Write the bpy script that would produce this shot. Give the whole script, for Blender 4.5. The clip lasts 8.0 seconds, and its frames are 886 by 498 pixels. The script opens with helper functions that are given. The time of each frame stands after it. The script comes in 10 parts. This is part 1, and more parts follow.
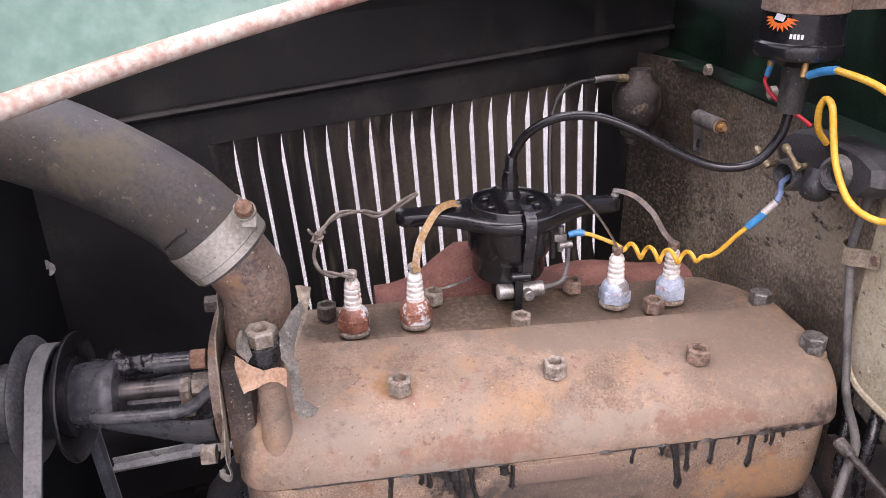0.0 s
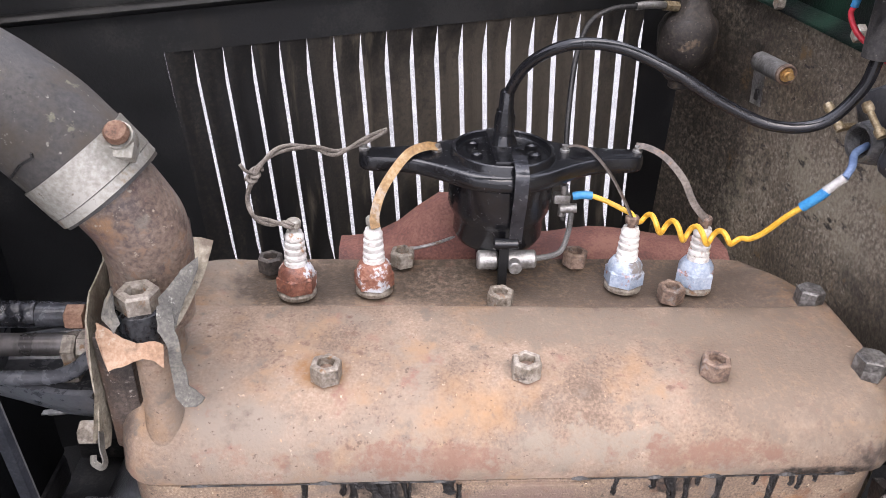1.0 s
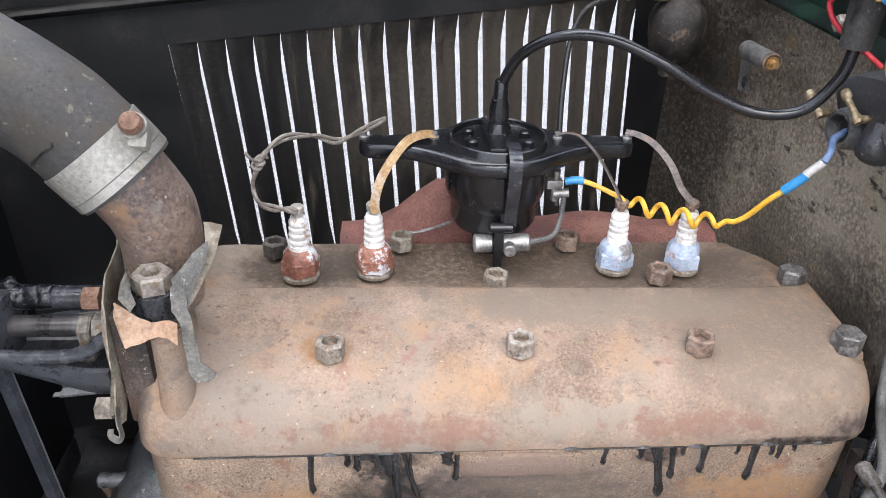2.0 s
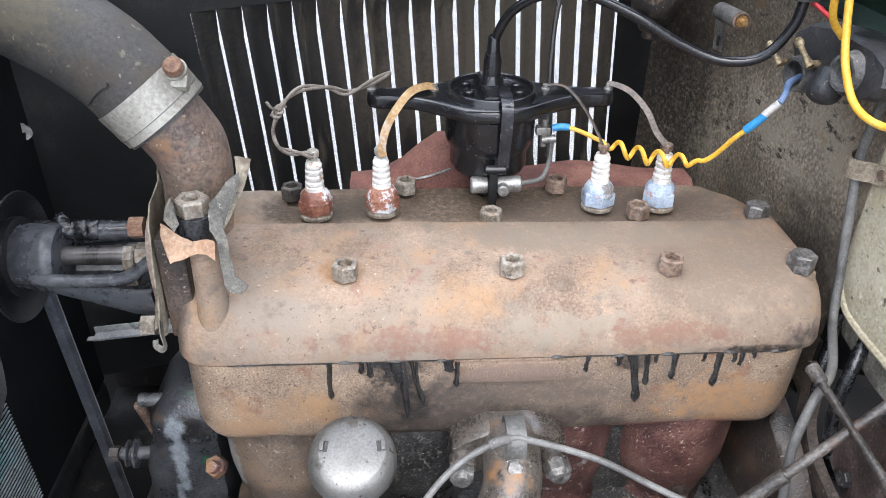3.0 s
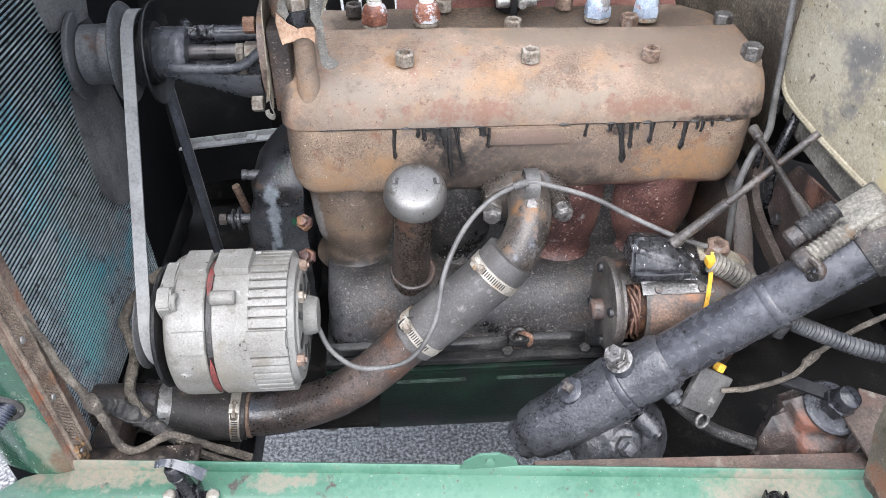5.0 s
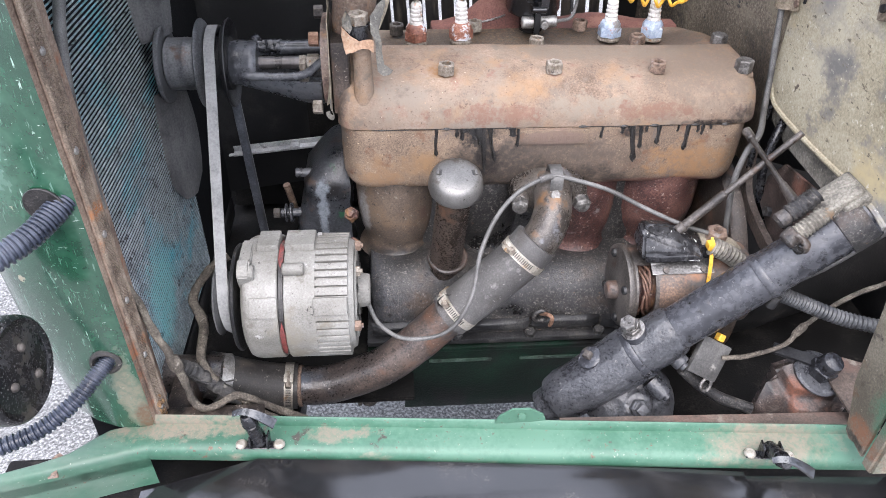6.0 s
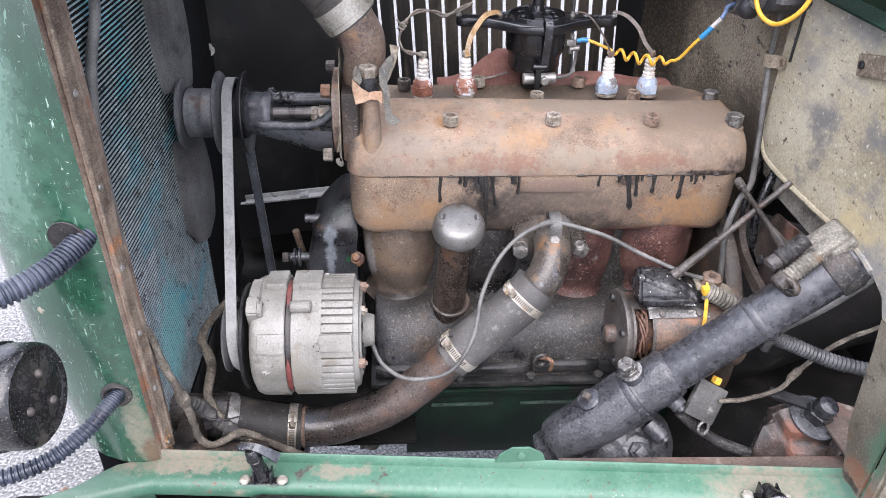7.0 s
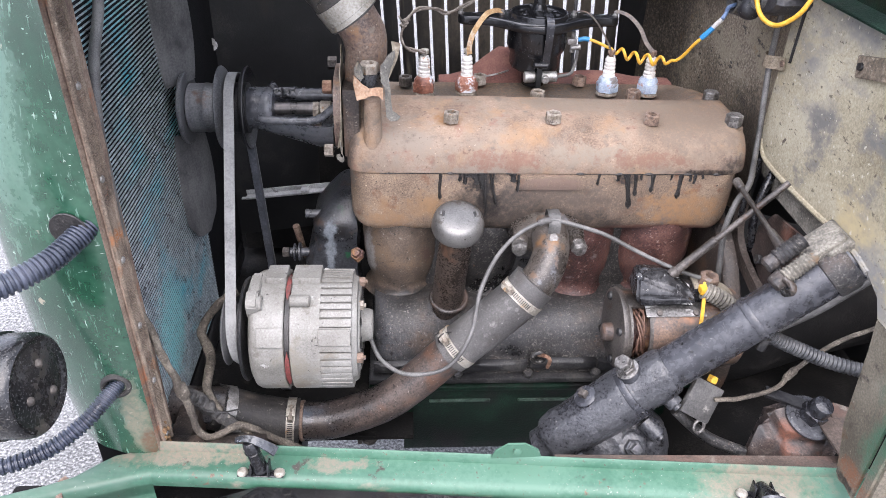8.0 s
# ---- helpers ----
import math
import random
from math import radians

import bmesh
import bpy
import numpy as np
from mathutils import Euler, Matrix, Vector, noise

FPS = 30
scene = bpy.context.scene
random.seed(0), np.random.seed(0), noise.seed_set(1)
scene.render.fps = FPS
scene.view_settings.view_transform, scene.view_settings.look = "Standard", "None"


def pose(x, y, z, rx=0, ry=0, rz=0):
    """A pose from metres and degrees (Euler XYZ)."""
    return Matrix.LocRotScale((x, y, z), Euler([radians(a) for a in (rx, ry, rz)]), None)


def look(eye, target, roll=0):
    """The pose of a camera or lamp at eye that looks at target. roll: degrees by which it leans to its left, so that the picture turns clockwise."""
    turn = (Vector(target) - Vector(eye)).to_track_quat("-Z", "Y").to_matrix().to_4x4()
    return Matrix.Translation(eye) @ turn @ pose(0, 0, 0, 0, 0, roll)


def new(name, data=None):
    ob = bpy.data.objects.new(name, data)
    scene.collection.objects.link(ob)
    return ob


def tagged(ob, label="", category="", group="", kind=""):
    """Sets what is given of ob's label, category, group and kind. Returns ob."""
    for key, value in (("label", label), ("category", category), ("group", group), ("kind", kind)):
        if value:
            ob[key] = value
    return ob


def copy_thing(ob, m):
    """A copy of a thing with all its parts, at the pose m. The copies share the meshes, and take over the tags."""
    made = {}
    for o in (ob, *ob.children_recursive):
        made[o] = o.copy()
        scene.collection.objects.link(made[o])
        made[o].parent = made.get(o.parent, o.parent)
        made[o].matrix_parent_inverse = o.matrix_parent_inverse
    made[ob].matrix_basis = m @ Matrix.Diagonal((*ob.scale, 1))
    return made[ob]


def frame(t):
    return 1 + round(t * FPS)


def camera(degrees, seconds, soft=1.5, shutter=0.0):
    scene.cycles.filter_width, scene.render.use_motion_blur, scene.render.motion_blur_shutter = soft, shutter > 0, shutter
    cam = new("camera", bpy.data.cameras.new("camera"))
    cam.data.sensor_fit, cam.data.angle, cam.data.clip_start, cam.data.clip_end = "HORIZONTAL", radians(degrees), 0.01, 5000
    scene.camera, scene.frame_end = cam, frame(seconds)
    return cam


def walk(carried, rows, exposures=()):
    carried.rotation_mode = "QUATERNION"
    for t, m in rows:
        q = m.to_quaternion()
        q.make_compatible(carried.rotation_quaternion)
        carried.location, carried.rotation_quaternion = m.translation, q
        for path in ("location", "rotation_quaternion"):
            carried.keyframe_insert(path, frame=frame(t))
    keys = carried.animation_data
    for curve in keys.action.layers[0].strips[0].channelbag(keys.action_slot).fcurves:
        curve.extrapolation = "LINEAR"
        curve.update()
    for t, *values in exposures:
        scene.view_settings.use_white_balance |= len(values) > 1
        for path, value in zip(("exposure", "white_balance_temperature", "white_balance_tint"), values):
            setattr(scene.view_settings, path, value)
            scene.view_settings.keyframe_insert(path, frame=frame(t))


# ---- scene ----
cam = camera(62.0, 8.0, soft=0.5)
PATH = [
    (0, (-0.193, -0.558, 1.294), (0.084, 1.235, 0.452), -0.7),
    (0.2, (-0.149, -0.523, 1.258), (0.046, 1.249, 0.352), -1.0),
    (0.5, (-0.133, -0.487, 1.249), (0.016, 1.27, 0.304), -0.3),
    (1, (-0.098, -0.424, 1.245), (0.029, 1.305, 0.248), 2.1),
    (2.5, (-0.1, -0.486, 1.259), (0.034, 1.222, 0.227), 1.6),
    (3, (-0.104, -0.54, 1.255), (0.023, 1.154, 0.2), 1.2),
    (3.5, (-0.116, -0.587, 1.249), (0.009, 1.07, 0.136), 1.3),
    (4, (-0.113, -0.608, 1.262), (0.0, 0.973, 0.042), 1.0),
    (4.2, (-0.101, -0.625, 1.257), (-0.008, 0.915, -0.015), 0.6),
    (4.5, (-0.116, -0.651, 1.255), (-0.003, 0.844, -0.068), 0.9),
    (4.8, (-0.134, -0.726, 1.278), (-0.031, 0.785, -0.028), 0.6),
    (5, (-0.158, -0.795, 1.28), (-0.051, 0.731, -0.008), 0.5),
    (5.2, (-0.176, -0.854, 1.287), (-0.068, 0.668, -0.007), 0.5),
    (6.3, (-0.228, -0.952, 1.311), (-0.097, 0.696, 0.185), 1.2),
    (6.5, (-0.224, -0.972, 1.3), (-0.111, 0.714, 0.23), 1.0),
    (7, (-0.223, -0.972, 1.307), (-0.105, 0.708, 0.228), 1.4),
    (7.5, (-0.217, -0.981, 1.303), (-0.107, 0.706, 0.234), 1.6),
    (8, (-0.22, -0.978, 1.308), (-0.106, 0.699, 0.225), 2.0),
]
walk(cam, [(t, look(eye, target, roll)) for t, eye, target, roll in PATH], exposures=[(0.0, 2.23, 7150, 29), (0.5, 2.50, 7100, 24), (1.0, 2.45, 6850, 19), (2.4, 2.48, 6550, 11), (3.5, 2.58, 6450, 10), (5.0, 2.54, 6500, 12), (6.4, 2.47, 6600, 16), (8.0, 2.47, 6600, 17)])

# light: a grey overcast sky, with a wide soft sun from the open side of the bonnet
world = bpy.data.worlds.new("overcast_sky")
scene.world = world
world.use_nodes = True
wn = world.node_tree
sky = wn.nodes.new("ShaderNodeTexSky")
sky.sky_type = 'NISHITA'
sky.sun_disc = False
sky.sun_elevation = radians(52)
sky.sun_rotation = radians(186)
sky.air_density = 1.0
sky.dust_density = 6.0
veil = wn.nodes.new("ShaderNodeMix")
veil.data_type = 'RGBA'
veil.inputs[0].default_value = 0.75
veil.inputs[7].default_value = (8.3, 9.2, 11.0, 1)
wn.links.new(sky.outputs[0], veil.inputs[6])
wn.links.new(veil.outputs[2], wn.nodes["Background"].inputs[0])
wn.nodes["Background"].inputs[1].default_value = 0.068
sun = new("sun", bpy.data.lights.new("sun", 'SUN'))
sun.data.energy = 1.2
sun.data.angle = radians(70)
sun.data.color = (0.96, 0.98, 1.0)
sun.matrix_basis = look((-0.12, -1.15, 3.2), (0, 0, 0.8))

# ---- materials ----


def ramp_into(nt, value, stops):
    r = nt.nodes.new("ShaderNodeValToRGB")
    e = r.color_ramp.elements
    while len(e) < len(stops):
        e.new(0.5)
    for el, (p, c) in zip(e, stops):
        el.position, el.color = p, (*c, 1)
    nt.links.new(value, r.inputs[0])
    return r.outputs[0]


def noise_at(nt, pos, scale, detail=5, rough=0.6, stretch=None):
    n = nt.nodes.new("ShaderNodeTexNoise")
    n.inputs["Scale"].default_value = scale
    n.inputs["Detail"].default_value = detail
    n.inputs["Roughness"].default_value = rough
    if stretch:
        mp = nt.nodes.new("ShaderNodeMapping")
        mp.inputs["Scale"].default_value = stretch
        nt.links.new(pos, mp.inputs[0])
        pos = mp.outputs[0]
    nt.links.new(pos, n.inputs["Vector"])
    return n.outputs["Fac"]


def calc(nt, op, a, b):
    m = nt.nodes.new("ShaderNodeMath")
    m.operation = op
    for i, v in enumerate((a, b)):
        if isinstance(v, (int, float)):
            m.inputs[i].default_value = v
        else:
            nt.links.new(v, m.inputs[i])
    return m.outputs[0]


def blend(nt, fac, a, b):
    m = nt.nodes.new("ShaderNodeMix")
    m.data_type = 'RGBA'
    nt.links.new(fac, m.inputs[0])
    for i, v in ((6, a), (7, b)):
        if isinstance(v, tuple):
            m.inputs[i].default_value = (*v, 1)
        else:
            nt.links.new(v, m.inputs[i])
    return m.outputs[2]


def surf(name, stops, scale=25, rough=(0.55, 0.8), metal=0.0, bump=0.25, fine=350, layers=(), coat=0.0, stretch=None, mixing=0.6, depth=0.002, spots=(), spec=0.5):
    """A worn surface: two scales of colour, layers of stain (colour, scale, from, to, roughness, stretch),
    spots (colour, centre, radii, roughness, raggedness) and grain."""
    m = bpy.data.materials.new(name)
    m.use_nodes = True
    nt = m.node_tree
    bs = nt.nodes["Principled BSDF"]
    pos = nt.nodes.new("ShaderNodeNewGeometry").outputs["Position"]
    big = noise_at(nt, pos, scale, 6, 0.62, stretch)
    small = noise_at(nt, pos, fine, 3, 0.6)
    fac = calc(nt, 'ADD', calc(nt, 'MULTIPLY', big, mixing), calc(nt, 'MULTIPLY', small, 1 - mixing))
    col = ramp_into(nt, fac, [(0.5 + (p - 0.5) * 0.55, c) for p, c in stops])
    rgh = nt.nodes.new("ShaderNodeMapRange")
    nt.links.new(fac, rgh.inputs[0])
    rgh.inputs[1].default_value, rgh.inputs[2].default_value = 0.4, 0.6
    rgh.inputs[3].default_value, rgh.inputs[4].default_value = rough
    rough_out = rgh.outputs[0]
    for colour, sc, lo, hi, ro, st in layers:
        n = noise_at(nt, pos, sc, 6, 0.65, st)
        mask = ramp_into(nt, n, [(lo, (0, 0, 0)), (hi, (1, 1, 1))])
        col = blend(nt, mask, col, colour)
        mr = nt.nodes.new("ShaderNodeMix")
        nt.links.new(mask, mr.inputs[0])
        nt.links.new(rough_out, mr.inputs[2])
        mr.inputs[3].default_value = ro
        rough_out = mr.outputs[0]
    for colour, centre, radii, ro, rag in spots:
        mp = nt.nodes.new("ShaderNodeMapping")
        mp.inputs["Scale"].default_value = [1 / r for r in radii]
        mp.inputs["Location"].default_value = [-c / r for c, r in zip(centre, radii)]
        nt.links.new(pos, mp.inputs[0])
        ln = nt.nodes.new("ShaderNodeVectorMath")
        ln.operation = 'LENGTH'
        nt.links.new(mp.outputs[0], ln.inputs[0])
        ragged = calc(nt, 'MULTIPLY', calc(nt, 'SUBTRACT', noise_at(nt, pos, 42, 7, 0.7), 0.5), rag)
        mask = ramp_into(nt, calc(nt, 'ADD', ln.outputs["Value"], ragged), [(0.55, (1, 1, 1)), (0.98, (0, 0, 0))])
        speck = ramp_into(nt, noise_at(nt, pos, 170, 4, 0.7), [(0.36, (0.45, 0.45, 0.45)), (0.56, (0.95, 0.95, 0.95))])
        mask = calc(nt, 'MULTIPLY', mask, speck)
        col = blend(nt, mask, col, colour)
        mr = nt.nodes.new("ShaderNodeMix")
        nt.links.new(mask, mr.inputs[0])
        nt.links.new(rough_out, mr.inputs[2])
        mr.inputs[3].default_value = ro
        rough_out = mr.outputs[0]
    bs.inputs["Specular IOR Level"].default_value = spec
    nt.links.new(col, bs.inputs["Base Color"])
    nt.links.new(rough_out, bs.inputs["Roughness"])
    bs.inputs["Metallic"].default_value = metal
    if coat:
        bs.inputs["Coat Weight"].default_value = coat
        bs.inputs["Coat Roughness"].default_value = 0.15
    b = nt.nodes.new("ShaderNodeBump")
    b.inputs["Strength"].default_value = bump
    b.inputs["Distance"].default_value = depth
    nt.links.new(calc(nt, 'ADD', small, calc(nt, 'MULTIPLY', big, 0.7)), b.inputs["Height"])
    nt.links.new(b.outputs[0], bs.inputs["Normal"])
    return m


RUST_HEAD = surf("weathered_rusty_cast_iron", [(0.22, (0.110, 0.079, 0.059)), (0.38, (0.172, 0.123, 0.091)), (0.52, (0.226, 0.164, 0.122)), (0.66, (0.275, 0.205, 0.155)), (0.80, (0.335, 0.262, 0.205))],
                 scale=15, rough=(0.74, 0.92), bump=0.5, fine=420, mixing=0.64, depth=0.0012, spec=0.25, layers=[
                     ((0.285, 0.172, 0.095), 9, 0.53, 0.70, 0.9, None), ((0.205, 0.168, 0.136), 7, 0.50, 0.64, 0.72, None), ((0.205, 0.122, 0.092), 30, 0.585, 0.68, 0.85, None), ((0.250, 0.165, 0.105), 22, 0.56, 0.68, 0.8, None),
                     ((0.140, 0.090, 0.068), 62, 0.60, 0.69, 0.85, None), ((0.155, 0.124, 0.098), 48, 0.56, 0.68, 0.7, None), ((0.40, 0.325, 0.25), 150, 0.66, 0.71, 0.9, None),
                     ((0.110, 0.078, 0.058), 130, 0.63, 0.70, 0.7, None), ((0.34, 0.235, 0.155), 300, 0.64, 0.70, 0.9, None), ((0.105, 0.073, 0.053), 270, 0.635, 0.70, 0.8, None)],
                 spots=[((0.060, 0.047, 0.036), (0.02, 0.150, 0.882), (0.31, 0.062, 0.02), 0.4, 0.9), ((0.062, 0.048, 0.037), (-0.185, 0.140, 0.882), (0.085, 0.052, 0.03), 0.42, 0.9), ((0.085, 0.064, 0.05), (0.16, 0.12, 0.886), (0.14, 0.06, 0.02), 0.45, 1.2), ((0.15, 0.115, 0.088), (0.20, 0.02, 0.885), (0.11, 0.10, 0.05), 0.6, 1.5), ((0.17, 0.135, 0.105), (0.06, 0.055, 0.895), (0.16, 0.035, 0.02), 0.7, 1.8),
                        ((0.21, 0.115, 0.055), (-0.153, 0.006, 0.895), (0.024, 0.020, 0.02), 0.85, 0.9), ((0.180, 0.108, 0.080), (-0.085, -0.045, 0.852), (0.08, 0.02, 0.016), 0.85, 4.2),
                        ((0.205, 0.172, 0.138), (0.05, -0.043, 0.862), (0.07, 0.02, 0.018), 0.75, 4.2), ((0.180, 0.108, 0.080), (0.125, -0.045, 0.854), (0.06, 0.02, 0.014), 0.85, 4.2),
                        ((0.055, 0.043, 0.038), (0.252, -0.02, 0.848), (0.035, 0.04, 0.018), 0.5, 1.8), ((0.018, 0.016, 0.015), (0.225, -0.04, 0.8365), (0.06, 0.04, 0.006), 0.4, 1.2), ((0.075, 0.058, 0.050), (-0.292, -0.01, 0.88), (0.016, 0.05, 0.07), 0.6, 1.0)])
# One wide spot darkens the lower middle of the block's face.
RUST_BLOCK = surf("scorched_rusty_cast_iron", [(0.24, (0.080, 0.058, 0.043)), (0.42, (0.150, 0.108, 0.078)), (0.56, (0.205, 0.149, 0.107)), (0.72, (0.285, 0.218, 0.160))],
                  scale=11, rough=(0.65, 0.88), bump=0.6, fine=560, mixing=0.52, depth=0.0014, spec=0.3, layers=[
                      ((0.26, 0.160, 0.088), 8, 0.58, 0.71, 0.85, None), ((0.150, 0.085, 0.055), 30, 0.57, 0.66, 0.8, None), ((0.05, 0.040, 0.033), 210, 0.615, 0.68, 0.7, None), ((0.46, 0.37, 0.26), 260, 0.635, 0.69, 0.9, None), ((0.11, 0.090, 0.077), 18, 0.57, 0.67, 0.6, None)],
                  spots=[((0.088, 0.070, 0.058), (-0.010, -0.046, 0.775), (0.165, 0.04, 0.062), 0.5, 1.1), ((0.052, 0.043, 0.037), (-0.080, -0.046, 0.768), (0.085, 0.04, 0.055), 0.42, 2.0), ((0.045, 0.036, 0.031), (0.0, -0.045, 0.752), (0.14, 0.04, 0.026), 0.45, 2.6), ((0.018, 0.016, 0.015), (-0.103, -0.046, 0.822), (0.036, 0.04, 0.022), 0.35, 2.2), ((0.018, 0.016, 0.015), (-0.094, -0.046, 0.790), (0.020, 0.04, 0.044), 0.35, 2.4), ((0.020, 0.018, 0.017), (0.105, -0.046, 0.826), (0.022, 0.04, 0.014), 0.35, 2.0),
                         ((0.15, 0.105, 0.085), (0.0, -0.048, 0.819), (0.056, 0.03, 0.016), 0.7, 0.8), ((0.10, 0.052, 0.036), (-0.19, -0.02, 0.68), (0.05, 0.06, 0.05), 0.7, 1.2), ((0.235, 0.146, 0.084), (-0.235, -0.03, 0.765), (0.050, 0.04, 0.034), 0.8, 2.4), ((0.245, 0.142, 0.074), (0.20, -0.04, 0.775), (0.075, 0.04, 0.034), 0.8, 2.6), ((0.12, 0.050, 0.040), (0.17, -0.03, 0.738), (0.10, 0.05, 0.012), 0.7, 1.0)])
RUST_RED = surf("red_brown_rusted_iron", [(0.3, (0.022, 0.012, 0.011)), (0.5, (0.070, 0.031, 0.027)), (0.68, (0.135, 0.068, 0.053))],
                scale=15, rough=(0.34, 0.62), bump=0.55, fine=380, mixing=0.58, layers=[((0.014, 0.011, 0.011), 11, 0.53, 0.63, 0.3, None), ((0.235, 0.125, 0.058), 13, 0.565, 0.67, 0.7, None), ((0.17, 0.155, 0.15), 24, 0.61, 0.68, 0.5, None), ((0.27, 0.215, 0.185), 200, 0.605, 0.67, 0.8, None)])
BELL = surf("oily_brown_bell_casting", [(0.3, (0.020, 0.016, 0.014)), (0.5, (0.048, 0.037, 0.031)), (0.68, (0.095, 0.074, 0.062))],
            scale=12, rough=(0.30, 0.55), bump=0.4, spec=0.4, layers=[((0.010, 0.009, 0.009), 9, 0.54, 0.64, 0.3, None), ((0.115, 0.065, 0.042), 8, 0.55, 0.68, 0.6, None), ((0.30, 0.275, 0.24), 240, 0.63, 0.68, 0.8, None), ((0.14, 0.12, 0.105), 60, 0.62, 0.70, 0.6, None)])
GREASE = surf("oily_gritty_cast_iron", [(0.28, (0.009, 0.0086, 0.0087)), (0.44, (0.017, 0.0162, 0.0162)), (0.56, (0.028, 0.0267, 0.0263)), (0.70, (0.050, 0.047, 0.045))],
              scale=10, rough=(0.34, 0.58), bump=0.55, fine=360, mixing=0.58, depth=0.0018, spec=0.45, layers=[
                  ((0.046, 0.047, 0.052), 6, 0.50, 0.66, 0.36, None), ((0.055, 0.038, 0.029), 10, 0.56, 0.68, 0.5, None), ((0.115, 0.107, 0.096), 300, 0.545, 0.62, 0.8, None), ((0.0075, 0.007, 0.007), 12, 0.54, 0.64, 0.24, None),
                  ((0.15, 0.14, 0.125), 170, 0.60, 0.66, 0.8, None), ((0.25, 0.24, 0.22), 260, 0.64, 0.69, 0.8, None), ((0.009, 0.0085, 0.0085), 150, 0.57, 0.65, 0.35, None), ((0.115, 0.078, 0.055), 90, 0.64, 0.71, 0.7, None)])
# Near-black that puts the shade under the engine into the colour.
UNDERSIDE_SHADE = surf("shade_black_underside", [(0.3, (0.003, 0.003, 0.003)), (0.55, (0.007, 0.0066, 0.0064)), (0.7, (0.018, 0.0165, 0.0155))], scale=14, rough=(0.7, 0.9), bump=0.4, fine=300, spec=0.15,
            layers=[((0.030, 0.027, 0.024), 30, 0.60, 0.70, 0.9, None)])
DARK_IRON = surf("dark_greasy_steel", [(0.3, (0.005, 0.005, 0.006)), (0.55, (0.016, 0.016, 0.017)), (0.7, (0.045, 0.043, 0.041))],
                 scale=22, rough=(0.34, 0.58), bump=0.3, spec=0.4, layers=[((0.075, 0.063, 0.052), 40, 0.62, 0.73, 0.7, None)])
BLACK_GLOSS = surf("oily_black_paint", [(0.28, (0.004, 0.004, 0.005)), (0.52, (0.010, 0.010, 0.0115)), (0.66, (0.022, 0.023, 0.025)), (0.78, (0.05, 0.05, 0.053))],
                   scale=14, rough=(0.18, 0.34), bump=0.3, fine=200, mixing=0.5, layers=[((0.10, 0.095, 0.09), 230, 0.65, 0.70, 0.7, None), ((0.030, 0.024, 0.019), 30, 0.61, 0.70, 0.5, None)])
COLUMN = surf("oily_slate_black_column", [(0.28, (0.016, 0.0165, 0.0195)), (0.5, (0.029, 0.030, 0.035)), (0.64, (0.045, 0.0465, 0.053)), (0.78, (0.075, 0.0765, 0.084))],
              scale=9, rough=(0.20, 0.32), bump=0.26, fine=95, mixing=0.55, depth=0.003, layers=[((0.16, 0.155, 0.15), 210, 0.635, 0.685, 0.7, None), ((0.008, 0.008, 0.008), 60, 0.61, 0.68, 0.15, None), ((0.065, 0.052, 0.042), 24, 0.63, 0.72, 0.5, None)])
WET_GREASE = surf("wet_black_grease", [(0.3, (0.006, 0.006, 0.007)), (0.7, (0.026, 0.027, 0.031))], scale=60, rough=(0.06, 0.2), bump=0.5, fine=260, mixing=0.7, depth=0.0015)
SHAFT = surf("oiled_grey_steel_shaft", [(0.3, (0.055, 0.050, 0.048)), (0.5, (0.105, 0.096, 0.092)), (0.7, (0.155, 0.144, 0.139))], scale=14, rough=(0.26, 0.4), metal=0.6, bump=0.08, mixing=0.85, stretch=(2, 0.3, 0.3),
             layers=[((0.05, 0.038, 0.032), 22, 0.55, 0.70, 0.35, None)])
BLACK_PAINT = surf("dull_black_paint", [(0.3, (0.0048, 0.0050, 0.0054)), (0.6, (0.0100, 0.0104, 0.0111)), (0.75, (0.023, 0.0228, 0.0226))],
                   scale=8, rough=(0.42, 0.6), bump=0.2, spec=0.35, mixing=0.8, layers=[((0.022, 0.020, 0.018), 22, 0.58, 0.76, 0.8, (1, 1, 0.25))])
BAKELITE = surf("black_bakelite", [(0.3, (0.005, 0.005, 0.006)), (0.7, (0.014, 0.0145, 0.0165))], scale=40, rough=(0.12, 0.26), bump=0.10,
                layers=[((0.070, 0.064, 0.058), 70, 0.655, 0.75, 0.7, None), ((0.16, 0.155, 0.15), 300, 0.665, 0.71, 0.7, None)])
RUBBER = surf("dusty_black_rubber", [(0.3, (0.014, 0.013, 0.0125)), (0.55, (0.030, 0.0275, 0.026)), (0.7, (0.058, 0.053, 0.049))], scale=14, rough=(0.45, 0.7), bump=0.4, fine=380,
              layers=[((0.075, 0.062, 0.050), 12, 0.58, 0.70, 0.8, None), ((0.20, 0.185, 0.16), 200, 0.63, 0.69, 0.8, None), ((0.010, 0.0095, 0.009), 60, 0.60, 0.68, 0.4, None)])
HOSE_GREY = surf("grey_dusty_rubber", [(0.3, (0.034, 0.032, 0.031)), (0.55, (0.068, 0.065, 0.063)), (0.7, (0.108, 0.104, 0.100))], scale=12, rough=(0.55, 0.75), bump=0.35, fine=420, mixing=0.62,
                 layers=[((0.036, 0.030, 0.026), 9, 0.54, 0.68, 0.7, None), ((0.22, 0.212, 0.20), 200, 0.63, 0.69, 0.8, None), ((0.14, 0.135, 0.128), 40, 0.60, 0.70, 0.8, None)])
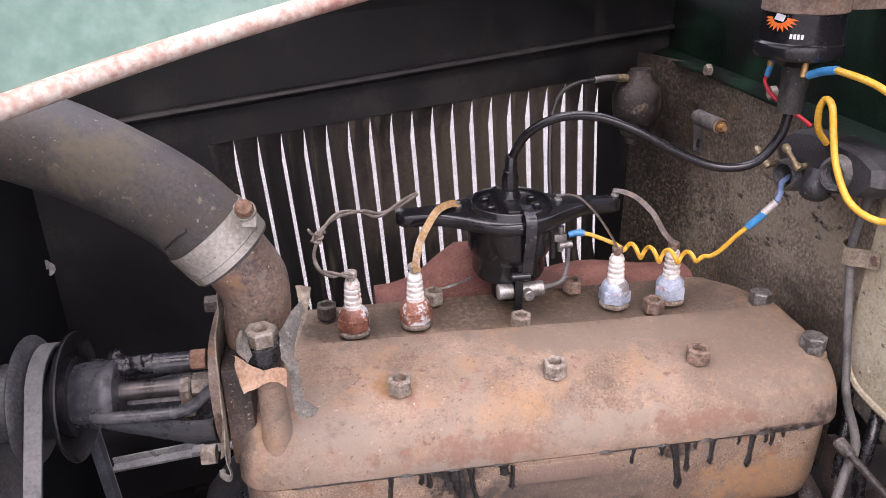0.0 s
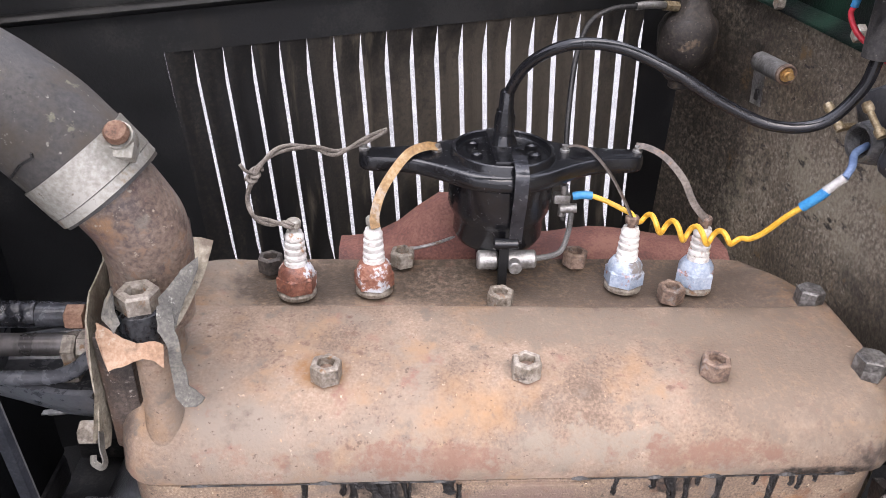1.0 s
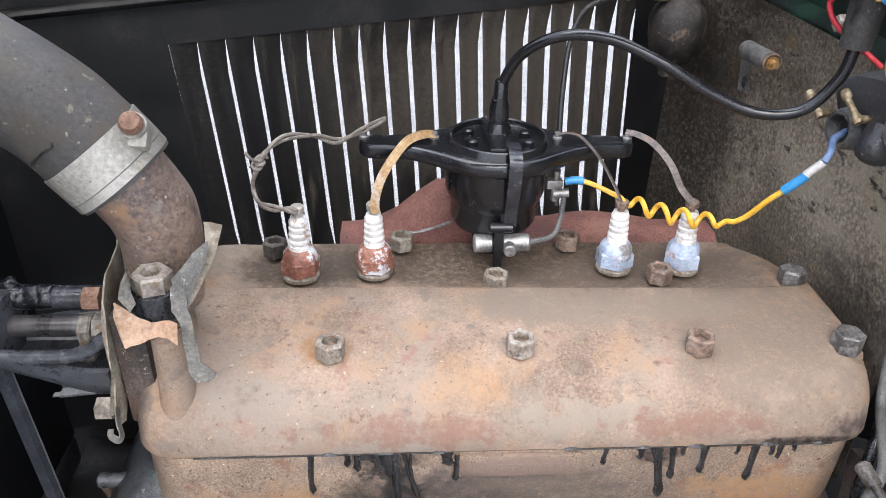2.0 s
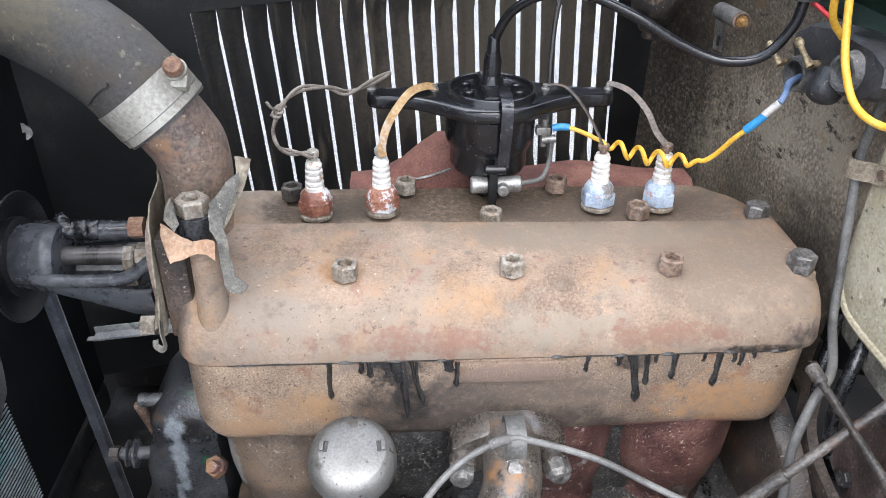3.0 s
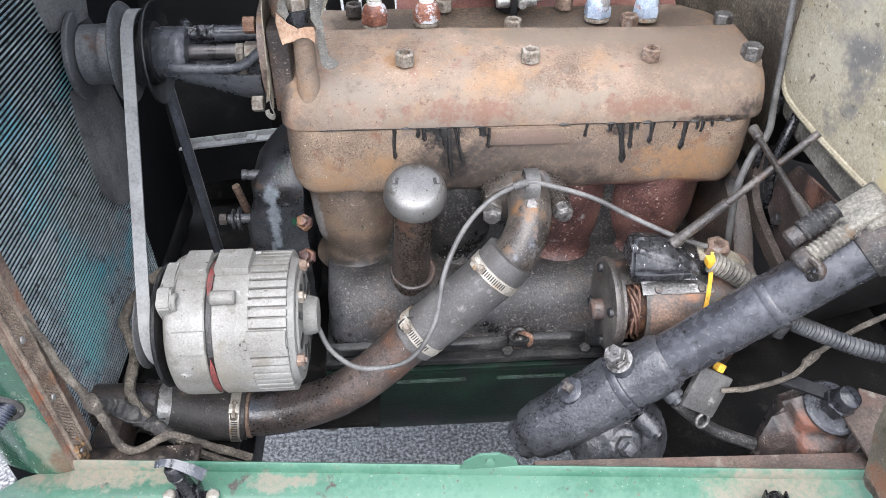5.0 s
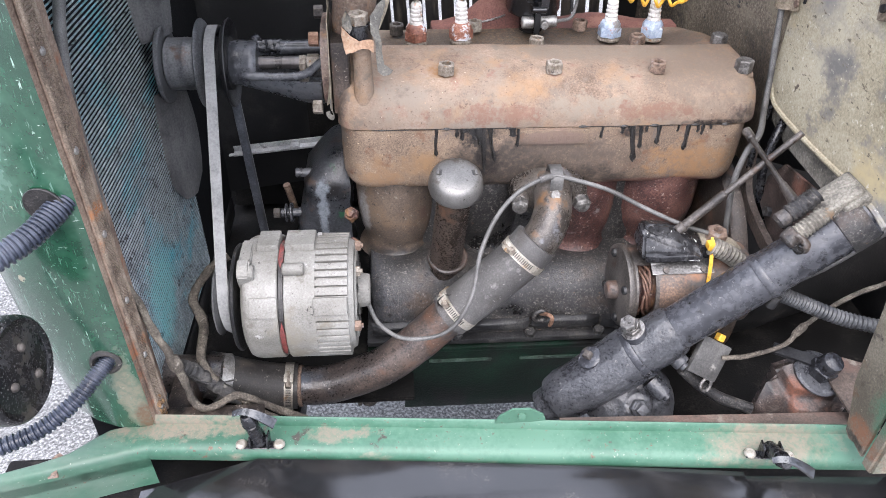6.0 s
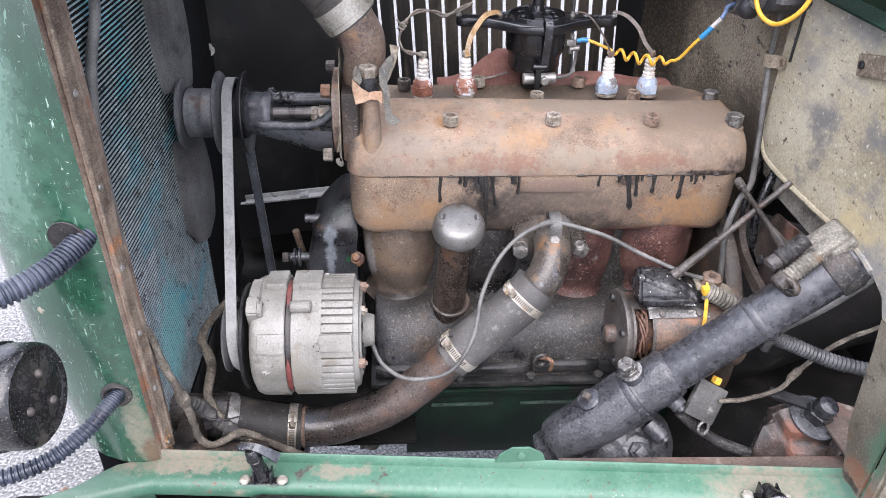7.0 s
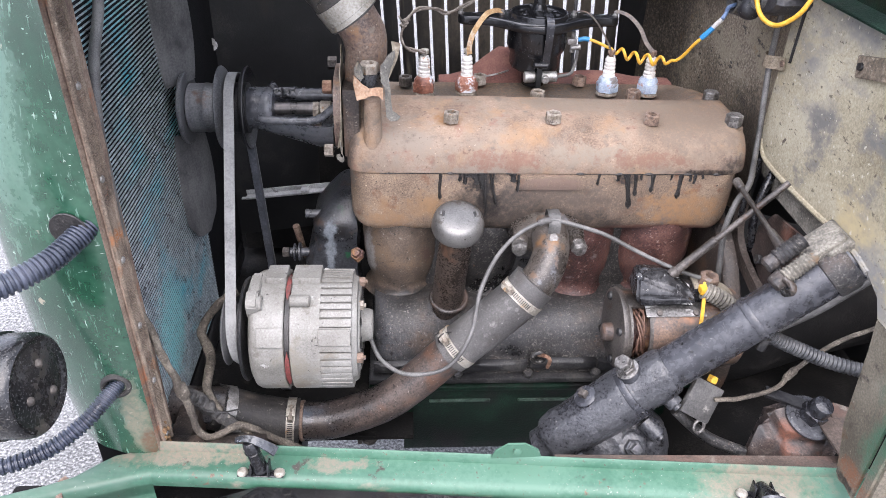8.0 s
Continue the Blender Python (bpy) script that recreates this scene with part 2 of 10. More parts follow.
# Rust spots are its own; the blue-grey layer paints reflections on the pipe.
PIPE = surf("rust_spotted_black_pipe", [(0.28, (0.014, 0.012, 0.011)), (0.5, (0.042, 0.034, 0.031)), (0.68, (0.095, 0.072, 0.061))], scale=14, rough=(0.24, 0.46), bump=0.25,
            layers=[((0.115, 0.056, 0.033), 10, 0.55, 0.69, 0.55, None), ((0.075, 0.085, 0.10), 8, 0.53, 0.67, 0.22, None), ((0.33, 0.30, 0.27), 260, 0.645, 0.70, 0.8, None), ((0.016, 0.013, 0.012), 120, 0.60, 0.68, 0.4, None)])
FILLER = surf("brown_baked_oil_pipe", [(0.28, (0.012, 0.009, 0.007)), (0.5, (0.036, 0.026, 0.021)), (0.68, (0.080, 0.062, 0.052))], scale=15, rough=(0.2, 0.4), bump=0.3, stretch=(1, 1, 0.4),
              layers=[((0.17, 0.15, 0.135), 280, 0.63, 0.69, 0.7, None), ((0.10, 0.055, 0.035), 22, 0.58, 0.68, 0.4, None)])
ELBOW = surf("scaly_brown_iron", [(0.3, (0.090, 0.064, 0.053)), (0.5, (0.175, 0.126, 0.100)), (0.68, (0.255, 0.195, 0.152))], scale=16, rough=(0.28, 0.5), bump=0.4, mixing=0.5, fine=300,
             layers=[((0.120, 0.068, 0.062), 12, 0.52, 0.66, 0.32, None), ((0.29, 0.170, 0.095), 26, 0.59, 0.70, 0.8, None), ((0.080, 0.052, 0.044), 44, 0.58, 0.66, 0.45, None), ((0.42, 0.36, 0.28), 180, 0.62, 0.68, 0.8, None), ((0.21, 0.180, 0.148), 28, 0.54, 0.66, 0.42, None), ((0.23, 0.15, 0.105), 110, 0.57, 0.66, 0.6, None)])
INLET = surf("smoky_brown_iron", [(0.28, (0.026, 0.022, 0.019)), (0.5, (0.060, 0.051, 0.044)), (0.68, (0.110, 0.096, 0.084))], scale=14, rough=(0.22, 0.40), metal=0.15, bump=0.25, mixing=0.65, fine=380,
             layers=[((0.15, 0.155, 0.17), 16, 0.57, 0.67, 0.4, None), ((0.16, 0.085, 0.040), 20, 0.59, 0.68, 0.6, None), ((0.016, 0.014, 0.013), 18, 0.57, 0.66, 0.25, None), ((0.27, 0.25, 0.225), 210, 0.63, 0.69, 0.7, None)])
CAP_STEEL = surf("tarnished_pewter_steel", [(0.3, (0.085, 0.081, 0.076)), (0.5, (0.140, 0.135, 0.128)), (0.7, (0.20, 0.194, 0.185))], scale=9, rough=(0.30, 0.46), metal=0.6, bump=0.12, fine=500, mixing=0.75,
                 layers=[((0.120, 0.092, 0.060), 10, 0.56, 0.70, 0.5, None), ((0.040, 0.034, 0.029), 150, 0.625, 0.67, 0.6, None), ((0.07, 0.060, 0.05), 34, 0.61, 0.70, 0.5, None)])
ALU = surf("dull_cast_aluminium", [(0.28, (0.098, 0.093, 0.081)), (0.46, (0.148, 0.142, 0.127)), (0.58, (0.180, 0.174, 0.158)), (0.72, (0.235, 0.230, 0.213))], scale=14, rough=(0.5, 0.68), metal=0.1, bump=0.4, fine=420, mixing=0.68,
           layers=[((0.30, 0.298, 0.28), 80, 0.635, 0.70, 0.7, None), ((0.095, 0.086, 0.070), 36, 0.60, 0.70, 0.7, None), ((0.165, 0.147, 0.115), 9, 0.54, 0.66, 0.7, None), ((0.035, 0.031, 0.027), 85, 0.66, 0.69, 0.7, None), ((0.055, 0.050, 0.043), 200, 0.645, 0.69, 0.7, None)])
ZINC = surf("scuffed_zinc_steel", [(0.3, (0.16, 0.153, 0.143)), (0.5, (0.27, 0.262, 0.25)), (0.7, (0.40, 0.39, 0.375))], scale=60, rough=(0.34, 0.52), metal=0.7, bump=0.2,
            layers=[((0.17, 0.11, 0.07), 70, 0.60, 0.70, 0.7, None)])
CLAMP = surf("worn_steel_clamp_band", [(0.3, (0.22, 0.198, 0.163)), (0.5, (0.32, 0.298, 0.256)), (0.7, (0.44, 0.418, 0.370))], scale=30, rough=(0.30, 0.46), metal=0.3, bump=0.15,
              layers=[((0.26, 0.17, 0.09), 40, 0.58, 0.66, 0.7, None), ((0.13, 0.11, 0.09), 24, 0.57, 0.68, 0.5, None), ((0.10, 0.05, 0.03), 120, 0.64, 0.69, 0.8, None)])
NUT_STEEL = surf("greyed_steel_nut", [(0.3, (0.105, 0.085, 0.066)), (0.5, (0.205, 0.176, 0.143)), (0.7, (0.33, 0.298, 0.258))], scale=80, rough=(0.42, 0.62), metal=0.1, bump=0.4,
                 layers=[((0.19, 0.11, 0.06), 110, 0.58, 0.66, 0.8, None), ((0.055, 0.046, 0.040), 70, 0.61, 0.70, 0.6, None)])
BOLT_GREY = surf("grey_oiled_bolt", [(0.3, (0.045, 0.042, 0.039)), (0.5, (0.110, 0.104, 0.098)), (0.7, (0.21, 0.202, 0.193))], scale=80, rough=(0.35, 0.5), metal=0.3, bump=0.35)
NUT_RUST = surf("rusty_nut", [(0.3, (0.070, 0.047, 0.037)), (0.5, (0.145, 0.096, 0.070)), (0.7, (0.235, 0.168, 0.128))], scale=90, rough=(0.7, 0.85), bump=0.5,
                layers=[((0.18, 0.16, 0.145), 80, 0.56, 0.66, 0.6, None)])
NUT_ORANGE = surf("bright_orange_rusted_nut", [(0.3, (0.095, 0.048, 0.030)), (0.5, (0.185, 0.098, 0.062)), (0.7, (0.28, 0.175, 0.12))], scale=90, rough=(0.7, 0.85), bump=0.5)
NUT_DARK = surf("oil_darkened_nut", [(0.3, (0.03, 0.026, 0.024)), (0.55, (0.075, 0.065, 0.058)), (0.7, (0.13, 0.115, 0.10))], scale=90, rough=(0.45, 0.65), metal=0.2, bump=0.4)
# The first spot paints the sky's pale reflection high on the shell.
GREEN = surf("worn_green_enamel_sky_pale", [(0.3, (0.0095, 0.044, 0.025)), (0.5, (0.0145, 0.061, 0.035)), (0.68, (0.025, 0.085, 0.051))], scale=6, rough=(0.12, 0.26), bump=0.06, fine=60, coat=1.0,
             layers=[((0.035, 0.105, 0.068), 7, 0.60, 0.74, 0.3, None), ((0.30, 0.39, 0.34), 95, 0.660, 0.685, 0.6, (3.2, 3.2, 0.40)), ((0.10, 0.19, 0.145), 60, 0.60, 0.68, 0.4, (2.6, 2.6, 0.5)), ((0.32, 0.40, 0.35), 90, 0.678, 0.695, 0.6, (0.7, 0.7, 2.6)), ((0.20, 0.28, 0.23), 170, 0.665, 0.70, 0.6, None), ((0.30, 0.27, 0.20), 28, 0.685, 0.71, 0.8, None), ((0.10, 0.055, 0.035), 38, 0.69, 0.72, 0.9, None)],
             spots=[((0.085, 0.165, 0.125), (-0.625, -0.31, 1.10), (0.055, 0.12, 0.26), 0.35, 1.0), ((0.16, 0.15, 0.105), (-0.548, -0.305, 0.62), (0.020, 0.03, 0.075), 0.7, 1.6), ((0.10, 0.055, 0.03), (-0.540, -0.303, 0.575), (0.012, 0.03, 0.03), 0.9, 1.4)])
# Green paled so that the colour carries the sky sheen on the lid.
LID_GREEN = surf("sheen_pale_green_paint", [(0.3, (0.050, 0.108, 0.082)), (0.5, (0.066, 0.134, 0.104)), (0.68, (0.095, 0.17, 0.137))], scale=6, rough=(0.35, 0.5), bump=0.1, fine=110,
                 layers=[((0.26, 0.32, 0.285), 22, 0.66, 0.72, 0.6, None), ((0.15, 0.22, 0.185), 5, 0.54, 0.68, 0.5, None)])
GREEN_DUSTY = surf("dust_covered_green_paint", [(0.3, (0.022, 0.074, 0.046)), (0.5, (0.032, 0.100, 0.063)), (0.66, (0.055, 0.130, 0.088))], scale=7, rough=(0.35, 0.55), bump=0.1, fine=160, mixing=0.75,
                   layers=[((0.105, 0.150, 0.118), 5, 0.54, 0.70, 0.6, (0.4, 1, 1)), ((0.19, 0.165, 0.128), 9, 0.60, 0.67, 0.85, (0.6, 1, 1)), ((0.12, 0.075, 0.052), 60, 0.65, 0.69, 0.9, None), ((0.040, 0.034, 0.029), 30, 0.635, 0.69, 0.8, None), ((0.07, 0.05, 0.038), 160, 0.64, 0.68, 0.8, None), ((0.24, 0.26, 0.22), 240, 0.645, 0.70, 0.8, None)],
                   spots=[((0.165, 0.137, 0.104), (-0.50, -0.308, 0.56), (0.11, 0.020, 0.03), 0.85, 3.0), ((0.15, 0.130, 0.102), (-0.30, -0.330, 0.556), (0.05, 0.012, 0.03), 0.85, 3.0), ((0.17, 0.15, 0.115), (0.24, -0.37, 0.556), (0.10, 0.04, 0.03), 0.85, 2.0)])
POST = surf("tan_dusted_rusty_green_steel", [(0.3, (0.075, 0.064, 0.047)), (0.5, (0.140, 0.122, 0.092)), (0.68, (0.21, 0.187, 0.147))], scale=11, rough=(0.6, 0.8), bump=0.5,
            layers=[((0.055, 0.098, 0.066), 9, 0.54, 0.66, 0.5, (1, 1, 0.4)), ((0.12, 0.065, 0.038), 16, 0.57, 0.67, 0.9, None), ((0.030, 0.025, 0.020), 36, 0.61, 0.69, 0.7, None), ((0.30, 0.275, 0.225), 150, 0.64, 0.70, 0.9, None)],
            spots=[((0.050, 0.115, 0.074), (0.32, -0.420, 0.675), (0.05, 0.026, 0.055), 0.4, 1.8), ((0.17, 0.078, 0.042), (0.32, -0.405, 0.615), (0.05, 0.040, 0.020), 0.85, 2.6), ((0.024, 0.02, 0.017), (0.32, -0.398, 0.596), (0.05, 0.03, 0.006), 0.6, 3.0)])
# A much darker green than the shell's, for the cowl and the sump.
GREEN_DARK = surf("near_black_green_paint", [(0.3, (0.0015, 0.0046, 0.003)), (0.5, (0.003, 0.0115, 0.007)), (0.68, (0.007, 0.027, 0.016))], scale=12, rough=(0.28, 0.5), bump=0.3, spec=0.3,
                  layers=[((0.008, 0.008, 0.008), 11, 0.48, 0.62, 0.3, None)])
RUSTY_LEDGE = surf("brown_dusty_rusted_steel", [(0.3, (0.10, 0.065, 0.05)), (0.5, (0.19, 0.135, 0.10)), (0.68, (0.28, 0.215, 0.165))], scale=18, rough=(0.8, 0.9), bump=0.3,
                   layers=[((0.22, 0.09, 0.045), 24, 0.58, 0.68, 0.9, None)])
WEBBING = surf("frayed_brown_webbing", [(0.3, (0.065, 0.049, 0.037)), (0.5, (0.15, 0.114, 0.085)), (0.68, (0.25, 0.20, 0.155))], scale=30, rough=(0.85, 0.95), bump=0.6, fine=700, mixing=0.6,
               layers=[((0.26, 0.105, 0.04), 14, 0.62, 0.70, 0.9, None), ((0.30, 0.255, 0.20), 260, 0.62, 0.69, 0.9, None), ((0.035, 0.028, 0.024), 12, 0.56, 0.68, 0.9, None)])
CRUST = surf("orange_rust_crust", [(0.3, (0.075, 0.042, 0.026)), (0.5, (0.17, 0.095, 0.046)), (0.7, (0.29, 0.18, 0.085))], scale=140, rough=(0.85, 0.95), bump=0.6, fine=700)
FABRIC_LOOM = surf("dirty_cloth_loom", [(0.3, (0.034, 0.028, 0.022)), (0.5, (0.080, 0.067, 0.053)), (0.68, (0.155, 0.135, 0.108))], scale=40, rough=(0.85, 0.95), bump=0.9, fine=420,
                   layers=[((0.035, 0.028, 0.023), 16, 0.56, 0.67, 0.9, None), ((0.24, 0.215, 0.175), 120, 0.62, 0.69, 0.9, None)])
LOOM_TAPE = surf("oily_dark_tape", [(0.3, (0.018, 0.017, 0.017)), (0.5, (0.042, 0.040, 0.039)), (0.7, (0.090, 0.085, 0.078))], scale=45, rough=(0.5, 0.75), bump=0.8, fine=420,
                 layers=[((0.16, 0.15, 0.13), 130, 0.60, 0.67, 0.9, None), ((0.010, 0.010, 0.010), 30, 0.57, 0.66, 0.4, None)])
GREY_CABLE = surf("grey_dusty_cable", [(0.3, (0.042, 0.041, 0.039)), (0.5, (0.085, 0.083, 0.080)), (0.68, (0.14, 0.137, 0.131))], scale=30, rough=(0.45, 0.65), bump=0.2, fine=800)
OLD_CLOTH = surf("old_brown_cloth_wire", [(0.3, (0.085, 0.070, 0.058)), (0.5, (0.175, 0.150, 0.128)), (0.68, (0.28, 0.25, 0.215))], scale=60, rough=(0.8, 0.9), bump=0.4, fine=900)
CONDUIT = surf("slate_blue_conduit", [(0.3, (0.018, 0.022, 0.034)), (0.5, (0.034, 0.041, 0.060)), (0.7, (0.065, 0.073, 0.10))], scale=40, rough=(0.25, 0.42), bump=0.15)
YELLOW = surf("yellow_plastic_sheath", [(0.3, (0.52, 0.27, 0.025)), (0.55, (0.66, 0.37, 0.040)), (0.7, (0.72, 0.45, 0.085))], scale=60, rough=(0.35, 0.5), bump=0.08,
              layers=[((0.34, 0.18, 0.04), 120, 0.61, 0.71, 0.7, None)])
BLUE = surf("blue_crimp_plastic", [(0.3, (0.018, 0.16, 0.36)), (0.7, (0.04, 0.26, 0.50))], scale=60, rough=(0.3, 0.45), bump=0.05)
BLUE_DULL = surf("dull_blue_wire", [(0.3, (0.06, 0.10, 0.19)), (0.7, (0.13, 0.19, 0.31))], scale=60, rough=(0.5, 0.65), bump=0.1)
RED = surf("red_plastic_sheath", [(0.3, (0.45, 0.02, 0.03)), (0.7, (0.62, 0.04, 0.06))], scale=60, rough=(0.35, 0.5), bump=0.05)
RED_BAND = surf("red_lacquered_lamination", [(0.3, (0.075, 0.018, 0.016)), (0.55, (0.15, 0.032, 0.028)), (0.7, (0.21, 0.065, 0.052))], scale=50, rough=(0.5, 0.7), bump=0.4,
                layers=[((0.05, 0.042, 0.038), 45, 0.54, 0.64, 0.8, None)])
CERAMIC = surf("white_glazed_ceramic", [(0.3, (0.46, 0.43, 0.40)), (0.5, (0.62, 0.60, 0.57)), (0.7, (0.72, 0.71, 0.69))], scale=70, rough=(0.25, 0.45), bump=0.1,
               layers=[((0.36, 0.21, 0.12), 90, 0.60, 0.67, 0.7, None), ((0.20, 0.18, 0.16), 60, 0.64, 0.72, 0.7, None)])
PLUG_RUST = surf("rusted_blue_painted_steel", [(0.3, (0.12, 0.046, 0.032)), (0.5, (0.23, 0.092, 0.058)), (0.7, (0.33, 0.18, 0.125))], scale=60, rough=(0.45, 0.7), bump=0.4,
                 layers=[((0.50, 0.52, 0.55), 60, 0.535, 0.585, 0.4, None), ((0.46, 0.42, 0.39), 50, 0.61, 0.67, 0.6, None), ((0.07, 0.035, 0.028), 80, 0.60, 0.69, 0.8, None)])
PLUG_BLUE = surf("pale_blue_painted_steel", [(0.3, (0.20, 0.25, 0.33)), (0.5, (0.30, 0.355, 0.43)), (0.7, (0.40, 0.45, 0.52))], scale=50, rough=(0.35, 0.55), bump=0.2,
                 layers=[((0.30, 0.14, 0.09), 55, 0.565, 0.62, 0.8, None), ((0.16, 0.145, 0.135), 40, 0.585, 0.66, 0.7, None), ((0.50, 0.50, 0.50), 130, 0.63, 0.68, 0.5, None)])
BRASS = surf("aged_brass", [(0.3, (0.30, 0.16, 0.06)), (0.5, (0.46, 0.27, 0.10)), (0.7, (0.58, 0.38, 0.17))], scale=70, rough=(0.35, 0.55), metal=0.6, bump=0.2)
BRASS_OLD = surf("grimy_old_brass", [(0.3, (0.12, 0.085, 0.045)), (0.5, (0.26, 0.20, 0.12)), (0.7, (0.42, 0.35, 0.24))], scale=90, rough=(0.35, 0.55), metal=0.5, bump=0.25)
BRASS_DULL = surf("dull_grey_brown_strip", [(0.3, (0.040, 0.032, 0.027)), (0.5, (0.080, 0.064, 0.054)), (0.7, (0.135, 0.112, 0.096))], scale=70, rough=(0.35, 0.5), metal=0.3, bump=0.15,
                  layers=[((0.20, 0.10, 0.05), 25, 0.58, 0.68, 0.6, None)])
COPPER = surf("dark_copper_braid", [(0.3, (0.045, 0.022, 0.016)), (0.5, (0.10, 0.052, 0.036)), (0.7, (0.20, 0.115, 0.080))], scale=150, rough=(0.4, 0.6), metal=0.3, bump=0.3, fine=900)
GASKET = surf("torn_tan_gasket_paper", [(0.3, (0.20, 0.115, 0.070)), (0.5, (0.31, 0.190, 0.120)), (0.7, (0.40, 0.275, 0.19))], scale=24, rough=(0.7, 0.85), bump=0.3,
              layers=[((0.13, 0.085, 0.058), 28, 0.56, 0.67, 0.8, None), ((0.42, 0.36, 0.28), 60, 0.62, 0.70, 0.7, None)])
GASKET_GREY = surf("crumpled_grey_gasket", [(0.3, (0.050, 0.047, 0.041)), (0.5, (0.098, 0.092, 0.080)), (0.7, (0.175, 0.163, 0.140))], scale=30, rough=(0.55, 0.8), bump=0.5, fine=500,
                   layers=[((0.030, 0.028, 0.027), 34, 0.56, 0.66, 0.5, None), ((0.24, 0.195, 0.14), 30, 0.62, 0.70, 0.8, None), ((0.30, 0.29, 0.26), 160, 0.63, 0.69, 0.8, None)])
GASKET_PALE = surf("pale_stained_gasket_paper", [(0.3, (0.13, 0.108, 0.078)), (0.5, (0.235, 0.203, 0.152)), (0.7, (0.34, 0.305, 0.24))], scale=30, rough=(0.75, 0.9), bump=0.35,
                   layers=[((0.12, 0.092, 0.066), 26, 0.55, 0.67, 0.8, None), ((0.06, 0.05, 0.04), 90, 0.61, 0.69, 0.7, None)])
TANK_PAINT = surf("grimy_cream_bulkhead_paint", [(0.28, (0.20, 0.170, 0.110)), (0.5, (0.34, 0.300, 0.212)), (0.66, (0.43, 0.392, 0.295))], scale=6, rough=(0.65, 0.85), bump=0.35, fine=330, depth=0.0014, mixing=0.62, stretch=(1, 0.55, 1),
                  layers=[((0.215, 0.208, 0.195), 5.5, 0.50, 0.60, 0.7, (1, 0.6, 1)), ((0.15, 0.145, 0.135), 11, 0.57, 0.66, 0.7, (1, 0.6, 1)), ((0.42, 0.345, 0.20), 9, 0.57, 0.69, 0.8, (1, 0.6, 1)), ((0.13, 0.11, 0.08), 170, 0.61, 0.67, 0.8, (1, 0.45, 1)), ((0.52, 0.48, 0.39), 120, 0.62, 0.69, 0.8, None), ((0.09, 0.072, 0.055), 40, 0.645, 0.69, 0.8, None)])
# Two placed spots darken the far corner and a low patch behind the head.
GRIME = surf("tarred_brown_bulkhead", [(0.28, (0.084, 0.065, 0.047)), (0.46, (0.175, 0.140, 0.103)), (0.58, (0.265, 0.219, 0.165)), (0.70, (0.37, 0.318, 0.247))], scale=9, rough=(0.55, 0.85), bump=0.7, fine=230, mixing=0.46, depth=0.0022, stretch=(1, 0.5, 1),
             layers=[((0.28, 0.24, 0.172), 9, 0.54, 0.68, 0.85, (1, 0.5, 1)), ((0.050, 0.040, 0.031), 6, 0.55, 0.66, 0.5, (1, 0.5, 1)), ((0.40, 0.355, 0.285), 240, 0.61, 0.67, 0.85, (1, 0.4, 1)), ((0.030, 0.024, 0.019), 100, 0.60, 0.67, 0.5, (1, 0.4, 1)), ((0.24, 0.155, 0.075), 20, 0.62, 0.70, 0.8, None)],
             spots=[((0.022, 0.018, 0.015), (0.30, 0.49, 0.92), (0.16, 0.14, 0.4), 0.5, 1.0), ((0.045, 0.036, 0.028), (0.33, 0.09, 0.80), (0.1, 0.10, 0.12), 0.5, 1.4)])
FAN_GREY = surf("worn_grey_fan_steel", [(0.3, (0.055, 0.056, 0.057)), (0.5, (0.095, 0.095, 0.096)), (0.7, (0.14, 0.138, 0.136))], scale=30, rough=(0.45, 0.6), metal=0.2, bump=0.15, stretch=(3, 0.4, 0.4),
               layers=[((0.03, 0.03, 0.032), 14, 0.54, 0.68, 0.5, None)])
FAN_WORN = surf("slate_grey_worn_steel", [(0.3, (0.050, 0.051, 0.054)), (0.5, (0.095, 0.097, 0.102)), (0.7, (0.15, 0.150, 0.154))], scale=18, rough=(0.36, 0.5), metal=0.3, bump=0.1, stretch=(3, 0.4, 0.4),
                layers=[((0.095, 0.058, 0.042), 25, 0.62, 0.72, 0.6, None)])
BELT = surf("grey_worn_belt_backing", [(0.3, (0.115, 0.116, 0.114)), (0.5, (0.17, 0.171, 0.168)), (0.7, (0.215, 0.216, 0.211))], scale=40, rough=(0.65, 0.8), bump=0.15)
BELT_CORE = surf("dark_belt_rubber", [(0.3, (0.022, 0.024, 0.030)), (0.5, (0.040, 0.043, 0.052)), (0.7, (0.075, 0.080, 0.092))], scale=40, rough=(0.5, 0.65), bump=0.15)
CORE = surf("dusty_radiator_fin", [(0.3, (0.13, 0.158, 0.17)), (0.5, (0.23, 0.272, 0.29)), (0.68, (0.37, 0.415, 0.435))], scale=40, rough=(0.45, 0.65), metal=0.1, bump=0.1, fine=420, mixing=0.45,
            layers=[((0.08, 0.36, 0.44), 11, 0.52, 0.68, 0.6, (1, 0.5, 0.8)), ((0.05, 0.053, 0.057), 60, 0.57, 0.66, 0.8, None), ((0.66, 0.76, 0.78), 150, 0.65, 0.69, 0.6, None)],
            spots=[((0.17, 0.42, 0.44), (-0.54, -0.13, 0.63), (0.06, 0.07, 0.085), 0.5, 1.6), ((0.26, 0.44, 0.50), (-0.54, -0.225, 1.02), (0.06, 0.03, 0.14), 0.5, 1.4)])
# The shade between and beyond the fins is painted into this near-black.
CORE_DARK = surf("shade_black_radiator_core", [(0.3, (0.005, 0.0052, 0.006)), (0.7, (0.012, 0.0128, 0.014))], scale=25, rough=(0.8, 0.95), bump=0.2, spec=0.1)
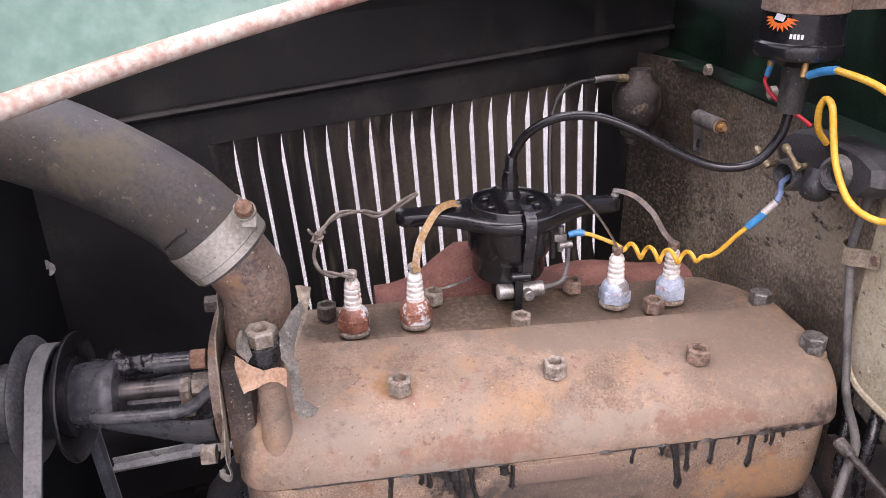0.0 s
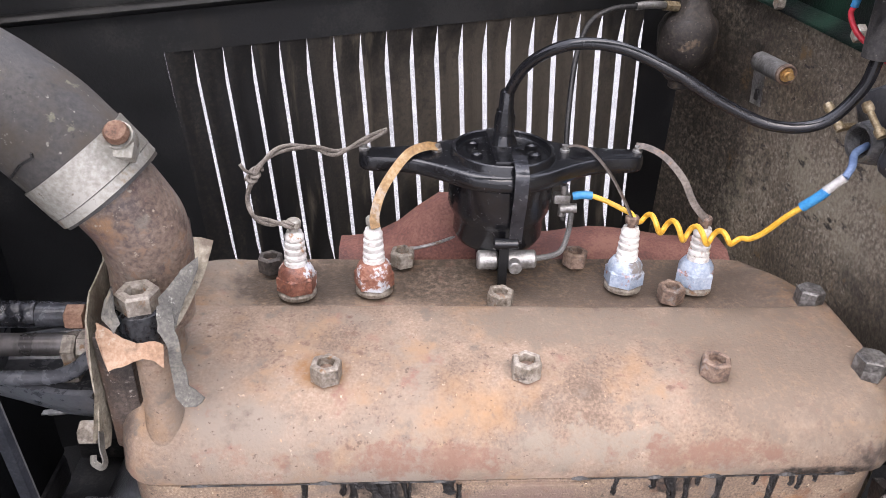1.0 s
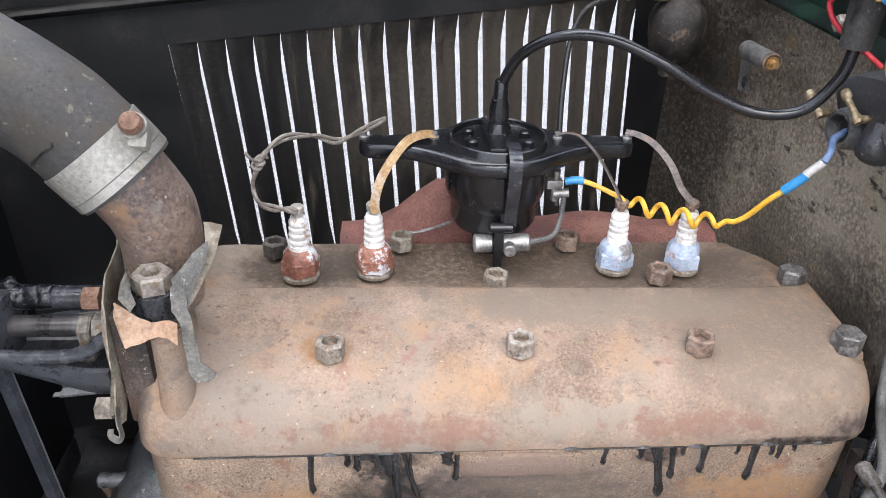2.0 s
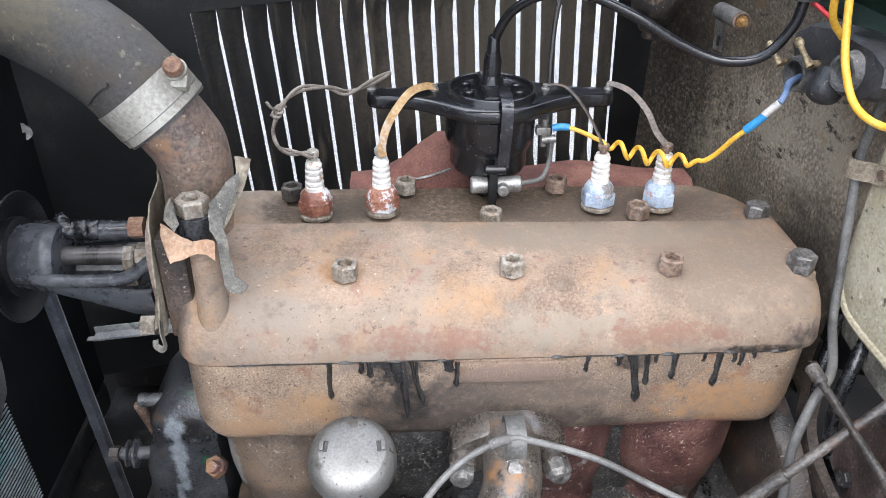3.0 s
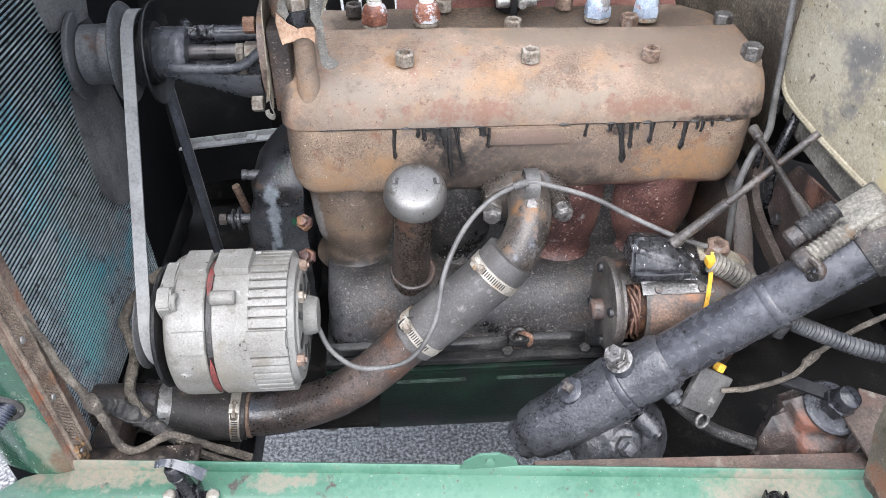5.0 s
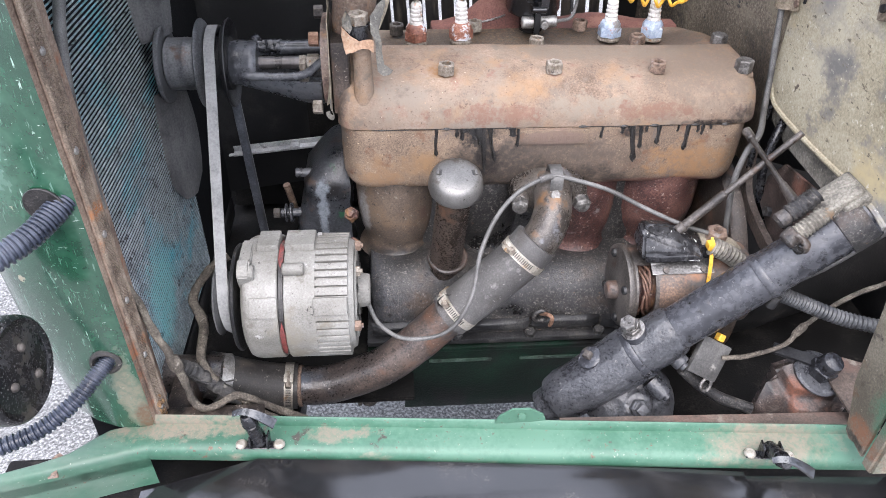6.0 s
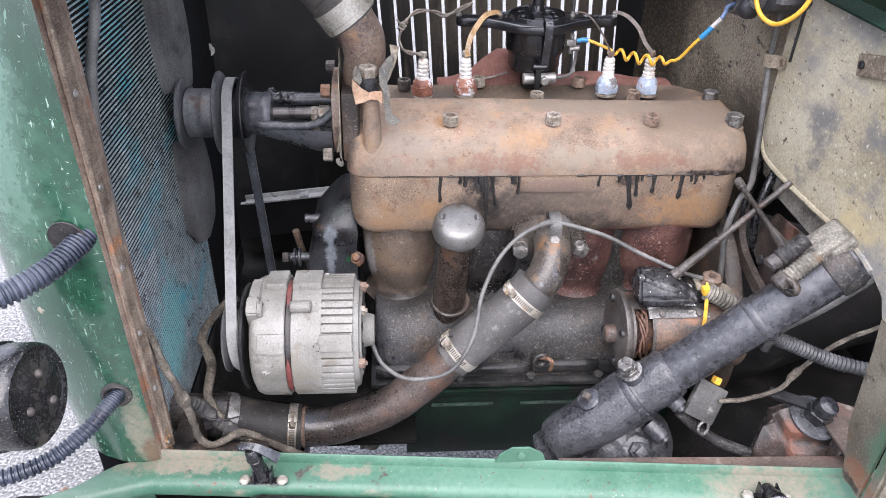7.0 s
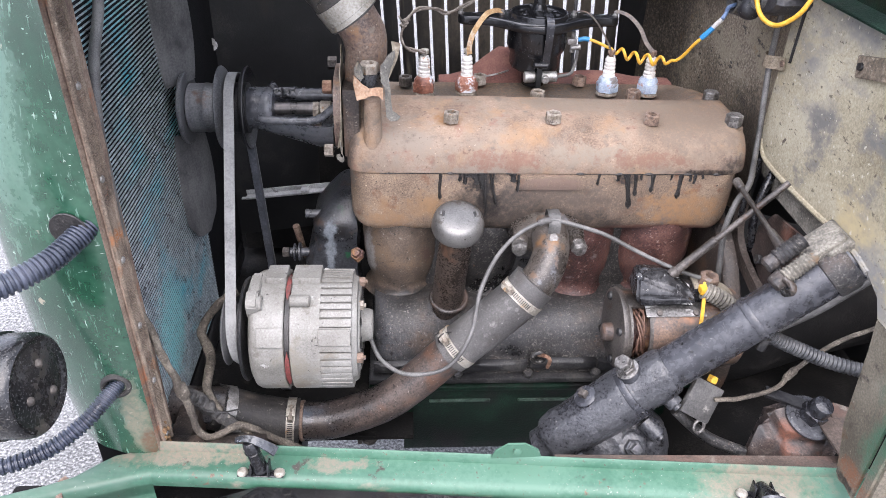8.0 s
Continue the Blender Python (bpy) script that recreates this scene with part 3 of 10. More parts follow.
TAR = surf("baked_black_oil", [(0.3, (0.008, 0.0075, 0.0075)), (0.7, (0.024, 0.022, 0.021))], scale=90, rough=(0.28, 0.5), bump=0.7, depth=0.0015, fine=420,
           layers=[((0.09, 0.082, 0.077), 420, 0.60, 0.67, 0.6, None)])
ASPHALT = surf("pale_dry_tarmac", [(0.28, (0.045, 0.045, 0.046)), (0.44, (0.105, 0.105, 0.105)), (0.54, (0.160, 0.160, 0.158)), (0.70, (0.29, 0.29, 0.285))], scale=3, rough=(0.85, 0.95), bump=0.5, fine=150, mixing=0.2, depth=0.005,
               layers=[((0.36, 0.36, 0.35), 120, 0.60, 0.66, 0.9, None), ((0.035, 0.035, 0.036), 90, 0.62, 0.69, 0.9, None)])
FENDER = surf("glossy_black_wing_paint", [(0.3, (0.006, 0.006, 0.006)), (0.6, (0.012, 0.012, 0.013)), (0.75, (0.03, 0.028, 0.026))], scale=14, rough=(0.10, 0.22), bump=0.04, coat=0.5)
CRIMP = surf("clear_crimp_sleeve", [(0.3, (0.42, 0.40, 0.38)), (0.7, (0.62, 0.60, 0.58))], scale=90, rough=(0.3, 0.45), metal=0.3, bump=0.1)
LABEL_ORANGE = surf("orange_printed_label", [(0.3, (0.75, 0.12, 0.02)), (0.7, (0.85, 0.22, 0.04))], scale=90, rough=(0.35, 0.45), bump=0.02)
LABEL_WHITE = surf("white_printed_label", [(0.3, (0.6, 0.6, 0.6)), (0.7, (0.75, 0.75, 0.75))], scale=90, rough=(0.35, 0.45), bump=0.02)
STAY_STEEL = surf("pale_bare_strip_steel", [(0.3, (0.24, 0.245, 0.25)), (0.5, (0.36, 0.365, 0.37)), (0.7, (0.48, 0.485, 0.49))], scale=30, rough=(0.4, 0.6), metal=0.2, bump=0.1,
                  layers=[((0.06, 0.058, 0.055), 30, 0.60, 0.68, 0.5, None)])
STRAW = surf("worn_amber_strip", [(0.3, (0.17, 0.095, 0.035)), (0.5, (0.30, 0.175, 0.070)), (0.7, (0.42, 0.30, 0.17))], scale=35, rough=(0.4, 0.55), bump=0.15,
             layers=[((0.36, 0.34, 0.31), 24, 0.55, 0.64, 0.4, None), ((0.10, 0.05, 0.02), 60, 0.61, 0.69, 0.6, None)])
DUSTY_IRON = surf("dust_caked_iron", [(0.28, (0.055, 0.050, 0.041)), (0.5, (0.140, 0.129, 0.108)), (0.68, (0.25, 0.232, 0.195))], scale=22, rough=(0.65, 0.85), bump=0.6, fine=300,
                  layers=[((0.045, 0.040, 0.034), 30, 0.54, 0.66, 0.6, None), ((0.20, 0.13, 0.075), 24, 0.63, 0.71, 0.8, None), ((0.38, 0.36, 0.31), 210, 0.64, 0.70, 0.85, None)])
OILY_STEEL = surf("oily_bright_steel", [(0.3, (0.06, 0.056, 0.052)), (0.5, (0.16, 0.152, 0.145)), (0.7, (0.30, 0.29, 0.28))], scale=70, rough=(0.25, 0.45), metal=0.6, bump=0.3)
SCRATCHED_BLACK = surf("scratched_black_enamel", [(0.3, (0.010, 0.010, 0.011)), (0.6, (0.024, 0.024, 0.026)), (0.75, (0.05, 0.05, 0.053))], scale=20, rough=(0.16, 0.30), bump=0.12, fine=160,
                       layers=[((0.55, 0.55, 0.54), 42, 0.635, 0.655, 0.5, (0.35, 2.0, 2.0)), ((0.55, 0.55, 0.54), 70, 0.655, 0.675, 0.5, (2.0, 0.5, 1.4)), ((0.11, 0.105, 0.10), 160, 0.63, 0.70, 0.6, None)])
STARTER_IRON = surf("oily_brown_starter_steel", [(0.3, (0.020, 0.017, 0.015)), (0.5, (0.060, 0.053, 0.048)), (0.68, (0.13, 0.115, 0.102))], scale=14, rough=(0.28, 0.48), metal=0.2, bump=0.3,
                    layers=[((0.11, 0.058, 0.034), 12, 0.56, 0.68, 0.6, None), ((0.008, 0.007, 0.007), 18, 0.57, 0.67, 0.3, None)])
# The last spot makes the front barrel darker at its foot.
BARREL = surf("dark_baked_barrel_iron", [(0.28, (0.044, 0.034, 0.028)), (0.5, (0.088, 0.066, 0.051)), (0.68, (0.145, 0.108, 0.080))], scale=12, rough=(0.42, 0.64), bump=0.4, fine=420, mixing=0.6,
              layers=[((0.165, 0.108, 0.066), 10, 0.53, 0.68, 0.7, None), ((0.030, 0.025, 0.022), 11, 0.55, 0.67, 0.35, None), ((0.085, 0.050, 0.040), 18, 0.57, 0.68, 0.5, None), ((0.22, 0.20, 0.175), 130, 0.615, 0.68, 0.6, None), ((0.020, 0.017, 0.016), 160, 0.60, 0.67, 0.4, None)],
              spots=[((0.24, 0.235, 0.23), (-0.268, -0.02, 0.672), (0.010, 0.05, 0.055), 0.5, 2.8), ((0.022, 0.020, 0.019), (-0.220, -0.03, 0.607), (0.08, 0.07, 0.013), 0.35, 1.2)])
# Pale blue flecks paint the gleam of the sky on the catch handle.
WING_BLACK = surf("gloss_black_enamel_blue_gleam", [(0.3, (0.01, 0.011, 0.013)), (0.7, (0.03, 0.032, 0.036))], scale=60, rough=(0.08, 0.2), bump=0.3, fine=140, coat=0.6,
                  layers=[((0.30, 0.32, 0.36), 60, 0.64, 0.70, 0.4, None)])
SMOOTH_BLACK = surf("smooth_gloss_black", [(0.3, (0.006, 0.006, 0.007)), (0.7, (0.016, 0.016, 0.018))], scale=30, rough=(0.14, 0.26), bump=0.05,
                    layers=[((0.07, 0.065, 0.06), 120, 0.66, 0.72, 0.6, None)])
EXHAUST = surf("red_oxide_manifold", [(0.3, (0.08, 0.030, 0.025)), (0.5, (0.14, 0.055, 0.043)), (0.68, (0.20, 0.095, 0.070))], scale=20, rough=(0.7, 0.85), bump=0.5)
# Brown dust, and a near-black spot that paints the left ribs' shadow.
LOUVRE = surf("dusty_black_steel_left_shadow", [(0.3, (0.0065, 0.0063, 0.006)), (0.5, (0.017, 0.0156, 0.014)), (0.68, (0.042, 0.036, 0.029))], scale=9, rough=(0.5, 0.7), bump=0.2, mixing=0.75, stretch=(1, 1, 0.25), spec=0.4,
              layers=[((0.100, 0.084, 0.063), 26, 0.55, 0.70, 0.8, (1.6, 1.6, 0.25)), ((0.012, 0.012, 0.012), 60, 0.60, 0.68, 0.5, None)],
              spots=[((0.080, 0.067, 0.052), (0.06, 0.47, 0.92), (0.26, 0.2, 0.15), 0.8, 1.2), ((0.0085, 0.0088, 0.0095), (-0.36, 0.38, 0.9), (0.17, 0.2, 0.4), 0.5, 0.8)])
PINK_EDGE = surf("chipped_primer_edge", [(0.3, (0.22, 0.10, 0.08)), (0.5, (0.32, 0.22, 0.18)), (0.68, (0.40, 0.36, 0.31))], scale=30, rough=(0.6, 0.75), bump=0.1)
CONDUIT_DARK = surf("dark_grey_conduit", [(0.3, (0.020, 0.021, 0.023)), (0.5, (0.045, 0.046, 0.048)), (0.7, (0.085, 0.085, 0.085))], scale=40, rough=(0.35, 0.55), bump=0.12)
BOLT_DULL = surf("dull_scratched_grey_plate", [(0.3, (0.035, 0.034, 0.033)), (0.5, (0.065, 0.063, 0.060)), (0.7, (0.11, 0.105, 0.10))], scale=30, rough=(0.4, 0.6), bump=0.1,
                 layers=[((0.20, 0.19, 0.175), 60, 0.63, 0.70, 0.6, None)])
GRIMY_BOWL = surf("rust_specked_grimy_iron", [(0.3, (0.011, 0.009, 0.008)), (0.5, (0.026, 0.021, 0.018)), (0.68, (0.060, 0.048, 0.039))], scale=20, rough=(0.5, 0.75), bump=0.6, fine=260,
                  layers=[((0.15, 0.11, 0.075), 45, 0.58, 0.67, 0.9, None), ((0.009, 0.008, 0.008), 18, 0.55, 0.66, 0.4, None), ((0.26, 0.225, 0.175), 190, 0.63, 0.69, 0.9, None)])
TOP_HOSE = surf("dusty_grey_brown_hose_rubber", [(0.3, (0.026, 0.024, 0.023)), (0.5, (0.050, 0.046, 0.043)), (0.7, (0.082, 0.074, 0.068))], scale=8, rough=(0.5, 0.72), bump=0.3, fine=330, mixing=0.62,
                layers=[((0.036, 0.038, 0.039), 5, 0.50, 0.64, 0.5, None), ((0.082, 0.066, 0.050), 9, 0.57, 0.72, 0.9, None), ((0.17, 0.16, 0.115), 75, 0.64, 0.69, 0.9, None), ((0.28, 0.265, 0.22), 210, 0.645, 0.69, 0.9, None), ((0.020, 0.018, 0.017), 60, 0.61, 0.69, 0.5, None)],
                spots=[((0.105, 0.092, 0.065), (-0.36, -0.015, 1.125), (0.05, 0.04, 0.035), 0.9, 2.4)])
HORN_BLACK = surf("speckled_gloss_black", [(0.3, (0.005, 0.005, 0.006)), (0.55, (0.011, 0.011, 0.012)), (0.72, (0.030, 0.030, 0.031))], scale=30, rough=(0.16, 0.32), bump=0.25, fine=220,
                  layers=[((0.13, 0.125, 0.12), 420, 0.585, 0.66, 0.7, None), ((0.060, 0.052, 0.042), 26, 0.57, 0.68, 0.6, None)])
OXIDE = surf("oily_red_oxide_plate", [(0.3, (0.014, 0.011, 0.010)), (0.5, (0.040, 0.029, 0.025)), (0.68, (0.085, 0.062, 0.054))], scale=14, rough=(0.32, 0.55), bump=0.35, spec=0.35,
             layers=[((0.15, 0.062, 0.040), 10, 0.56, 0.68, 0.5, None), ((0.10, 0.090, 0.083), 20, 0.58, 0.70, 0.6, None), ((0.008, 0.007, 0.007), 13, 0.52, 0.62, 0.25, None), ((0.20, 0.18, 0.165), 200, 0.63, 0.69, 0.7, None)],
             spots=[((0.17, 0.072, 0.046), (0.293, -0.318, 0.580), (0.026, 0.03, 0.034), 0.6, 1.6), ((0.010, 0.009, 0.009), (0.268, -0.28, 0.59), (0.012, 0.06, 0.05), 0.3, 1.2)])
PUMP_SLATE = surf("oily_slate_pump_casting", [(0.3, (0.026, 0.027, 0.031)), (0.5, (0.052, 0.054, 0.060)), (0.7, (0.095, 0.097, 0.104))], scale=12, rough=(0.20, 0.36), bump=0.25, fine=160, mixing=0.72,
                  layers=[((0.014, 0.013, 0.013), 12, 0.56, 0.68, 0.2, None), ((0.075, 0.058, 0.048), 22, 0.62, 0.71, 0.5, None)])

LEDGE_BROWN = surf("dark_brown_dusty_ledge", [(0.3, (0.036, 0.026, 0.021)), (0.5, (0.075, 0.054, 0.043)), (0.68, (0.125, 0.096, 0.077))], scale=14, rough=(0.7, 0.9), bump=0.3,
                   layers=[((0.13, 0.070, 0.052), 10, 0.52, 0.66, 0.8, None), ((0.20, 0.175, 0.145), 30, 0.60, 0.70, 0.9, None), ((0.03, 0.024, 0.02), 60, 0.62, 0.70, 0.7, None)])
OLD_RUBBER = surf("dusty_slate_black_rubber", [(0.3, (0.014, 0.014, 0.0155)), (0.5, (0.028, 0.028, 0.031)), (0.7, (0.055, 0.054, 0.056))], scale=14, rough=(0.34, 0.58), bump=0.3, fine=300, mixing=0.65,
                  layers=[((0.085, 0.070, 0.052), 22, 0.58, 0.70, 0.8, None), ((0.010, 0.010, 0.011), 16, 0.56, 0.66, 0.3, None), ((0.22, 0.20, 0.165), 190, 0.635, 0.69, 0.8, None)])
DUSTY_RUBBER = surf("dust_greyed_old_rubber", [(0.3, (0.040, 0.040, 0.041)), (0.5, (0.078, 0.077, 0.077)), (0.7, (0.135, 0.132, 0.128))], scale=22, rough=(0.4, 0.65), bump=0.6, fine=300, mixing=0.6, depth=0.003,
                    layers=[((0.022, 0.021, 0.021), 20, 0.55, 0.65, 0.4, None), ((0.19, 0.165, 0.12), 30, 0.59, 0.69, 0.8, None), ((0.33, 0.31, 0.27), 200, 0.63, 0.69, 0.8, None)])
SUMP_RIB = surf("worn_green_rib", [(0.3, (0.020, 0.040, 0.030)), (0.5, (0.045, 0.075, 0.060)), (0.7, (0.10, 0.13, 0.115))], scale=30, rough=(0.3, 0.5), bump=0.2,
                layers=[((0.010, 0.014, 0.012), 22, 0.54, 0.64, 0.4, None)])
CLIP_TAN = surf("dusty_tan_pressed_steel", [(0.3, (0.12, 0.095, 0.065)), (0.5, (0.22, 0.18, 0.13)), (0.7, (0.33, 0.28, 0.21))], scale=50, rough=(0.55, 0.75), bump=0.3,
                layers=[((0.10, 0.060, 0.035), 50, 0.57, 0.66, 0.8, None)])
GEAR_GREASE = surf("gritty_slate_grease", [(0.28, (0.016, 0.0165, 0.019)), (0.46, (0.030, 0.031, 0.035)), (0.60, (0.047, 0.0485, 0.053)), (0.74, (0.085, 0.087, 0.092))], scale=22, rough=(0.24, 0.44), bump=0.5, fine=260, mixing=0.55, depth=0.0018,
                   layers=[((0.013, 0.013, 0.0145), 12, 0.56, 0.68, 0.25, None), ((0.17, 0.165, 0.155), 230, 0.64, 0.70, 0.7, None)])
SCUFFED = surf("scuffed_bare_steel", [(0.3, (0.020, 0.0195, 0.019)), (0.5, (0.065, 0.063, 0.061)), (0.7, (0.16, 0.157, 0.154))], scale=35, rough=(0.3, 0.5), metal=0.4, bump=0.3, stretch=(0.4, 1, 1),
               layers=[((0.52, 0.51, 0.50), 60, 0.57, 0.64, 0.5, (0.4, 1.5, 1.5)), ((0.03, 0.029, 0.029), 30, 0.57, 0.66, 0.4, None)])
COVER_SLATE = surf("oily_slate_blue_cover", [(0.3, (0.013, 0.014, 0.017)), (0.5, (0.032, 0.034, 0.039)), (0.7, (0.062, 0.065, 0.071))], scale=14, rough=(0.26, 0.45), bump=0.4, fine=260, mixing=0.65,
                   layers=[((0.012, 0.011, 0.011), 12, 0.53, 0.64, 0.3, None), ((0.060, 0.040, 0.030), 20, 0.58, 0.67, 0.5, None), ((0.012, 0.080, 0.036), 22, 0.62, 0.68, 0.4, None), ((0.13, 0.128, 0.125), 150, 0.63, 0.69, 0.6, None)],
                   spots=[((0.17, 0.19, 0.21), (-0.331, 0.012, 0.705), (0.012, 0.03, 0.020), 0.7, 2.6), ((0.17, 0.19, 0.21), (-0.330, 0.012, 0.675), (0.010, 0.03, 0.028), 0.7, 2.6), ((0.17, 0.19, 0.21), (-0.332, 0.012, 0.640), (0.0085, 0.03, 0.030), 0.7, 2.4), ((0.16, 0.18, 0.20), (-0.338, 0.012, 0.605), (0.0055, 0.03, 0.030), 0.7, 2.0)])

# ---- mesh helpers ----


def thing(name, loc, label, category, group="", kind=""):
    ob = new(name)
    ob.empty_display_size = 0.02
    ob.matrix_basis = Matrix.Translation(loc)
    return tagged(ob, label, category, group, kind)


def finish(bm, mat, name, smooth=True, angle=38):
    bmesh.ops.recalc_face_normals(bm, faces=bm.faces)
    me = bpy.data.meshes.new(name)
    bm.to_mesh(me)
    bm.free()
    if smooth:
        me.shade_smooth()
        me.set_sharp_from_angle(angle=radians(angle))
    me.materials.append(mat)
    return me


def world_of(ob):
    m = ob.matrix_basis.copy()
    while ob.parent:
        m = ob.parent.matrix_basis @ ob.matrix_parent_inverse @ m
        ob = ob.parent
    return m


def part(name, bm, mat, parent, label="", smooth=True, angle=38):
    """Links a bmesh, drawn in the world's metres, as one mesh under parent."""
    ob = new(name, finish(bm, mat, name, smooth, angle))
    ob.parent = parent
    ob.matrix_parent_inverse = world_of(parent).inverted()
    return tagged(ob, label)


def solo(name, bm, mat, loc, label, category, group="", kind="", smooth=True, angle=38):
    bmesh.ops.translate(bm, vec=-Vector(loc), verts=bm.verts)
    ob = new(name, finish(bm, mat, name, smooth, angle))
    ob.matrix_basis = Matrix.Translation(loc)
    return tagged(ob, label, category, group, kind)


def frame_on(axis):
    """A turn that takes z to axis."""
    return Vector((0, 0, 1)).rotation_difference(Vector(axis).normalized()).to_matrix().to_4x4()


def box(bm, lo, hi, bevel=0.0, segs=2, m=None):
    size = [h - l for l, h in zip(lo, hi)]
    mid = [(h + l) / 2 for l, h in zip(lo, hi)]
    t = bmesh.new()
    bmesh.ops.create_cube(t, size=1, matrix=Matrix.Translation(mid) @ Matrix.Diagonal((*size, 1)))
    if bevel:
        bmesh.ops.bevel(t, geom=t.edges[:], offset=bevel, segments=segs, affect='EDGES', profile=0.6)
    join(bm, t, m)
    return bm


def join(bm, t, m=None):
    if m is not None:
        bmesh.ops.transform(t, matrix=m, verts=t.verts)
    lut = {}
    for v in t.verts:
        lut[v] = bm.verts.new(v.co)
    for f in t.faces:
        bm.faces.new([lut[v] for v in f.verts])
    t.free()


def lathe(bm, profile, base, axis=(0, 0, 1), segs=24, spin=0.0):
    """Turns a profile of (radius, height) about axis through base."""
    m = Matrix.Translation(base) @ frame_on(axis)
    rings = []
    for r, h in profile:
        if r < 1e-6:
            rings.append([bm.verts.new(m @ Vector((0, 0, h)))])
        else:
            rings.append([bm.verts.new(m @ Vector((r * math.cos(spin + math.tau * i / segs), r * math.sin(spin + math.tau * i / segs), h))) for i in range(segs)])
    for a, b in zip(rings, rings[1:]):
        for i in range(segs):
            j = (i + 1) % segs
            if len(a) == 1 and len(b) == 1:
                continue
            if len(a) == 1:
                bm.faces.new((a[0], b[i], b[j]))
            elif len(b) == 1:
                bm.faces.new((a[i], b[0], a[j]))
            else:
                bm.faces.new((a[i], b[i], b[j], a[j]))
    for ring, keep in ((rings[0], True), (rings[-1], True)):
        if len(ring) > 2:
            bm.faces.new(ring)
    return bm


def rod(bm, p, q, r, r2=None, segs=16, soft=0.0):
    d = Vector(q) - Vector(p)
    r2 = r if r2 is None else r2
    h = d.length
    if soft:
        pr = [(r - soft, 0), (r, soft), (r2, h - soft), (r2 - soft, h)]
    else:
        pr = [(r, 0), (r2, h)]
    return lathe(bm, pr, p, d, segs)


def spline(points, steps=8):
    """Catmull-Rom through the points."""
    p = [Vector(a) for a in points]
    p = [p[0] * 2 - p[1]] + p + [p[-1] * 2 - p[-2]]
    out = []
    for i in range(1, len(p) - 2):
        a, b, c, d = p[i - 1:i + 3]
        for k in range(steps):
            t = k / steps
            out.append(0.5 * ((2 * b) + (c - a) * t + (2 * a - 5 * b + 4 * c - d) * t * t + (3 * b - a - 3 * c + d) * t ** 3))
    out.append(p[-2])
    return out


def sweep(bm, path, shape, scale=None, closed=True, caps=True, up=None):
    """Carries a flat outline of (a, b) along a path, turning with it."""
    n = len(path)
    tangents = [(path[min(i + 1, n - 1)] - path[max(i - 1, 0)]).normalized() for i in range(n)]
    t0 = tangents[0]
    ref = Vector(up) if up else (Vector((0, 0, 1)) if abs(t0.z) < 0.9 else Vector((1, 0, 0)))
    u = (ref - t0 * ref.dot(t0)).normalized()
    rings = []
    for i, (p, t) in enumerate(zip(path, tangents)):
        if i:
            u = (u - t * u.dot(t)).normalized()
        v = t.cross(u)
        s = 1.0 if scale is None else scale(i / (n - 1))
        rings.append([bm.verts.new(p + (v * a + u * b) * s) for a, b in shape])
    k = len(shape)
    for a, b in zip(rings, rings[1:]):
        for i in range(k if closed else k - 1):
            j = (i + 1) % k
            bm.faces.new((a[i], b[i], b[j], a[j]))
    if caps and closed:
        bm.faces.new(rings[0])
        bm.faces.new(rings[-1])
    return bm


def circle(r, n=12):
    return [(r * math.cos(math.tau * i / n), r * math.sin(math.tau * i / n)) for i in range(n)]


def tube(bm, points, r, segs=12, steps=8, scale=None):
    return sweep(bm, spline(points, steps), circle(r, segs), scale)


def strip(bm, points, width, thick, up=None, steps=8, scale=None):
    w, t = width / 2, thick / 2
    return sweep(bm, spline(points, steps), [(-w, -t), (w, -t), (w, t), (-w, t)], scale, up=up)


def hexagon(bm, base, axis, r, h, spin=0.0, bore=0.0, chamfer=0.12):
    c = r * chamfer
    pr = [(r, 0), (r, h - c), (r - c, h)]
    if bore:
        pr += [(bore + 0.0006, h), (bore, h - 0.0007), (bore, h - 1.1 * bore), (0.0, h - 1.1 * bore)]
    else:
        pr += [(0.0, h)]
    return lathe(bm, pr, base, axis, 6, spin)


def rumple(bm, amount, size, seed=0.0):
    for v in bm.verts:
        v.co += noise.noise_vector(v.co * size + Vector((seed, seed, seed))) * amount


def ribbed(n, deep, base):
    """A scale for a corrugated hose of n ribs."""
    return lambda s: base * (1.0 + deep * (1 if math.sin(math.tau * n * s) > 0 else -1))

# ---- the setting: ground, bonnet, bulkhead, radiator end, sill ----
g = bmesh.new()
bmesh.ops.create_grid(g, x_segments=2, y_segments=2, size=400)
solo("ground", g, ASPHALT, (0, 0, 0), "pale grey dry tarmac under and round the car", "ground", kind="structure", smooth=False)


SLANT = 0.236


def far_y(x):
    """The far side of the bonnet, which narrows towards the radiator."""
    return 0.4606 + SLANT * x


LOUVRES = 19
PITCH = 0.02944
FIRST = -0.3312
LEAN = 0.0696


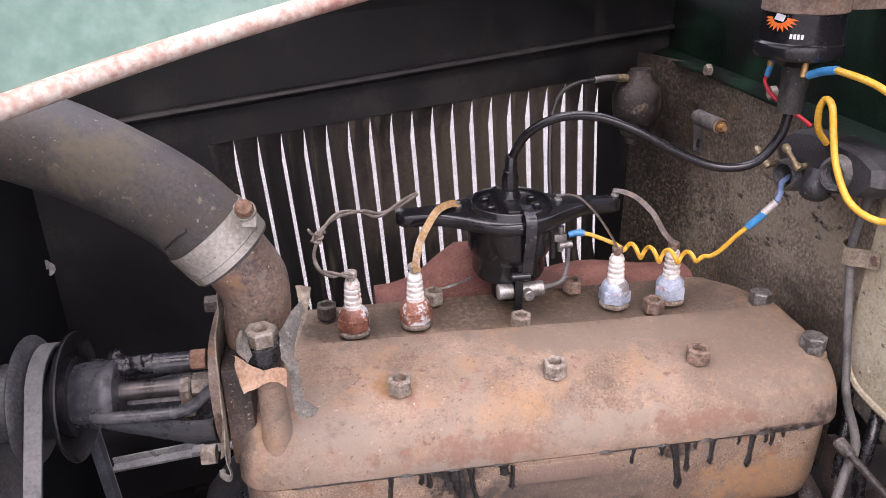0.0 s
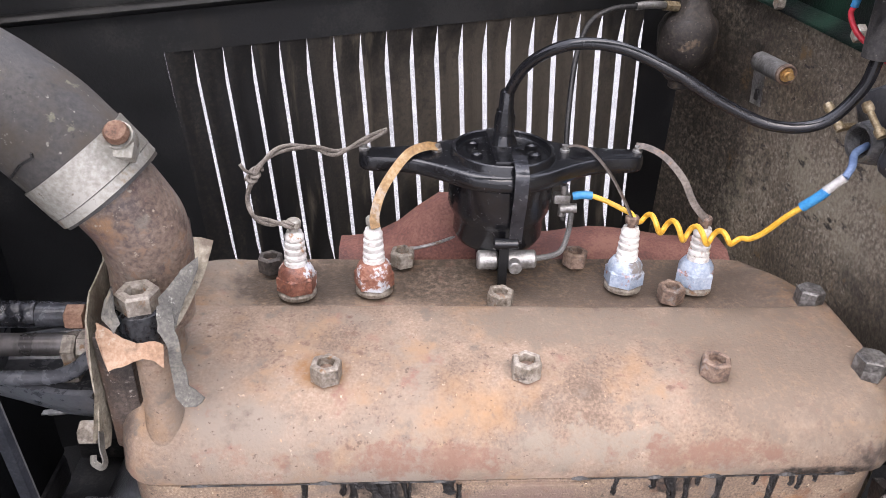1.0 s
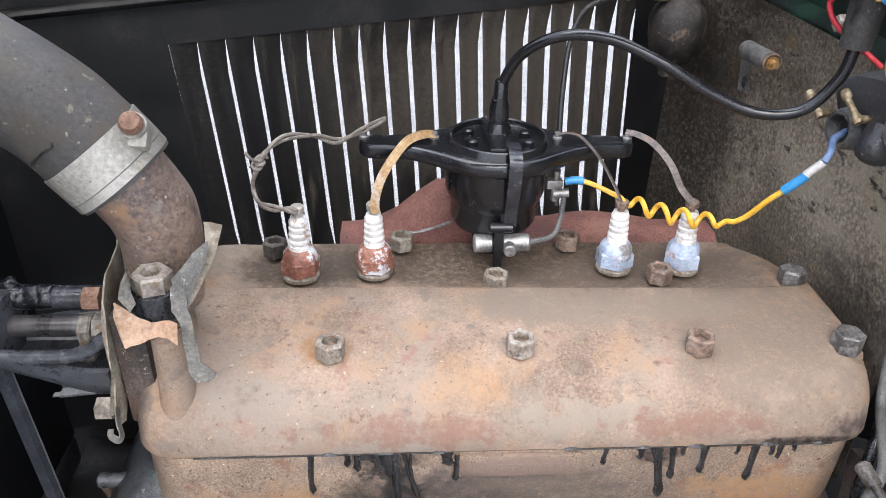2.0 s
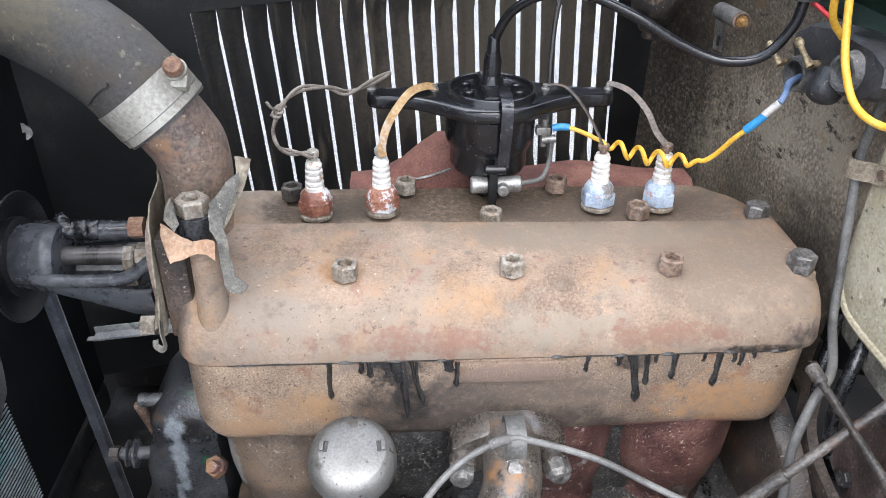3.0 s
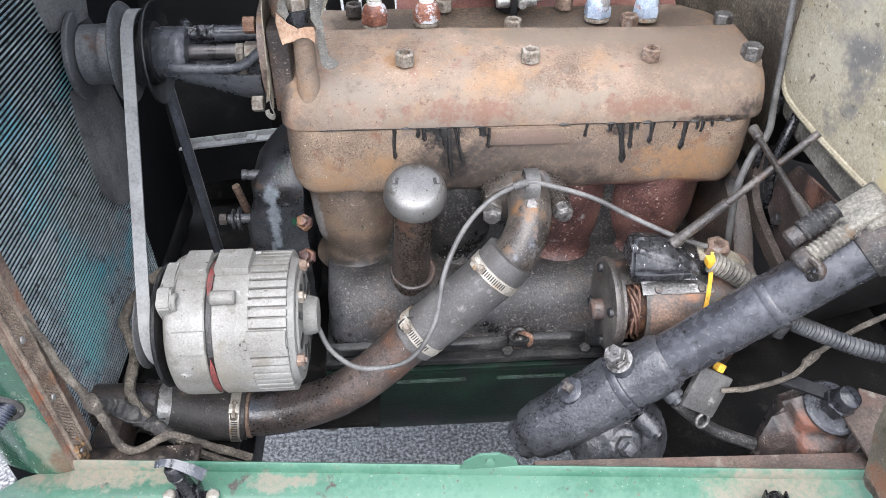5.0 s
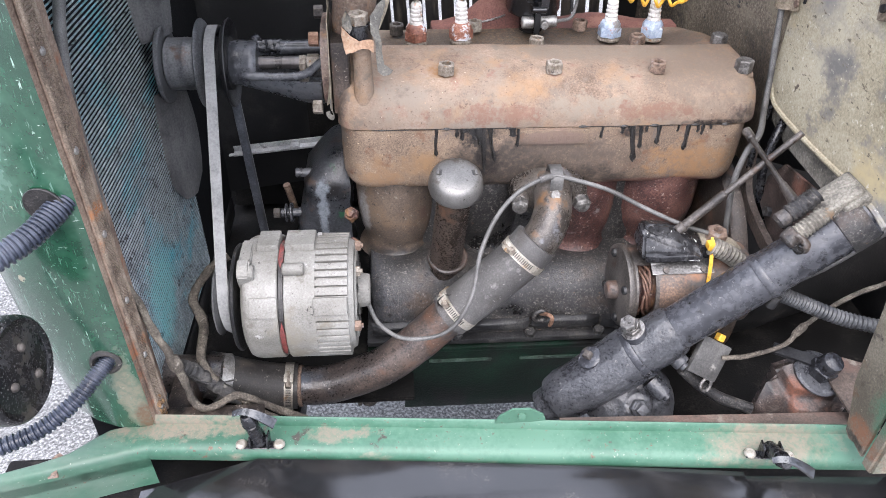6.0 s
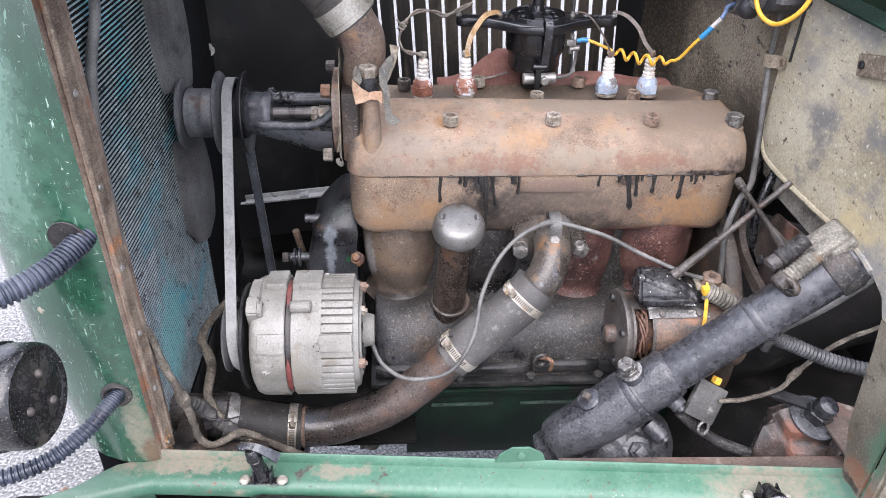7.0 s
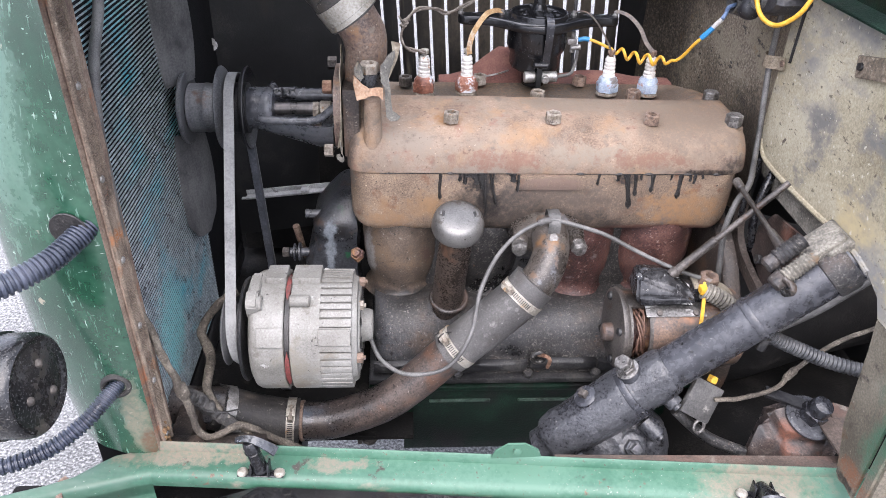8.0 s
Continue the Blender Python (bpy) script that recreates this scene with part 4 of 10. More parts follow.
def louvred_panel():
    panel = thing("louvred_bonnet_panel", (0, far_y(0), 0.6), "black-painted steel bonnet side panel with upright louvres", "car bonnet")
    top = lambda x: 1.0455 + 0.063 * x
    low = 0.735
    across = Vector((-SLANT, 1, 0)).normalized()

    def at(x, off, z):
        return Vector((x, far_y(x), z)) + across * off

    bm = bmesh.new()
    left, right = -0.56, 0.36
    xs = [left, -0.45, FIRST - PITCH * 0.5] + [FIRST + PITCH * (i + 0.5) for i in range(LOUVRES)] + [0.30, right]
    for z0, z1 in ((0.5, None), (None, 1.18)):
        for a, b in zip(xs, xs[1:]):
            za = (z0 if z0 else top(a), z1 if z1 else low)
            zb = (z0 if z0 else top(b), z1 if z1 else low)
            for off in (0.0, 0.0012):
                bm.faces.new([bm.verts.new(at(*q)) for q in ((a, off, za[0]), (b, off, zb[0]), (b, off, zb[1]), (a, off, za[1]))])
    for a, b, sa, sb in ((left, FIRST - PITCH * 0.5, 0, LEAN * 0.29), (FIRST + PITCH * (LOUVRES - 0.5), right, LEAN * 0.29, 0)):
        for off in (0.0, 0.0012):
            bm.faces.new([bm.verts.new(at(*q)) for q in ((a + sa, off, low), (b + sb, off, low), (b, off, top(b)), (a, off, top(a)))])
    bmesh.ops.remove_doubles(bm, verts=bm.verts, dist=1e-5)
    part("sheet", bm, BLACK_PAINT, panel, smooth=False)
    # each louvre: a rib beside its slot, pressed outwards, its slot pointed at both ends
    bm = bmesh.new()
    n = 14
    gap = 0.0037
    rows = []
    for k in range(n + 1):
        s = k / n
        pinch = min(1.0, min(s, 1 - s) * 7.0) ** 0.8
        row = []
        for u, d in ((-0.5, 0.0), (-0.42, 0.0), (-0.30, 0.0012), (-0.16, 0.0046), (0.0, 0.0070), (0.16, 0.0080), (0.5, 0.0084)):
            w = PITCH * u
            if u == 0.5:
                w = PITCH * 0.5 - gap * pinch
            row.append((w, d * pinch, s))
        rows.append(row)
    for inner in (0.0, 0.001):
        grid = [[bm.verts.new(Vector((w, 0, s)) + Vector((0, d + inner, 0))) for w, d, s in row] for row in rows]
        for ra, rb in zip(grid, grid[1:]):
            for i in range(len(ra) - 1):
                bm.faces.new((ra[i], ra[i + 1], rb[i + 1], rb[i]))
    first = None
    for i in range(LOUVRES):
        x = FIRST + PITCH * i
        m = Matrix.Translation(at(x + LEAN * (top(x) - low), 0.0014, low - 0.003)) @ Matrix.Rotation(math.atan2(SLANT, 1), 4, 'Z') @ Matrix.Shear('XY', 4, (-LEAN, 0)) @ Matrix.Diagonal((1.043, 1, top(x) - low + 0.006, 1))
        if first is None:
            t = bm.copy()
            bmesh.ops.transform(t, matrix=m, verts=t.verts)
            first = part("louvre", t, LOUVRE, panel)
            base = m
        else:
            ob = new("louvre", first.data)
            ob.parent = panel
            ob.matrix_parent_inverse = panel.matrix_basis.inverted()
            ob.matrix_basis = m @ base.inverted()
    bm.free()
    bm = bmesh.new()
    path = [at(x, -0.004, 1.099 + 0.075 * x) for x in (-0.56, -0.3, 0.0, 0.36)]
    sweep(bm, path, [(0.007 * a, 0.006 * b) for a, b in circle(1, 10)])
    part("bead", bm, BLACK_PAINT, panel, "rolled bead pressed along the panel")
    return panel


louvred_panel()


def far_bonnet_top():
    bm = bmesh.new()
    xs = [-0.56, -0.3, -0.05, 0.2, 0.37]
    prof = [(0.0, 1.178), (-0.006, 1.215), (-0.03, 1.252), (-0.08, 1.285), (-0.13, 1.302)]
    for lift in (0.0, 0.0015):
        grid = [[bm.verts.new((x, far_y(x) + 0.0006 + dy * (1 + 0.15 * x), z + 0.05 * x + lift)) for dy, z in prof] for x in xs]
        for a, b in zip(grid, grid[1:]):
            for i in range(len(prof) - 1):
                bm.faces.new((a[i], a[i + 1], b[i + 1], b[i]))
    ob = solo("closed_bonnet_half", bm, BLACK_PAINT, (0, 0.3, 1.3), "black inner face of the closed bonnet top", "car bonnet")
    return ob


far_bonnet_top()


def raised_bonnet():
    """The near half of the bonnet, folded up over the engine on its hinge."""
    lid = thing("raised_bonnet", (-0.2, -0.2, 1.25), "green-painted raised bonnet half with a chipped pinkish edge", "car bonnet")
    edge = [Vector(q) for q in ((-0.56, -0.53, 1.185), (-0.40, -0.39, 1.214), (-0.297, -0.305, 1.237), (-0.246, -0.266, 1.248), (-0.18, -0.230, 1.261), (0.0, -0.15, 1.295), (0.34, -0.02, 1.345))]
    path = spline(edge, 6)
    bm = bmesh.new()
    for lift in (0.0, 0.0014):
        grid = []
        for p in path:
            row = []
            for s in (0.0, 0.15, 0.4, 0.7, 1.0):
                row.append(bm.verts.new(p + Vector((-0.05 * s - lift, 0.10 * s + lift, 0.30 * s))))
            grid.append(row)
        for a, b in zip(grid, grid[1:]):
            for i in range(4):
                bm.faces.new((a[i], a[i + 1], b[i + 1], b[i]))
    part("sheet", bm, LID_GREEN, lid)
    bm = bmesh.new()
    sweep(bm, path, circle(0.0042, 10))
    part("rolled_edge", bm, PINK_EDGE, lid, "chipped pale pink and white rolled edge")
    return lid


raised_bonnet()


def bulkhead():
    wall = thing("bulkhead", (0.33, 0.1, 0.85), "grimy brown and cream steel bulkhead behind the engine", "bulkhead", kind="structure")
    # dark far half, bowed away from the engine
    bm = bmesh.new()
    ys = [0.022, 0.06, 0.12, 0.2, 0.3, 0.36, 0.40, 0.44, 0.48, 0.51, 0.54]
    zs = [0.62, 0.72, 0.82, 0.92, 1.0, 1.09]
    for off in (0.0, 0.002):
        grid = []
        for y in ys:
            grid.append([bm.verts.new((0.322 + 0.012 * min(1, (y - 0.022) / 0.06) - 0.02 * max(0, y - 0.3) - 1.3 * max(0, y - 0.33) ** 2 + off, y, z)) for z in zs])
        for a, b in zip(grid, grid[1:]):
            for i in range(len(zs) - 1):
                bm.faces.new((a[i], a[i + 1], b[i + 1], b[i]))
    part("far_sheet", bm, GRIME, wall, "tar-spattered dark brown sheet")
    # pale near half with its rounded lower corner
    bm = bmesh.new()
    edge = [(0.022, 1.09), (0.022, 0.882), (0.016, 0.862), (0.002, 0.847), (-0.02, 0.840), (-0.08, 0.838), (-0.16, 0.840), (-0.22, 0.843), (-0.27, 0.842), (-0.300, 0.836), (-0.330, 0.822), (-0.343, 0.802), (-0.42, 0.802), (-0.42, 1.09)]
    front = [bm.verts.new((0.320, y, z)) for y, z in edge]
    back = [bm.verts.new((0.324, y, z)) for y, z in edge]
    bm.faces.new(front)
    bm.faces.new(back)
    for i in range(len(edge)):
        j = (i + 1) % len(edge)
        bm.faces.new((front[i], front[j], back[j], back[i]))
    part("near_sheet", bm, TANK_PAINT, wall, "cream paint blotched grey and ochre with grime", smooth=False)
    # rusty strip that runs on down to the sill
    bm = bmesh.new()
    low = [(-0.343, 0.801), (-0.350, 0.76), (-0.356, 0.70), (-0.361, 0.655), (-0.375, 0.618), (-0.383, 0.592), (-0.392, 0.588), (-0.402, 0.592), (-0.42, 0.589), (-0.42, 0.801)]
    front = [bm.verts.new((0.320, y, z)) for y, z in low]
    back = [bm.verts.new((0.324, y, z)) for y, z in low]
    bm.faces.new(front)
    bm.faces.new(back)
    for i in range(len(low)):
        j = (i + 1) % len(low)
        bm.faces.new((front[i], front[j], back[j], back[i]))
    part("side_strip", bm, POST, wall, "tan and green rusty side strip", smooth=False)
    # rolled lip round the opening
    bm = bmesh.new()
    lip = [Vector((0.321, y, z)) for y, z in edge[2:10]]
    sweep(bm, spline([tuple(q) for q in lip], 4), circle(0.0045, 8))
    part("lip", bm, TANK_PAINT, wall)
    # caked rail below the near half
    bm = bmesh.new()
    rail = [(0.012, 0.842), (-0.262, 0.834), (-0.262, 0.806), (-0.22, 0.800), (-0.06, 0.800), (0.0, 0.812)]
    front = [bm.verts.new((0.3255, y, z)) for y, z in rail]
    back = [bm.verts.new((0.345, y, z)) for y, z in rail]
    bm.faces.new(front)
    bm.faces.new(back)
    for i in range(len(rail)):
        j = (i + 1) % len(rail)
        bm.faces.new((front[i], front[j], back[j], back[i]))
    bmesh.ops.bevel(bm, geom=bm.edges[:], offset=0.003, segments=2, affect='EDGES')
    part("rail", bm, DUSTY_IRON, wall, "dust-caked steel rail")
    return wall


bulkhead()

# cowl above the bulkhead, with its shelf
bm = bmesh.new()
path = [(0.305, 0.54), (0.305, 0.3), (0.302, 0.1), (0.300, -0.1), (0.30, -0.46)]
for off in (0.0, 0.0016):
    lo = [bm.verts.new((x + off, y, 1.086 + off)) for x, y in path]
    mid = [bm.verts.new((x + 0.028, y, 1.092 + off)) for x, y in path]
    hi = [bm.verts.new((x + 0.045, y, 1.42)) for x, y in path]
    for r, s in ((lo, mid), (mid, hi)):
        for i in range(len(path) - 1):
            bm.faces.new((r[i], r[i + 1], s[i + 1], s[i]))
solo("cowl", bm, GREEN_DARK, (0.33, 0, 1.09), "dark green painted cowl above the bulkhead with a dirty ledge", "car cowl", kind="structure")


def radiator_end():
    rad = thing("radiator", (-0.57, 0.06, 0.5), "radiator with dark closely spaced fins and teal stains", "radiator")
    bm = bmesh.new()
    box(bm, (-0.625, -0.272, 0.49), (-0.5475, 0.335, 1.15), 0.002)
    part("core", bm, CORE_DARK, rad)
    # fins run across the core
    v, f = [], []
    n = 112
    FIN_END = 0.105
    for i in range(n):
        z = 0.505 + i * (0.635 / n)
        k = len(v)
        for y in (-0.270, FIN_END):
            v += [(-0.5476, y, z), (-0.5458, y, z + 0.0001), (-0.5458, y, z + 0.0013), (-0.5476, y, z + 0.0014)]
        f += [(k + 1, k + 5, k + 6, k + 2), (k, k + 4, k + 5, k + 1), (k + 2, k + 6, k + 7, k + 3), (k, k + 1, k + 2, k + 3), (k + 4, k + 7, k + 6, k + 5)]
    me = bpy.data.meshes.new("finned_face")
    me.from_pydata(v, [], f)
    me.materials.append(CORE)
    ob = new("finned_face", me)
    ob.parent = rad
    ob.matrix_parent_inverse = rad.matrix_basis.inverted()
    tagged(ob, "thin dusty fins stained teal", kind="stuff")
    bm = bmesh.new()
    box(bm, (-0.64, -0.27, 1.15), (-0.545, 0.335, 1.32), 0.02, 3)
    part("top_tank", bm, BLACK_PAINT, rad)
    bm = bmesh.new()
    box(bm, (-0.64, -0.27, 0.44), (-0.545, 0.335, 0.492), 0.012, 3)
    part("bottom_tank", bm, DARK_IRON, rad)
    bm = bmesh.new()
    rod(bm, (-0.555, 0.02, 1.2), (-0.50, 0.02, 1.175), 0.03, segs=20)
    part("top_neck", bm, DARK_IRON, rad)
    bm = bmesh.new()
    rod(bm, (-0.555, -0.19, 0.535), (-0.47, -0.19, 0.53), 0.027, segs=20)
    part("bottom_neck", bm, PIPE, rad)
    return rad


radiator_end()


def shell():
    sh = thing("radiator_shell", (-0.6, -0.29, 0.53), "scratched green radiator shell with a webbing strip along its edge", "radiator shell")
    bm = bmesh.new()
    rows = [(-0.532, -0.300), (-0.545, -0.304), (-0.575, -0.300), (-0.605, -0.288), (-0.632, -0.268), (-0.655, -0.235), (-0.668, -0.19), (-0.67, 0.0)]
    zs = [0.5575, 0.6, 0.7, 0.8, 0.88, 0.95, 1.0, 1.05, 1.1, 1.15, 1.2, 1.28, 1.35]
    # a round hole for the upper cable: leave it to a dark bored grommet
    # the side bends in above z 0.90 so that its top mirrors more sky
    for off in (0.0, 0.0015):
        grid = [[bm.verts.new((x + 0.012 * (z - 0.85) * (1 if i else 0) - 0.024 * min(1.0, max(0.0, (z - 0.58) / 0.14)) * min(1.0, i / 4) + off * 0.5, y + off - 0.018 * max(0, z - 0.6) + 0.36 * max(0.0, z - 0.90) ** 1.35 * min(1.0, i / 3), z)) for z in zs] for i, (x, y) in enumerate(rows)]
        for a, b in zip(grid, grid[1:]):
            for i in range(len(zs) - 1):
                bm.faces.new((a[i], a[i + 1], b[i + 1], b[i]))
    part("side", bm, GREEN, sh)
    bm = bmesh.new()
    grid = []
    for z in zs:
        s = -0.018 * max(0, z - 0.6)
        grid.append([bm.verts.new(q) for q in ((-0.5325, -0.302 + s, z), (-0.5305, -0.296 + s, z), (-0.5300, -0.25, z), (-0.533, -0.25, z))])
    for a, b in zip(grid, grid[1:]):
        for i in range(3):
            bm.faces.new((a[i], a[i + 1], b[i + 1], b[i]))
    part("inner_flange", bm, RUSTY_LEDGE, sh)
    bm = bmesh.new()
    pts = [(-0.5275, -0.283 - 0.018 * max(0, z - 0.6), z) for z in (0.535, 0.6, 0.7, 0.8, 0.9, 1.0, 1.1, 1.2, 1.35)]
    strip(bm, pts, 0.024, 0.004, up=(1, 0, 0), steps=24)
    rumple(bm, 0.0005, 60)
    part("webbing", bm, RUSTY_LEDGE, sh, "rusty brown backing of the strip")
    # stitches of the weave, row upon row, between two rolled edges
    line = spline(pts, 40)
    v, f = [], []
    rng = random.Random(5)
    z, row = 0.540, 0
    while z < 1.34:
        k = min(range(len(line)), key=lambda i: abs(line[i].z - z))
        q = line[k]
        for c in range(5):
            dy = -0.0088 + 0.0037 * c + (0.0018 if row % 2 else 0.0) + rng.uniform(-0.0004, 0.0004)
            o = Vector((q.x + 0.0018 + rng.uniform(-0.0003, 0.0003), q.y + dy, z + rng.uniform(-0.0004, 0.0004)))
            n0 = len(v)
            w, h, d = 0.00165, 0.00155, 0.0013 + rng.uniform(-0.0003, 0.0004)
            lean = 0.0007 if row % 2 else -0.0007
            v += [tuple(o + Vector(p)) for p in ((0, -w, 0), (0, lean, -h), (0, w, 0), (0, -lean, h), (d, -w * 0.45, -h * 0.2), (d, w * 0.45, -h * 0.2), (d, w * 0.45, h * 0.3), (d, -w * 0.45, h * 0.3))]
            f += [(n0, n0 + 1, n0 + 4), (n0 + 1, n0 + 5, n0 + 4), (n0 + 1, n0 + 2, n0 + 5), (n0 + 2, n0 + 6, n0 + 5), (n0 + 2, n0 + 3, n0 + 6), (n0 + 3, n0 + 7, n0 + 6), (n0 + 3, n0, n0 + 7), (n0, n0 + 4, n0 + 7), (n0 + 4, n0 + 5, n0 + 6, n0 + 7)]
        z += 0.0029
        row += 1
    me = bpy.data.meshes.new("weave")
    me.from_pydata(v, [], f)
    me.materials.append(WEBBING)
    ob = new("weave", me)
    ob.parent = sh
    ob.matrix_parent_inverse = sh.matrix_basis.inverted()
    tagged(ob, "coarse brown woven stitches", kind="stuff")
    for dy, r in ((-0.0118, 0.0023), (0.0118, 0.0026)):
        bm = bmesh.new()
        tube(bm, [(x + 0.0022, y + dy, z) for x, y, z in pts], r, 10, 24)
        rumple(bm, 0.0009, 130, dy * 500)
        part("rolled_welt", bm, WEBBING, sh, "rolled frayed edge of the strip")
    for z in (0.575, 0.67, 0.757, 0.85, 0.95, 1.05):
        bm = bmesh.new()
        lathe(bm, [(0.0042, 0), (0.0038, 0.0016), (0.002, 0.0026), (0, 0.003)], (-0.5248, -0.285 - 0.018 * max(0, z - 0.6), z), (1, 0, 0), 10)
        part("rivet", bm, ZINC, sh, "bright domed rivet")
    # rust crust where the strip meets the sill
    rng = random.Random(12)
    for k in range(9):
        bm = bmesh.new()
        r = rng.uniform(0.0022, 0.0050)
        lathe(bm, [(0, -r * 0.6), (r * 0.8, -r * 0.3), (r, 0.1 * r), (r * 0.6, r * 0.5), (0, r * 0.6)], (-0.5245 + rng.uniform(-0.001, 0.002), -0.286 + rng.uniform(-0.011, 0.010), 0.560 + 0.0045 * k + rng.uniform(-0.003, 0.003)), (1, 0.2, 0.3), 9)
        rumple(bm, 0.0014, 260, k)
        part("rust_crust", bm, CRUST, sh, "orange lump of rust")
    bm = bmesh.new()
    lathe(bm, [(0.0165, -0.002), (0.0182, 0.001), (0.0175, 0.0045), (0.0145, 0.006), (0.0115, 0.0045), (0.0105, -0.004), (0, -0.004)], (-0.562, -0.3035, 0.679), (0.1, -1, 0), 24)
    part("grommet", bm, RUBBER, sh, "dusty rubber grommet")
    bm = bmesh.new()
    lathe(bm, [(0.0205, -0.001), (0.0206, 0.0006), (0.0200, 0.0012), (0.0, 0.0012)], (-0.5625, -0.3098, 0.900), (-0.11, -1, -0.02), 28)
    part("cable_hole", bm, TAR, sh, "dark round cable hole")
    return sh


shell()


def sill_y(x):
    return -0.334 - 0.075 * (x + 0.1)


def sill():
    ob = thing("bonnet_sill", (-0.1, -0.36, 0.56), "dusty green painted bonnet sill with worn brown patches", "car sill")
    xs = [-0.535, -0.45, -0.3, -0.15, 0.0, 0.15, 0.27, 0.38]
    prof = [(0.030, 0.562), (0.012, 0.563), (0.0085, 0.566), (0.0075, 0.572), (0.0055, 0.5735), (0.003, 0.571), (0.001, 0.561), (-0.010, 0.5595), (-0.025, 0.558), (-0.031, 0.5555), (-0.035, 0.551), (-0.0365, 0.543), (-0.035, 0.538)]
    bm = bmesh.new()
    for off in (0.0, -0.0018):
        grid = [[bm.verts.new((x, sill_y(x) + dy, z + off)) for dy, z in prof[2:]] for x in xs]
        for a, b in zip(grid, grid[1:]):
            for i in range(len(prof) - 3):
                bm.faces.new((a[i], a[i + 1], b[i + 1], b[i]))
    part("ledge", bm, GREEN_DUSTY, ob)
    # the narrow end that runs on in front of the radiator shell
    bm = bmesh.new()
    for off in (0.0, -0.0018):
        grid = [[bm.verts.new((x, yb + (yf - yb) * k, z + off - d)) for k, z in ((0.0, 0.545), (0.02, 0.5570), (0.2, 0.5600), (0.72, 0.5580), (0.86, 0.5555), (0.95, 0.551), (1.0, 0.543), (1.0, 0.525), (0.97, 0.490))] for x, yb, yf, d in ((-0.5345, -0.2935, -0.3376, 0.0), (-0.56, -0.2965, -0.3430, 0.0005), (-0.588, -0.3030, -0.3500, 0.001), (-0.606, -0.3160, -0.3545, 0.0015), (-0.628, -0.3350, -0.3600, 0.002), (-0.66, -0.3480, -0.3670, 0.003), (-0.71, -0.3620, -0.3760, 0.005))]
        for a, b in zip(grid, grid[1:]):
            for i in range(8):
                bm.faces.new((a[i], a[i + 1], b[i + 1], b[i]))
    part("ledge_end", bm, GREEN_DUSTY, ob)
    bm = bmesh.new()
    strip(bm, [(-0.634, -0.340, 0.5560), (-0.640, -0.349, 0.5555), (-0.642, -0.358, 0.552), (-0.641, -0.364, 0.545)], 0.012, 0.0020, up=(0, -0.2, 1))
    rumple(bm, 0.001, 120)
    part("joint_strap", bm, NUT_RUST, ob, "rusty strap over the sill joint")
    bm = bmesh.new()
    for off in (0.0, -0.0018):
        grid = [[bm.verts.new((x, sill_y(x) + dy, z + off)) for dy, z in ((0.0045, 0.566), (0.012 + 0.03 * max(0.0, x + 0.02), 0.5655), (0.018 + 0.045 * max(0.0, x + 0.02), 0.564), (0.020 + 0.045 * max(0.0, x + 0.02), 0.54))] for x in (-0.02, 0.06, 0.15, 0.25, 0.38)]
        for a, b in zip(grid, grid[1:]):
            for i in range(3):
                bm.faces.new((a[i], a[i + 1], b[i + 1], b[i]))
    part("inner_ledge", bm, LEDGE_BROWN, ob, "dark brown dusty inner ledge")
    bm = bmesh.new()
    pts = [(-0.105, 0.0), (-0.100, 0.012), (-0.084, 0.024), (-0.062, 0.024), (-0.044, 0.012), (-0.040, 0.0)]
    a = [bm.verts.new((x, -0.333, 0.572 + z)) for x, z in pts]
    b = [bm.verts.new((x, -0.330, 0.572 + z)) for x, z in pts]
    bm.faces.new(a)
    bm.faces.new(b)
    for i in range(6):
        j = (i + 1) % 6
        bm.faces.new((a[i], a[j], b[j], b[i]))
    tab = part("tab", bm, GREEN_DUSTY, ob, "green tab bolted to the steering box", smooth=False)
    bm = bmesh.new()
    lathe(bm, [(0.0055, 0), (0.005, 0.003), (0, 0.004)], (-0.072, -0.3335, 0.585), (0, -1, 0.2), 12)
    part("bolt_head", bm, GREEN_DUSTY, tab)
    return ob


sill()

# wing below the sill
bm = bmesh.new()
prof = [(-0.033, 0.552), (-0.040, 0.560), (-0.062, 0.562), (-0.12, 0.553), (-0.2, 0.52), (-0.32, 0.46), (-0.45, 0.36)]
xs = [-0.56, -0.4, -0.2, 0.0, 0.1, 0.2]
grid = [[bm.verts.new((x, sill_y(x) + dy, z - 0.012 - 0.9 * max(0, x + 0.3) ** 2 * 0.05 - 0.45 * max(0, -0.40 - x))) for dy, z in prof] for x in xs]
for a, b in zip(grid, grid[1:]):
    for i in range(len(prof) - 1):
        bm.faces.new((a[i], a[i + 1], b[i + 1], b[i]))
solo("front_wing", bm, FENDER, (-0.1, -0.45, 0.5), "glossy black painted front wing below the sill", "car wing")
bm = bmesh.new()
box(bm, (0.03, -0.47, 0.50), (0.42, -0.385, 0.537), 0.008, 2, pose(0, 0, 0, 0, 0, -4))
solo("splash_apron", bm, FENDER, (0.2, -0.45, 0.5), "dusty black apron beside the sill", "car apron")


